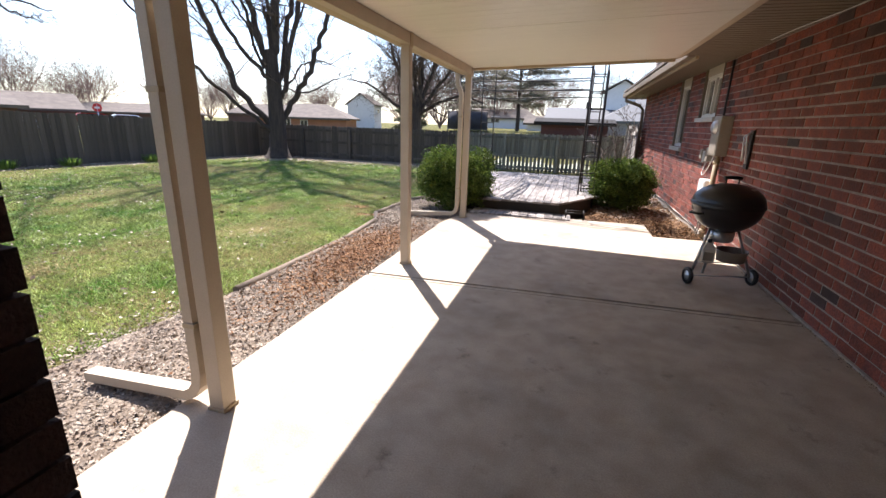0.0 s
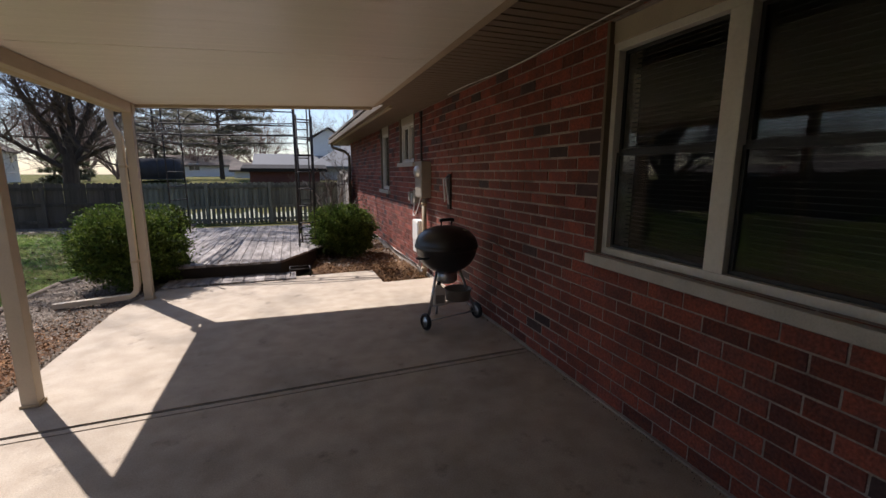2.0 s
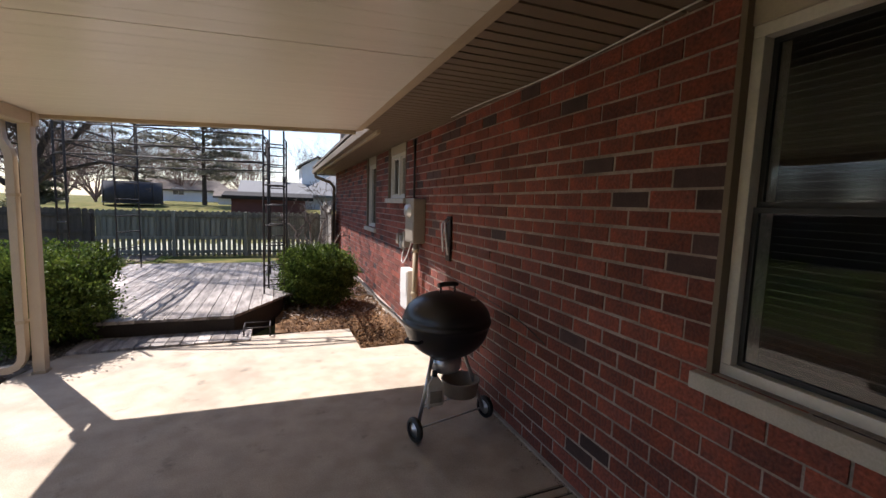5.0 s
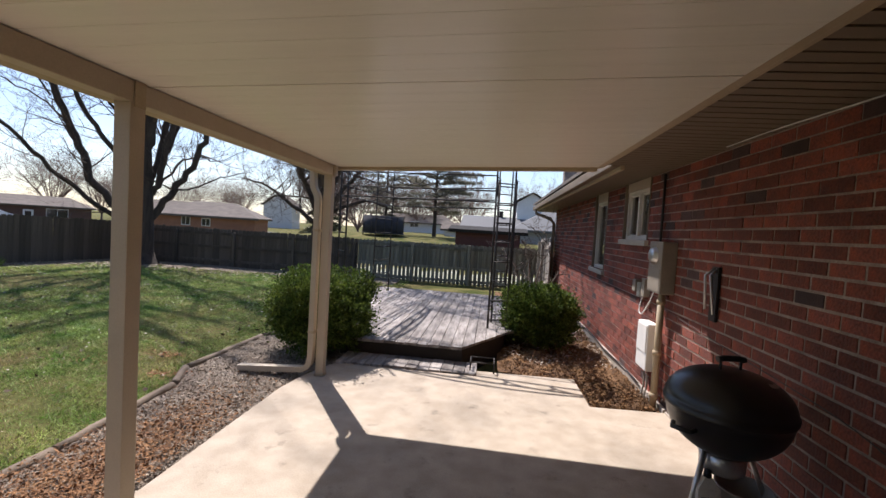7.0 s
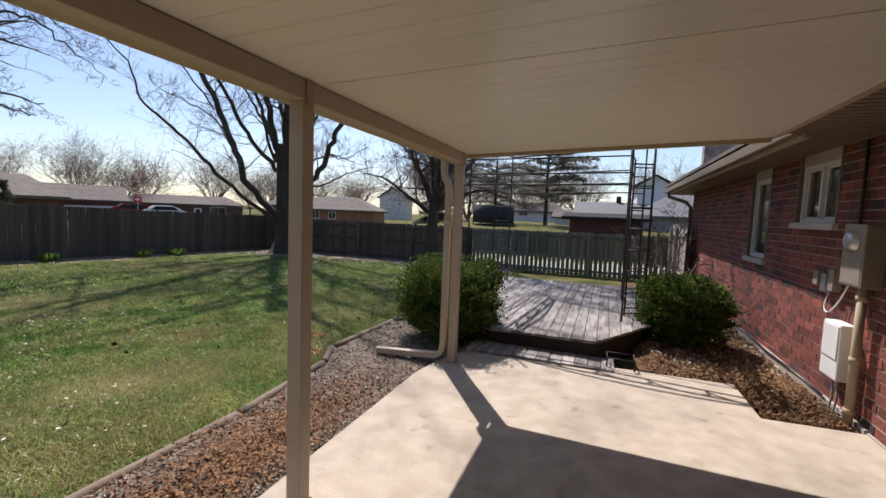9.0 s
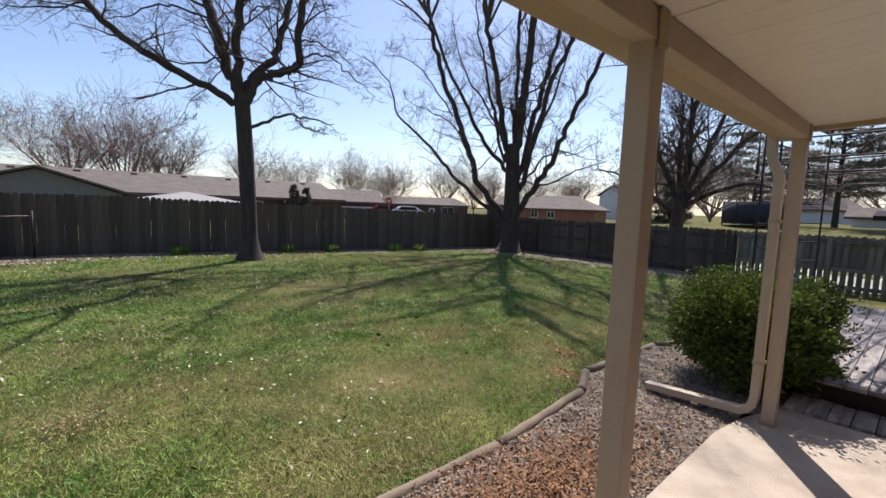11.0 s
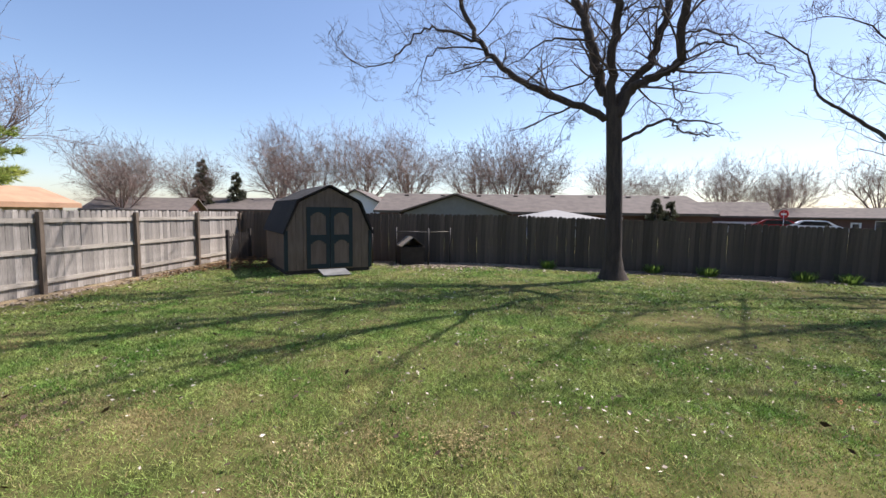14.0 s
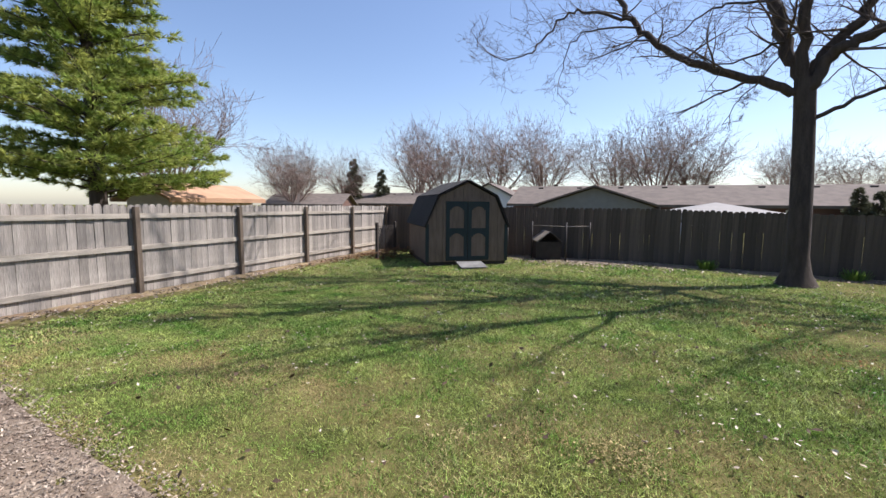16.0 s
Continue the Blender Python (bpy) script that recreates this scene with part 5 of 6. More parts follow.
for s in (-1, 1):
    x0, x1 = (-0.655, -0.006) if s < 0 else (0.006, 0.655)
    bm = bmesh.new()
    box(bm, x0, x1, -0.03, -0.005, 0.14, 1.85)
    dr = part("shed_door", bm, MAT_SHED, shed, "panelled shed door")
    bm = bmesh.new()
    for a, b in ((x0, x0 + 0.11), (x1 - 0.11, x1)):
        box(bm, a, b, -0.045, -0.031, 0.14, 1.85)
    for z0, z1 in ((0.14, 0.26), (0.94, 1.08), (1.72, 1.85)):
        box(bm, x0 + 0.11, x1 - 0.11, -0.045, -0.031, z0, z1)
    for zc in (0.94, 1.72):
        for k in range(8):
            f = abs((k + 0.5) / 8 - 0.5) * 2
            xa = x0 + 0.11 + (x1 - x0 - 0.22) * k / 8
            box(bm, xa, xa + (x1 - x0 - 0.22) / 8, -0.045, -0.031, zc - 0.13 * f * f - 0.01, zc)
    part("door_trim", bm, MAT_GREEN_TRIM, dr, "dark green door trim with arched heads")
bm = bmesh.new()
box(bm, -SW / 2, SW / 2, 0.02, SD, 0.0, 0.1)
part("skid", bm, MAT_DARK_WOOD_AND_SHADE, shed)
ramp = thing("shed_ramp", (-13.52, -0.92, -0.17), "small grey plywood ramp on the lawn before the shed", "ramp", rz=125)
bm = bmesh.new()
box(bm, -0.38, 0.38, -0.3, 0.3, -0.01, 0.02, 0.004, pose(0, 0, 0.05, 9, 0, 0))
part("board", bm, material("grey_plywood", (0.19, 0.19, 0.18), 0.8, 0.4, 3, 30), ramp)

lattice = thing("lattice_panel", (-14.7, -4.3, -0.17), "dark weathered wooden lattice panel by the shed", "trellis")
bm = bmesh.new()
for k in range(-8, 9):
    for s in (-1, 1):
        a = k * 0.12
        x0, x1 = max(-0.6, a - 0.5), min(0.6, a + 0.5)
        if x1 > x0:
            z0 = 0.55 + s * (x0 - a)
            z1 = 0.55 + s * (x1 - a)
            tube(bm, [(x0, s * 0.006, z0), (x1, s * 0.006, z1)], 0.009, 4)
part("slats", bm, MAT_DARK_WOOD_AND_SHADE, lattice)
for xx in (-0.62, 0.62):
    bm = bmesh.new()
    box(bm, xx - 0.04, xx + 0.04, -0.04, 0.04, 0, 1.15)
    part("post", bm, MAT_DARK_WOOD_AND_SHADE, lattice)

doghouse = thing("dog_house", (-16.5, 0.75, -0.2), "small dark wooden dog house with a pale lid roof", "dog house", rz=20)
bm = bmesh.new()
box(bm, -0.4, 0.4, -0.4, 0.4, 0, 0.6)
part("body", bm, MAT_DARK_WOOD_AND_SHADE, doghouse)
for s in (-1, 1):
    bm = bmesh.new()
    box(bm, -0.5, 0.5, 0.0, 0.5, 0, 0.03, 0, pose(0, 0, 0.92, -38, 0, 0 if s > 0 else 180))
    part("roof_panel", bm, MAT_GREY_BOX if s < 0 else MAT_FENCE_SHADED, doghouse)
kennel = thing("kennel_fence", (-16.2, 1.4, -0.2), "thin dark steel kennel posts with a pipe rail", "fence")
KP = [(-16.3, 0.3), (-16.0, 1.42), (-16.6, 2.1), (-16.2, -0.5)]
for x, y in KP:
    bm = bmesh.new()
    tube(bm, [(x, y, -0.2), (x, y, 1.05)], 0.025, 8)
    world_part("post", bm, MAT_IRON, kennel)
for a, b in ((KP[0], KP[1]), (KP[1], KP[2])):
    bm = bmesh.new()
    tube(bm, [(*a, 0.92), (*b, 0.92)], 0.009, 6)
    world_part("rail", bm, MAT_GREY_BOX, kennel)

# daffodil clumps before the west fence
for i, (x, y) in enumerate(((-15.2, 8.3), (-14.8, 9.7), (-14.2, 11.9), (-13.9, 12.8), (-15.9, 5.3))):
    c = thing("daffodil_clump", (x, y, -0.21), "tuft of bright green daffodil leaves by the fence", "plant", "daffodil clumps")
    rg2 = np.random.RandomState(i)
    n = 260
    a = rg2.uniform(0, 6.28, n)
    r = rg2.uniform(0, 0.2, n)
    b = np.stack([r * np.cos(a), r * np.sin(a), 0 * a], 1)
    tip = b * 1.9 + np.stack([0 * a, 0 * a, rg2.uniform(0.12, 0.30, n)], 1)
    w = np.stack([-np.sin(a), np.cos(a), 0 * a], 1) * 0.012
    soup("leaves", np.stack([b - w, b + w, tip + w * 0.4, tip - w * 0.4], 1), 4, MAT_DAFFODIL, c)

# bare earth and litter along the fences
def litter(name, n, fx, label, size=0.035, mat=MAT_LITTER, seed=21):
    rg3 = np.random.RandomState(seed)
    pts = [fx(rg3) for _ in range(n)]
    tagged(scatter_chips(name, [(a, b, ground_z(a, b) + 0.015) for a, b in pts], size, mat, None, 0.6), label, "leaves", kind="stuff")


def strip(name, line, width, mat, label):
    v, f = [], []
    n = 40
    for j in range(n + 1):
        t = j / n * (len(line) - 1)
        i = min(int(t), len(line) - 2)
        p = Vector(line[i]).lerp(Vector(line[i + 1]), t - i)
        d = (Vector(line[i + 1]) - Vector(line[i])).normalized()
        nn = Vector((-d.y, d.x))
        w = width * (0.8 + 0.5 * noise.noise((j * 0.45, width, 3)))
        for k in range(6):
            q = p + nn * w * k / 5
            v.append((q.x, q.y, ground_z(q.x, q.y) + 0.035 - 0.05 * (k / 5) ** 3 + 0.02 * noise.noise((q.x * 3, q.y * 3, 0))))
    for j in range(n):
        for k in range(5):
            f.append((j * 6 + k, j * 6 + k + 1, (j + 1) * 6 + k + 1, (j + 1) * 6 + k))
    tagged(raw(name, v, f, mat), label, "flower bed", kind="structure")


strip("earth_strip", [(-17.0, -5.72), (-2.6, -5.72)], 0.5, MAT_EARTH, "bare brown earth strip along the south fence")
strip("litter_strip", [(-13.4, 16.5), (-15.2, 9.4), (-16.6, 4.0), (-16.9, -2.0)], 1.0, MAT_MULCH_BED, "leaf-covered earth strip along the west fence")
# the pale strip beyond the pickets is added so their gaps look sunlit
strip("dry_verge", [(2.2, 16.78), (-6.0, 16.8)], -6.5, MAT_GAP_STRIP, "added pale ground strip that makes the picket fence gaps look sunlit")
strip("litter_strip", [(-3.0, 16.5), (-13.3, 16.55)], 1.6, MAT_MULCH_BED, "leaf-covered earth strip along the north fence")
litter("fence_leaves", 2600, lambda r: (r.uniform(-13.3, -4), 16.5 - abs(r.normal(0, 0.8))), "dry leaves gathered along the north fence")
litter("fence_leaves", 2400, lambda r: (lambda y: (-16.9 + max(0, y - 2) * 0.21 + abs(r.normal(0, 0.6)), y))(r.uniform(-2, 16)), "dry leaves gathered along the west fence", seed=22)
litter("kennel_leaves", 1800, lambda r: (r.normal(-15.9, 0.6), r.normal(1.8, 1.3)), "tan leaves around the kennel", seed=23)
litter("shed_leaves", 1400, lambda r: (r.normal(-14.5, 1.4), -5.6 + abs(r.normal(0, 0.5))), "brown leaves along the south fence", 0.035, MAT_DIRT, 24)
litter("fence_foot_leaves", 2600, lambda r: (r.uniform(-16, -3), -5.66 + abs(r.normal(0, 0.32))), "brown leaves and clods at the fence's foot", 0.03, MAT_MULCH, 26)
litter("root_leaves", 1200, lambda r: (r.normal(-11.9, 0.9), r.normal(15.5, 0.7)), "dry leaves round the tree's foot", seed=25)

brush = thing("brush_pile", (-14.7, -4.0, -0.18), "low heap of brown brush and leaves beside the shed", "brush pile")
rb2 = random.Random(6)
tb = []
for k in range(120):
    a = rb2.uniform(0, 6.28)
    p = Vector((rb2.gauss(0, 0.45), rb2.gauss(0, 0.4), rb2.uniform(0, 0.28)))
    d = Vector((math.cos(a), math.sin(a), rb2.uniform(-0.2, 0.5))) * rb2.uniform(0.2, 0.5)
    tb.append(([p, p + d * 0.5, p + d], [0.012, 0.009, 0.005], 3))
tagged(tube_mesh("sticks", tb, MAT_DIRT, brush), kind="stuff")

# ---- windows of the house ----
def window(name, y0, y1, z0, z1, panes, label, header=0.0, blind=False):
    """A sash window in the brick wall. panes: the y edges of each light."""
    xf = WALL_X + 0.055
    w = thing(name, (xf, (y0 + y1) / 2, z0), label, "window", kind="structure")
    for a, b in ((y0 - 0.02, y0 + 0.004), (y1 - 0.004, y1 + 0.02)):
        bm = bmesh.new()
        box(bm, WALL_X - 0.007, xf + 0.02, a, b, z0, z1, 0.002)
        world_part("reveal", bm, MAT_SOFFIT, w, "dark brown reveal strip")
    if header:
        bm = bmesh.new()
        box(bm, xf - 0.03, xf + 0.05, y0, y1, z1 - header, z1, 0.004)
        world_part("header_panel", bm, MAT_CREAM, w, "cream panel over the window")
        z1 = z1 - header
    t = 0.042
    for a, b, lo, hi in ((y0, y1, z0, z0 + t), (y0, y1, z1 - t, z1), (y0, y0 + t, z0 + t, z1 - t), (y1 - t, y1, z0 + t, z1 - t)):
        bm = bmesh.new()
        box(bm, xf - 0.02, xf + 0.05, a, b, lo, hi, 0.004)
        world_part("window_frame", bm, MAT_SASH, w)
    for a, b in zip(panes, panes[1:]):
        mw = 0.05 if blind else 0.02
        a2, b2 = a + (t if a == panes[0] else mw), b - (t if b == panes[-1] else mw)
        if a != panes[0]:
            bm = bmesh.new()
            box(bm, xf - 0.025, xf + 0.05, a - (0.05 if blind else 0.02), a + (0.05 if blind else 0.02), z0 + t, z1 - t, 0.005)
            world_part("mullion", bm, MAT_SASH, w)
        zm = z0 + (z1 - z0) * 0.5
        for lo, hi, dx in ((z0 + t, zm, 0.012), (zm, z1 - t, 0.028)) if blind else ((z0 + t, z1 - t, 0.012),):
            bm = bmesh.new()
            s = 0.02
            for p, q, l, h in ((a2, b2, lo, lo + s), (a2, b2, hi - s, hi), (a2, a2 + s, lo + s, hi - s), (b2 - s, b2, lo + s, hi - s)):
                box(bm, xf + dx, xf + dx + 0.018, p, q, l, h, 0.002)
            sash = world_part("sash", bm, MAT_BLACK if blind else MAT_SASH, w)
            bm = bmesh.new()
            box(bm, xf + dx + 0.008, xf + dx + 0.012, a2 + s, b2 - s, lo + s, hi - s)
            pane = world_part("pane", bm, MAT_GLASS, w)
            pane.visible_shadow = False
        if blind:
            bm = bmesh.new()
            z = z0 + t + 0.03
            while z < z1 - t:
                box(bm, xf + 0.10, xf + 0.122, a2 + 0.02, b2 - 0.02, z, z + 0.004, 0, None)
                z += 0.028
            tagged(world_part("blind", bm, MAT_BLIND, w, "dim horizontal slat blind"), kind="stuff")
    bm = bmesh.new()
    box(bm, WALL_X - 0.045, WALL_X + 0.06, y0 - 0.06, y1 + 0.06, z0 - 0.07, z0 - 0.004, 0.006)
    world_part("window_sill", bm, MAT_STONE_SILL, w, "pale stone window sill")


window("window_1", 0.85, 3.25, 0.95, 2.32, [0.85, 2.475, 3.25], "large cream-framed double-hung window with dark glass", 0.12, True)
window("window_2", 7.53, 8.43, 1.62, 2.36, [7.53, 7.98, 8.43], "small high cream-framed slider window", 0.13)
window("window_3", 9.32, 10.08, 1.12, 2.37, [9.32, 10.08], "narrow tall window with a dark screen", 0.16)

bm = bmesh.new()
box(bm, WALL_X - 0.03, WALL_X + 0.02, 6.64, 14.8, -0.3, 0.03, 0.006)
box(bm, WALL_X - 0.02, WALL_X + 0.006, -3.0, 6.63, -0.02, 0.012)
tagged(part("foundation_ledge", bm, MAT_FOUNDATION), "rough grey concrete foundation ledge under the bricks", "foundation", kind="structure")

# ---- fittings on the wall ----
meter = thing("electric_meter", (1.6, 6.86, 1.11), "grey steel electric meter box with a round glass dial", "meter box")
bm = bmesh.new()
box(bm, 1.53, WALL_X, 6.68, 7.01, 1.11, 1.61, 0.012)
body = world_part("box", bm, MAT_GREY_BOX, meter)
bm = bmesh.new()
lathe(bm, [(0.0, 0.05), (0.05, 0.05), (0.075, 0.035), (0.085, 0.0), (0.095, -0.01)], sides=28)
bm.transform(pose(1.53, 6.85, 1.47, 0, -90, 0))
world_part("dial", bm, MAT_STEEL, meter, "round meter dial")
bm = bmesh.new()
box(bm, 1.526, 1.531, 6.70, 6.99, 1.13, 1.35, 0.002)
world_part("cover_plate", bm, MAT_GREY_BOX, meter)
conduit = thing("conduit", (1.6, 6.79, 0), "tan painted electrical conduit pipe down the wall", "pipe")
bm = bmesh.new()
tube(bm, [(1.60, 6.79, -0.05), (1.60, 6.79, 1.12)], 0.032, 12)
world_part("pipe", bm, MAT_CREAM_TRIM, conduit)
for z in (0.08, 0.5, 1.0):
    bm = bmesh.new()
    tube(bm, [(1.60, 6.79, z), (1.60, 6.79, z + 0.05)], 0.041, 12)
    world_part("coupling", bm, MAT_CREAM_TRIM, conduit)
riser = thing("riser_pipe", (1.64, 7.13, 1.5), "thin dark riser pipe from meter to eave", "pipe")
bm = bmesh.new()
tube(bm, [(1.645, 7.06, 1.2), (1.645, 7.06, 2.30)], 0.014, 8)
world_part("pipe", bm, MAT_IRON, riser)
cabinet = thing("utility_box", (1.6, 7.11, 0.29), "white plastic utility box low on the wall", "utility box")
bm = bmesh.new()
box(bm, 1.55, WALL_X - 0.004, 6.93, 7.23, 0.29, 0.77, 0.012)
b1 = world_part("box", bm, MAT_WHITE, cabinet)
bm = bmesh.new()
box(bm, 1.542, 1.549, 6.95, 7.21, 0.47, 0.75, 0.003)
world_part("door", bm, MAT_WHITE, cabinet)
for y in (7.01, 7.09):
    c = thing("box_cable", (1.62, y, 0), "thin grey cable from utility box into the ground", "cable")
    bm = bmesh.new()
    tube(bm, [(1.60, y, 0.31), (1.61, y + 0.01, 0.1), (1.58, y - 0.03, 0.02), (1.58, y - 0.04, -0.08)], 0.009, 6)
    world_part("cable", bm, MAT_GREY_BOX, c)
for i, (y, z, h) in enumerate(((7.47, 0.98, 0.16), (7.63, 1.02, 0.14), (7.33, 1.00, 0.20))):
    p = thing("phone_box", (1.63, y, z), "small grey telephone junction box on the brick", "junction box", "junction boxes")
    bm = bmesh.new()
    box(bm, 1.60, WALL_X - 0.002, y - 0.05, y + 0.05, z, z + h, 0.008)
    world_part("box", bm, MAT_STEEL if i == 0 else MAT_GREY_BOX, p)
c = thing("loose_cable", (1.63, 7.26, 0.9), "pale loose cable looping from the junction boxes", "cable")
bm = bmesh.new()
tube(bm, smooth_line([(1.64, 7.43, 0.99), (1.61, 7.41, 0.84), (1.60, 7.29, 0.82), (1.62, 7.17, 0.95), (1.64, 7.09, 1.12)], 5), 0.007, 6)
world_part("cable", bm, MAT_WHITE, c)
hook = thing("hose_bracket", (1.62, 5.93, 1.0), "dark steel bracket with pale prongs on the wall", "bracket")
for dy, m, z0, z1 in ((-0.03, MAT_STEEL, 1.08, 1.42), (0.05, MAT_STEEL, 1.10, 1.42)):
    bm = bmesh.new()
    tube(bm, [(1.63, 5.93 + dy * 1.6, z0), (1.60, 5.93 + dy, z1 - 0.05), (1.65, 5.93 + dy * 0.6, z1)], 0.010, 6)
    world_part("prong", bm, m, hook)
bm = bmesh.new()
box(bm, 1.645, WALL_X - 0.002, 5.88, 5.98, 1.02, 1.44, 0.004)
world_part("plate", bm, MAT_IRON, hook)
wire = thing("eave_wire", (1.63, 4, 2.27), "white wire strung loosely under the eave along the brick", "cable")
bm = bmesh.new()
pts = [(WALL_X - 0.075, y, 2.327 - 0.03 * abs(math.sin(y * 1.1)) ** 3) for y in [1.2 + 0.22 * i for i in range(22)]]
tube(bm, pts, 0.004, 6)
world_part("wire", bm, MAT_WHITE, wire)
wire = thing("wall_cable", (1.66, 6, 0.7), "thin dark cable along the brick wall", "cable")
bm = bmesh.new()
tube(bm, smooth_line([(1.66, 6.9, 0.95), (1.66, 5.6, 0.86), (1.66, 4.7, 0.80), (1.66, 4.3, 0.72)], 6), 0.003, 6)
world_part("cable", bm, MAT_BLACK, wire)
wire = thing("foundation_cable", (1.63, 9, 0.05), "thin black cable lying along the foundation", "cable")
bm = bmesh.new()
tube(bm, [(1.625, 7.3 + 0.5 * i, 0.05 + 0.02 * math.sin(i * 1.7)) for i in range(15)], 0.008, 6)
world_part("cable", bm, MAT_BLACK, wire)
spout = thing("corner_downspout", (1.6, 14.7, 0), "brown downspout at the far house corner", "downspout")
bm = bmesh.new()
tube(bm, [(EAVE_X + 0.18, 15.0, EAVE_Z + 0.05), (EAVE_X + 0.2, 14.95, EAVE_Z - 0.08), (1.5, 14.72, 2.08), (1.61, 14.7, 1.95), (1.61, 14.7, -0.1)], 0.045, 8)
world_part("pipe", bm, MAT_SOFFIT, spout)

# ---- kettle grill ----
GX, GY = 1.215, 4.81
grill = thing("kettle_grill", (GX, GY, 0), "black enamel kettle charcoal grill on steel legs with two wheels", "grill")
bm = bmesh.new()
R = 0.288
lathe(bm, [(R * math.sin(a), -R * 0.84 * math.cos(a)) for a in [0.0001 + (math.pi / 2) * i / 14 for i in range(15)]] + [(R + 0.006, 0.004), (R - 0.008, 0.008), (R - 0.02, -0.01)], (0, 0, 0.755), 48)
part("bowl", bm, MAT_BLACK_ENAMEL, grill, "glossy black bowl")
bm = bmesh.new()
lathe(bm, [(R + 0.012, 0.006), (R + 0.014, 0.03)] + [(R * 1.02 * math.cos(a) ** 0.9, 0.035 + R * 0.60 * math.sin(a)) for a in [(math.pi / 2) * i / 14 for i in range(14)]] + [(0, 0.035 + R * 0.60)], (0, 0, 0.755), 48)
lid = part("lid", bm, MAT_BLACK_ENAMEL, grill, "domed black lid")
bm = bmesh.new()
for s in (-1, 1):
    tube(bm, [(s * 0.055, 0, 0.955), (s * 0.055, 0, 1.005)], 0.007, 8)
tube(bm, [(-0.075, 0, 1.012), (-0.04, 0, 1.018), (0.04, 0, 1.018), (0.075, 0, 1.012)], 0.016, 10)
bm.transform(Matrix.Rotation(radians(10), 4, "Z"))
part("handle", bm, MAT_BLACK, lid)
bm = bmesh.new()
lathe(bm, [(0.02, 0.012), (0.04, 0.006), (0.042, 0.0)], (0.13, -0.1, 0.925), 20)
part("vent", bm, MAT_STEEL, lid)
bm = bmesh.new()
tube(bm, [(-0.24, -0.20, 0.70), (-0.28, -0.24, 0.705), (-0.34, -0.18, 0.705), (-0.31, -0.12, 0.70)], 0.012, 8)
part("side_handle", bm, MAT_BLACK, grill)
bm = bmesh.new()
lathe(bm, [(0.0, 0.0), (0.085, 0.0), (0.105, 0.02), (0.11, 0.10), (0.10, 0.105)], (0, 0, 0.42), 32)
part("ash_catcher", bm, MAT_STEEL, grill, "dull steel ash catcher")
WL, WR, BK = Vector((-0.22, -0.10, 0.08)), Vector((0.33, 0.05, 0.08)), Vector((0.0, 0.30, 0.0))
for foot, top in ((WL, (-0.11, -0.05, 0.56)), (WR, (0.13, 0.03, 0.56)), (BK, (0.0, 0.13, 0.56))):
    bm = bmesh.new()
    tube(bm, [foot, top], 0.013, 10)
    part("leg", bm, MAT_STEEL, grill, "bright steel tube leg")
bm = bmesh.new()
tube(bm, [WL, WR], 0.007, 8)
part("axle", bm, MAT_STEEL, grill)
ax = (WR - WL).normalized()
for c in (WL - ax * 0.02, WR + ax * 0.02):
    bm = bmesh.new()
    lathe(bm, [(0.052, -0.018), (0.072, -0.018), (0.08, -0.010), (0.08, 0.010), (0.072, 0.018), (0.052, 0.018)], sides=28)
    rot = ax.to_track_quat("Z", "Y").to_matrix().to_4x4()
    bm.transform(Matrix.Translation(c) @ rot)
    wheel = part("wheel", bm, MAT_BLACK, grill, "black plastic wheel with pale hub")
    bm = bmesh.new()
    lathe(bm, [(0.0, -0.02), (0.018, -0.02), (0.022, -0.012), (0.05, -0.010), (0.053, 0.0), (0.05, 0.010), (0.022, 0.012), (0.018, 0.02), (0.0, 0.02)], sides=24)
    bm.transform(Matrix.Translation(c) @ rot)
    part("hub", bm, MAT_STEEL, wheel)
bm = bmesh.new()
tri = [WL.lerp(Vector((-0.11, -0.05, 0.56)), 0.28), WR.lerp(Vector((0.13, 0.03, 0.56)), 0.28), BK.lerp(Vector((0, 0.13, 0.56)), 0.34)]
for a, b in zip(tri, tri[1:] + tri[:1]):
    tube(bm, [a, b], 0.005, 6)
for i in range(1, 7):
    tube(bm, [tri[0].lerp(tri[1], i / 7), tri[2].lerp(tri[1], i / 7)], 0.003, 6)
part("rack", bm, MAT_STEEL, grill, "wire bottom rack")
pan = thing("ash_pan", (GX + 0.12, GY + 0.0, 0.235), "round dull grey metal tub on the grill's rack", "pan")
bm = bmesh.new()
lathe(bm, [(0.0, 0.0), (0.115, 0.0), (0.13, 0.10), (0.137, 0.104), (0.137, 0.112), (0.126, 0.11), (0.11, 0.008), (0.0, 0.008)], sides=32)
part("dish", bm, MAT_GREY_BOX, pan)
jug = thing("lighter_fluid_bottle", (GX - 0.10, GY - 0.07, 0.215), "pale plastic jug with a dark cap on the grill's rack", "bottle")
bm = bmesh.new()
box(bm, -0.06, 0.06, -0.04, 0.04, 0, 0.15, 0.02)
vs = [bm.verts.new((x, y, z)) for x, y, z in ((-0.055, -0.035, 0.148), (0.055, -0.035, 0.148), (0.055, 0.035, 0.148), (-0.055, 0.035, 0.148), (-0.018, -0.016, 0.2), (0.018, -0.016, 0.2), (0.018, 0.016, 0.2), (-0.018, 0.016, 0.2))]
for q in ((0, 1, 5, 4), (1, 2, 6, 5), (2, 3, 7, 6), (3, 0, 4, 7), (4, 5, 6, 7)):
    bm.faces.new([vs[k] for k in q])
part("body", bm, MAT_SASH, jug)
bm = bmesh.new()
lathe(bm, [(0.0, 0.232), (0.018, 0.232), (0.02, 0.198), (0.0, 0.198)], sides=16)
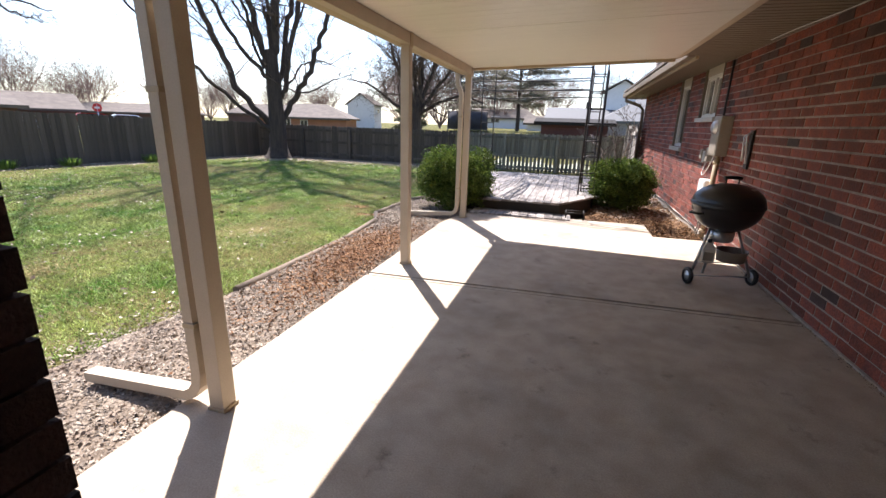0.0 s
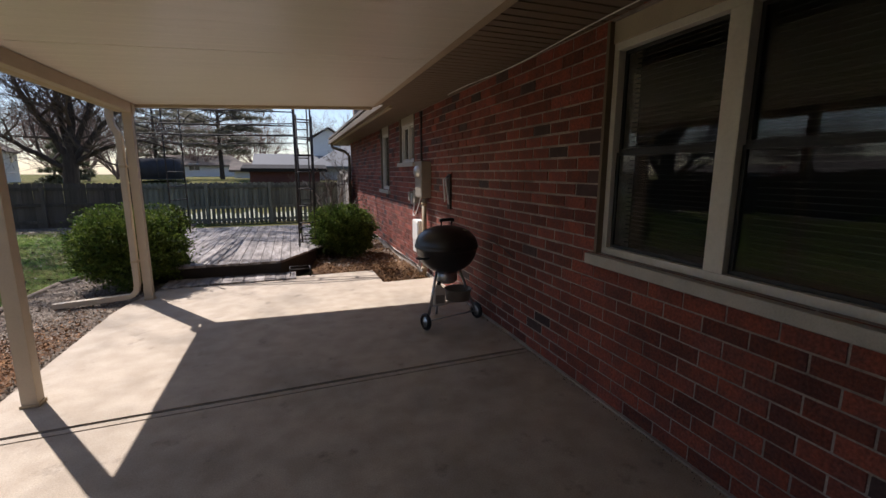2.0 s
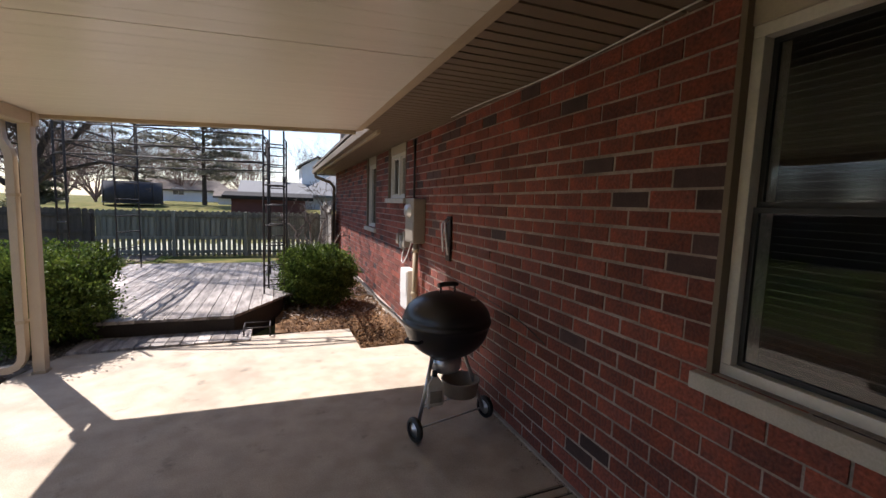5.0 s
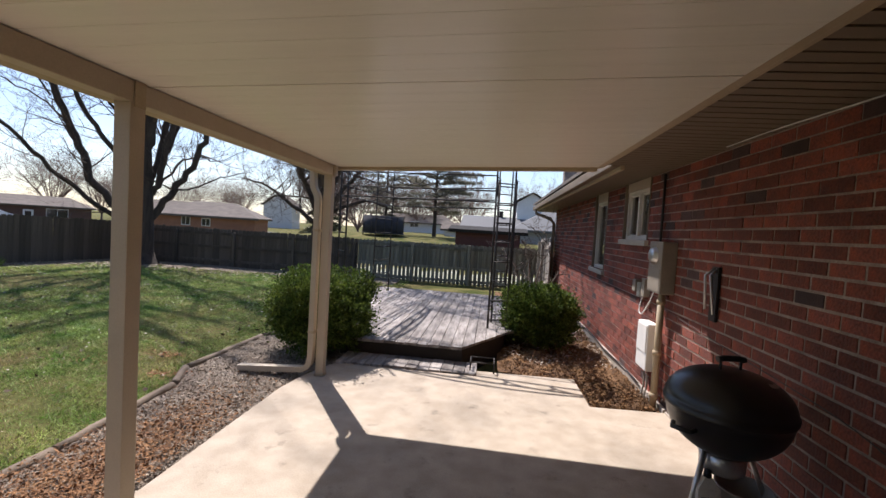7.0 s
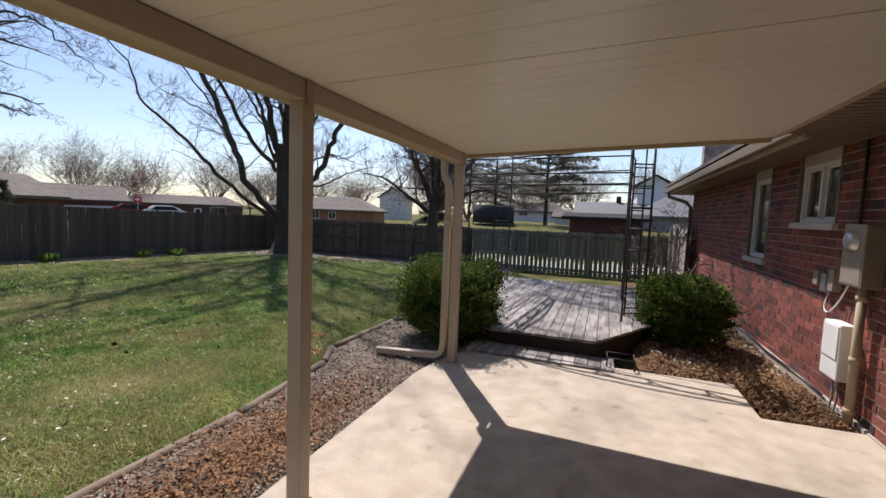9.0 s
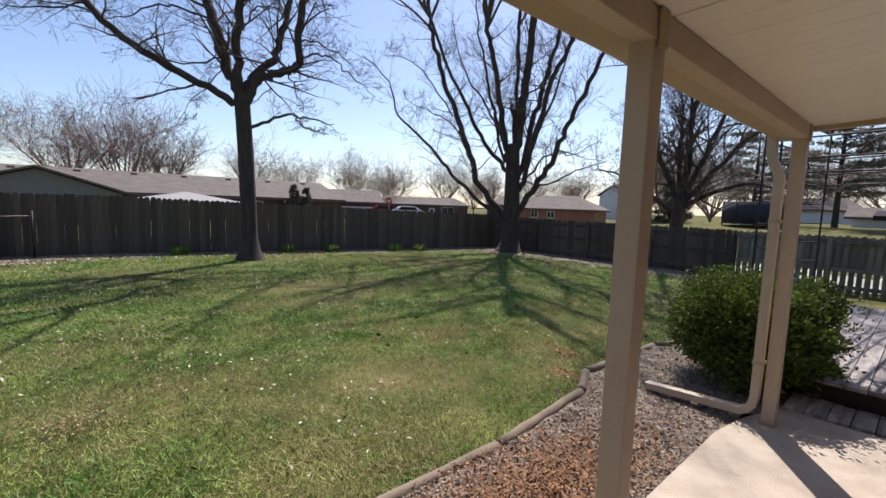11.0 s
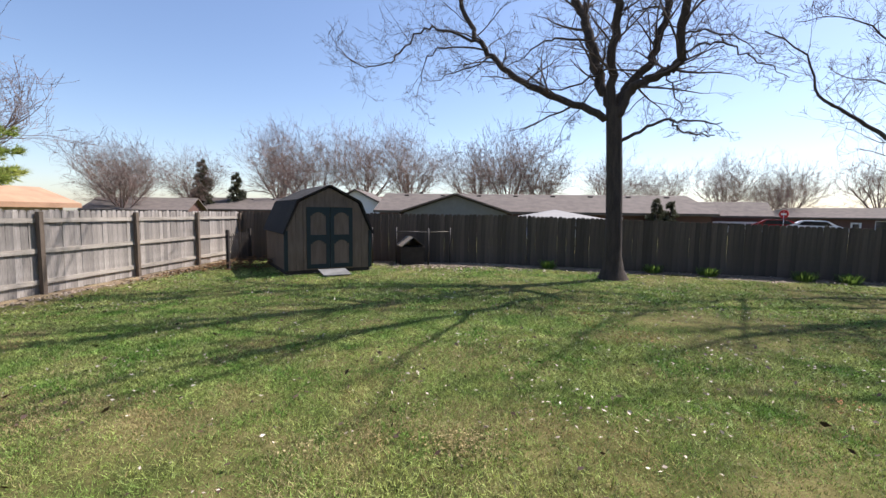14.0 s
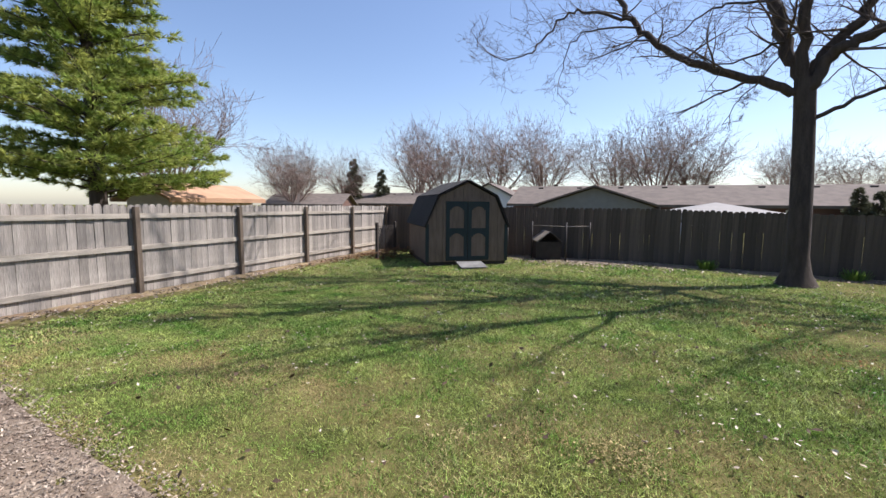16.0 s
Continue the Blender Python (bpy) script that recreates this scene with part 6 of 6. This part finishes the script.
part("cap", bm, MAT_BLACK, jug, "dark cap")
bm = bmesh.new()
box(bm, -0.042, 0.042, -0.0425, -0.041, 0.03, 0.11)
part("label_patch", bm, MAT_GREY_BOX, jug, "grey paper label")


# ---- neighbouring houses ----
def ranch(name, at, rz, length, depth, eave, ridge, wall, roof, label, hip=0.0, windows=(), door=None, garage=None, chimney=None, vents=0, base=-1.2, trim=MAT_WHITE, gable=None):
    """A low house: local x along its front, which faces -y. Heights are above the lawn; base is where its ground lies."""
    h = thing(name, (at[0], at[1], base), label, "house", "neighbouring houses", rz=rz)
    e, r = eave - base, ridge - base
    bm = bmesh.new()
    box(bm, -length / 2, length / 2, 0, depth, 0, e)
    if not hip:
        for s in (-1, 1):
            x = s * length / 2
            a = [bm.verts.new(p) for p in ((x, 0, e), (x, depth, e), (x, depth / 2, r - 0.05))]
            b = [bm.verts.new((v.co.x - s * 0.2, v.co.y, v.co.z)) for v in a]
            bm.faces.new(a)
            bm.faces.new(b)
            for i in range(3):
                bm.faces.new((a[i], a[(i + 1) % 3], b[(i + 1) % 3], b[i]))
    part("wall", bm, wall, h)
    if gable:
        for s in (-1, 1):
            bm = bmesh.new()
            x = s * (length / 2 + 0.02)
            a = [bm.verts.new(p) for p in ((x, -0.1, e - 0.25), (x, depth + 0.1, e - 0.25), (x, depth + 0.1, e), (x, depth / 2, r - 0.05), (x, -0.1, e))]
            b = [bm.verts.new((v.co.x - s * 0.01, v.co.y, v.co.z)) for v in a]
            bm.faces.new(a)
            bm.faces.new(list(reversed(b)))
            for i in range(5):
                bm.faces.new((a[i], b[i], b[(i + 1) % 5], a[(i + 1) % 5]))
            part("gable", bm, gable, h)
    o = 0.45
    L, hp = length / 2 + o, hip
    zb = e - 0.02
    for s in (-1, 1):
        y0 = -o if s < 0 else depth + o
        bm = bmesh.new()
        q = [(-L, y0, zb), (L, y0, zb), (L - hp, depth / 2, r), (-L + hp, depth / 2, r)]
        vs = [bm.verts.new(p) for p in q] + [bm.verts.new((p[0], p[1], p[2] + 0.12)) for p in q]
        for f in ((0, 1, 2, 3), (7, 6, 5, 4), (0, 4, 5, 1), (1, 5, 6, 2), (2, 6, 7, 3), (3, 7, 4, 0)):
            bm.faces.new([vs[i] for i in f])
        part("roof", bm, roof, h)
        bm = bmesh.new()
        box(bm, -L, L, y0 - 0.03, y0 + 0.03, zb - 0.08, zb + 0.13)
        part("gutter", bm, roof, h)
    if hip:
        for s in (-1, 1):
            bm = bmesh.new()
            q = [(s * L, -o, zb), (s * L, depth + o, zb), (s * (L - hp), depth / 2, r)]
            vs = [bm.verts.new(p) for p in q] + [bm.verts.new((p[0], p[1], p[2] + 0.12)) for p in q]
            for f in ((0, 1, 2), (5, 4, 3), (0, 3, 4, 1), (1, 4, 5, 2), (2, 5, 3, 0)):
                bm.faces.new([vs[i] for i in f])
            part("roof", bm, roof, h)
    for x, w, z0, z1 in windows:
        bm = bmesh.new()
        box(bm, x - w / 2, x + w / 2, -0.06, 0.02, z0, z1)
        win = part("window", bm, trim, h, "white-framed window")
        for k in range(2):
            bm = bmesh.new()
            a = x - w / 2 + 0.06 + k * (w - 0.06) / 2
            box(bm, a, a + (w - 0.06) / 2 - 0.06, -0.075, -0.062, z0 + 0.08, z1 - 0.08)
            part("pane", bm, MAT_DARK_GLASS, win)
    if door is not None:
        bm = bmesh.new()
        box(bm, door - 0.5, door + 0.5, -0.06, 0.02, 0.1, 2.15)
        d = part("door", bm, trim, h, "white front door")
        bm = bmesh.new()
        box(bm, door - 0.3, door + 0.3, -0.075, -0.062, 0.9, 1.95)
        part("pane", bm, MAT_DARK_GLASS, d)
    if garage is not None:
        bm = bmesh.new()
        box(bm, garage - 2.3, garage + 2.3, -0.06, 0.02, 0, 2.2)
        g = part("garage_door", bm, MAT_WHITE, h, "white panelled garage door")
        for k in range(4):
            bm = bmesh.new()
            box(bm, garage - 2.0 + k * 1.08, garage - 1.3 + k * 1.08, -0.075, -0.062, 1.75, 2.0)
            part("pane", bm, MAT_DARK_GLASS, g)
    if chimney is not None:
        bm = bmesh.new()
        box(bm, chimney - 0.25, chimney + 0.25, depth / 2 - 0.25, depth / 2 + 0.25, r - 0.5, r + 0.8, 0.02)
        part("chimney", bm, MAT_DARK_WOOD_AND_SHADE, h)
    for k in range(vents):
        f = (k + 0.5) / vents
        bm = bmesh.new()
        x = -length / 2 + length * f
        box(bm, x - 0.2, x + 0.2, depth / 2 - 0.9, depth / 2 - 0.5, r - 0.45, r - 0.02, 0.03)
        part("roof_vent", bm, MAT_SHINGLE, h)
    return h


ranch("ranch_house", (-38, 8.5), 90, 27, 10, 1.62, 3.25, MAT_FAR_RED, MAT_SHINGLE, "long low brick house with a brown shingled roof", 0, ((-6, 1.6, 1.4, 2.6), (0, 1.6, 1.4, 2.6), (6, 1.2, 1.6, 2.6)), vents=8)
ranch("garage_wing_house", (-36.0, -2.0), 0, 6.0, 7.2, 1.55, 2.85, MAT_FAR_RED, MAT_SHINGLE, "low wing with a grey-green gable facing the lawn", 0, gable=material("grey_green_siding", (0.20, 0.205, 0.20), 0.8, 0.1, 3, 30, 0.1))
ranch("ranch_house", (-59, -30.5), 96, 18, 10, 1.6, 3.3, MAT_FAR_RED, MAT_SHINGLE, "low house with a long brown roof in the distance", 0, ((-4, 1.5, 1.3, 2.4),), vents=6)
ranch("cottage_house", (-52, -14.0), 2, 8, 8.0, 1.7, 3.9, MAT_WHITE_WALL, MAT_SHINGLE, "white gabled house beyond the fence", 0)
ranch("brown_roof_house", (-56, -7.5), 92, 8, 7, 1.6, 3.5, MAT_FAR_RED, MAT_SHINGLE_RED, "low house with a red-brown roof and a dark chimney", 0, chimney=3.6)
ranch("outbuilding", (-17.7, -15.4), 180, 4.6, 3.0, 1.68, 2.38, MAT_TAN_WALL, MAT_SHINGLE_TAN, "small tan outbuilding with a light brown shingled roof behind the fence", 0, ())
ranch("brown_roof_house", (-45, -32.5), 110, 9, 8, 1.4, 2.8, MAT_FAR_RED, MAT_SHINGLE, "low house with a brown roof in the distance", 0)
ranch("ranch_house", (-52, 26.8), 66, 15, 8, 1.5, 3.1, MAT_FAR_RED, MAT_SHINGLE, "brick house with a white garage door across the road", 0, ((-3.2, 2.4, 1.2, 2.3),), door=-5.6, garage=4.3)
ranch("ranch_house", (-48, 22.5), 70, 9, 7, 1.6, 2.8, MAT_FAR_RED, MAT_SHINGLE, "low brick house with a brown roof", 0, ((0, 2.2, 1.4, 2.4),))
ranch("ranch_house", (-61, 49.5), 46, 17, 8, 1.45, 2.75, MAT_FAR_RED, MAT_SHINGLE, "long brick ranch house with white windows across the road", 3, ((-6, 1.8, 1.2, 2.4), (-2, 1.8, 1.2, 2.4), (5.0, 2.2, 1.0, 2.4)), door=2.2, garage=None)
ranch("ranch_house", (-52, 66), 40, 12, 8, 1.9, 3.6, MAT_FAR_RED, MAT_SHINGLE, "dark brick house across the road", 3, ((0, 1.8, 1.2, 2.4),))
ranch("ranch_house", (-28.6, 42), 20, 9.4, 8, 1.45, 2.95, MAT_FAR_BRICK, MAT_SHINGLE, "orange brick house with a tan hipped roof beyond the fence", 3.2, ((-1.6, 0.8, 1.7, 2.7), (0.2, 0.8, 1.7, 2.5)), door=None)
ranch("gabled_house", (-43, 92), 100, 6, 6, 4.6, 7.0, MAT_WHITE_WALL, MAT_SHINGLE, "white two-storey gabled house far off", 0, ((0, 1.4, 4.2, 5.2),))
ranch("maroon_shed", (-0.4, 30.5), 0, 4.2, 2.5, 1.6, 1.85, material("maroon_siding", (0.085, 0.03, 0.028), 0.8, 0.15), MAT_SHINGLE_DARK, "low dark maroon shed beyond the fence", 0, base=-0.1)
ranch("grey_roof_house", (1.0, 52), 0, 9, 9, 1.9, 3.5, MAT_FAR_RED, material("pale_grey_roof", (0.115, 0.118, 0.122), 0.8, 0.1), "grey-roofed house with a dark chimney beyond the fence", 0, ((-2, 1.2, 1.4, 2.6),), chimney=-0.2)
ranch("gabled_house", (6.3, 60), 90, 8, 3.6, 5.5, 6.7, MAT_WHITE_WALL, MAT_SHINGLE, "white gabled house behind the grey roof", 0)
ranch("grey_roof_house", (6.3, 40), 0, 9, 9, 1.9, 3.9, material("grey_siding", (0.3, 0.3, 0.3), 0.8, 0.1), material("light_grey_roof", (0.12, 0.123, 0.127), 0.8, 0.1), "house with a light grey hipped roof", 3.5)
ranch("white_shed", (-4.2, 52), 0, 3.0, 3, 1.6, 2.4, MAT_WHITE_WALL, MAT_SHINGLE, "small white shed on the far lawn", 0, base=-0.4)
ranch("low_house", (-13, 72), 0, 12, 8, 2.4, 3.9, MAT_WHITE_WALL, MAT_SHINGLE, "low pale house far beyond the fence", 2, ((0, 1.4, 1.4, 2.4),), base=0.3)

# canopy tent behind the west fence
tent = thing("canopy_tent", (-22, 6.6, -0.3), "grey cloth canopy roof showing over the fence", "canopy", rz=8)
bm = bmesh.new()
apex = bm.verts.new((0, 0, 2.06))
cs = [bm.verts.new(p) for p in ((-1.75, -1.75, 1.66), (1.75, -1.75, 1.66), (1.75, 1.75, 1.66), (-1.75, 1.75, 1.66))]
cl = [bm.verts.new((v.co.x, v.co.y, 1.5)) for v in cs]
for i in range(4):
    bm.faces.new((cs[i], cs[(i + 1) % 4], apex))
    bm.faces.new((cl[i], cl[(i + 1) % 4], cs[(i + 1) % 4], cs[i]))
bm.faces.new(list(reversed(cl)))
part("cloth", bm, MAT_TAUPE_METAL, tent)
for sx in (-1, 1):
    for sy in (-1, 1):
        bm = bmesh.new()
        tube(bm, [(sx * 1.7, sy * 1.7, 0), (sx * 1.7, sy * 1.7, 1.55)], 0.03, 8)
        part("leg", bm, MAT_STEEL, tent)


def car(at, rz, paint, label):
    c = thing("parked_car", at, label, "car", "parked cars", rz=rz)
    bm = bmesh.new()
    side = [(-2.15, 0.35), (2.15, 0.35), (2.2, 0.75), (1.3, 0.92), (0.65, 1.40), (-1.1, 1.42), (-1.75, 0.98), (-2.2, 0.9)]
    yz_prism(bm, side, -0.85, 0.85)
    bmesh.ops.bevel(bm, geom=bm.edges[:], offset=0.07, segments=2, affect="EDGES")
    part("body", bm, paint, c)
    for s in (-1, 1):
        bm = bmesh.new()
        yz_prism(bm, [(1.05, 0.95), (0.58, 1.33), (-1.0, 1.35), (-1.45, 0.98)], s * 0.86 - 0.01, s * 0.86 + 0.01)
        part("side_window", bm, MAT_DARK_GLASS, c)
    for x in (-1.35, 1.35):
        for s in (-1, 1):
            bm = bmesh.new()
            tube(bm, [(x, s * 0.72, 0.32), (x, s * 0.88, 0.32)], 0.32, 18)
            wh = part("wheel", bm, MAT_BLACK, c)
            bm = bmesh.new()
            tube(bm, [(x, s * 0.875, 0.32), (x, s * 0.89, 0.32)], 0.19, 14)
            part("rim", bm, MAT_STEEL, wh)
    return c


car((-43.4, 34.2, -0.15), 60, MAT_CAR_WHITE, "white car parked across the road")
car((-45.2, 32.2, -0.10), 62, MAT_CAR_RED, "dark red car parked across the road")
sign = thing("stop_sign", (-41.5, 30.0, -0.3), "red octagonal road sign on a steel post", "road sign", rz=-55)
bm = bmesh.new()
tube(bm, [(0, 0, 0), (0, 0, 2.4)], 0.03, 8)
part("post", bm, MAT_STEEL, sign)
bm = bmesh.new()
tube(bm, [(-0.02, 0, 2.1), (0.02, 0, 2.1)], 0.38, 8)
plate = part("plate", bm, MAT_SIGN_RED, sign)
bm = bmesh.new()
box(bm, 0.022, 0.026, -0.2, 0.2, 2.02, 2.18)
part("white_bar", bm, MAT_WHITE, plate)
plate.rotation_euler = (0, 0, 0)

# the road beyond the west houses
bm = bmesh.new()
box(bm, -46, -38.5, 22, 60, -0.26, -0.17)
bm.transform(Matrix.Translation((-40, 36, 0)) @ Matrix.Rotation(radians(-35), 4, "Z") @ Matrix.Translation((40, -36, 0)))
tagged(part("road", bm, MAT_ASPHALT), "grey asphalt road beyond the fence", "road", kind="structure")

# bare shrub behind the arbor
limb_tree("bare_shrub", (0.85, 12.6, -0.15), ([(0, 0, 0), (0, 0, 0.15), (0, 0, 0.3)], 0.03, 0.025), [
    ([(0, 0, 0.2), (0.2, 0.1, 0.8), (0.35, 0.0, 1.5), (0.3, 0.1, 1.9)], 0.024, 0.008),
    ([(0, 0, 0.2), (-0.25, 0.1, 0.7), (-0.5, 0.0, 1.2), (-0.7, 0.1, 1.4)], 0.024, 0.008),
    ([(0, 0, 0.2), (0.0, 0.2, 0.9), (-0.15, 0.2, 1.6)], 0.024, 0.008),
    ([(0, 0, 0.2), (0.4, -0.1, 0.6), (0.7, -0.2, 1.0)], 0.022, 0.008)], "bare pale-twigged shrub by the house", 44, (12, 3, 2), 0.34, 0.006, 1.0, MAT_PALE_TWIG)

# ---- bricks of the house wall, the nearest ones singly ----
DARK_SHARE = 0.09
brick_meshes = {}


def brick_mesh(l, h, mat):
    key = (round(l, 3), mat.name)
    if key not in brick_meshes:
        bm = bmesh.new()
        box(bm, 0, 0.05, 0, l, 0, h)
        c = 0.003
        for v in bm.verts:
            if v.co.x < 0.01:
                v.co.y += c if v.co.y < l / 2 else -c
                v.co.z += c if v.co.z < h / 2 else -c
        brick_meshes[key] = mesh_of("brick", bm, mat)
    return brick_meshes[key]


rb = random.Random(77)
bulk = {0: bmesh.new(), 1: bmesh.new()}
singles = 0
row = 0
z = 0.014
while z < WALL_TOP - 0.02:
    h = min(COURSE - JOINT, WALL_TOP - z)
    for a, b in free_spans(z, z + h, -3.0, 14.8):
        y = -3.0 - (BRICK_L / 2 if row % 2 else 0)
        while y < b:
            p, q = max(y + JOINT / 2, a), min(y + BRICK_L - JOINT / 2, b)
            if q - p > 0.03:
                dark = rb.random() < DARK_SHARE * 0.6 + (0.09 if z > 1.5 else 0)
                proud = rb.uniform(-0.002, 0.002)
                if 3.5 < p < 6.6 and singles < 300 and q - p > BRICK_L - 0.05:
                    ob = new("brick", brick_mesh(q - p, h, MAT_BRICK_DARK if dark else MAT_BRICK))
                    ob.parent = wall_e
                    ob.location = (WALL_X + proud, p, z)
                    singles += 1
                else:
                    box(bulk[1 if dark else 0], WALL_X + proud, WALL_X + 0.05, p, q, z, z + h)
            y += BRICK_L
    z += COURSE
    row += 1
for k, m in ((0, MAT_BRICK_BULK), (1, MAT_BRICK_DARK_SHADE_BULK)):
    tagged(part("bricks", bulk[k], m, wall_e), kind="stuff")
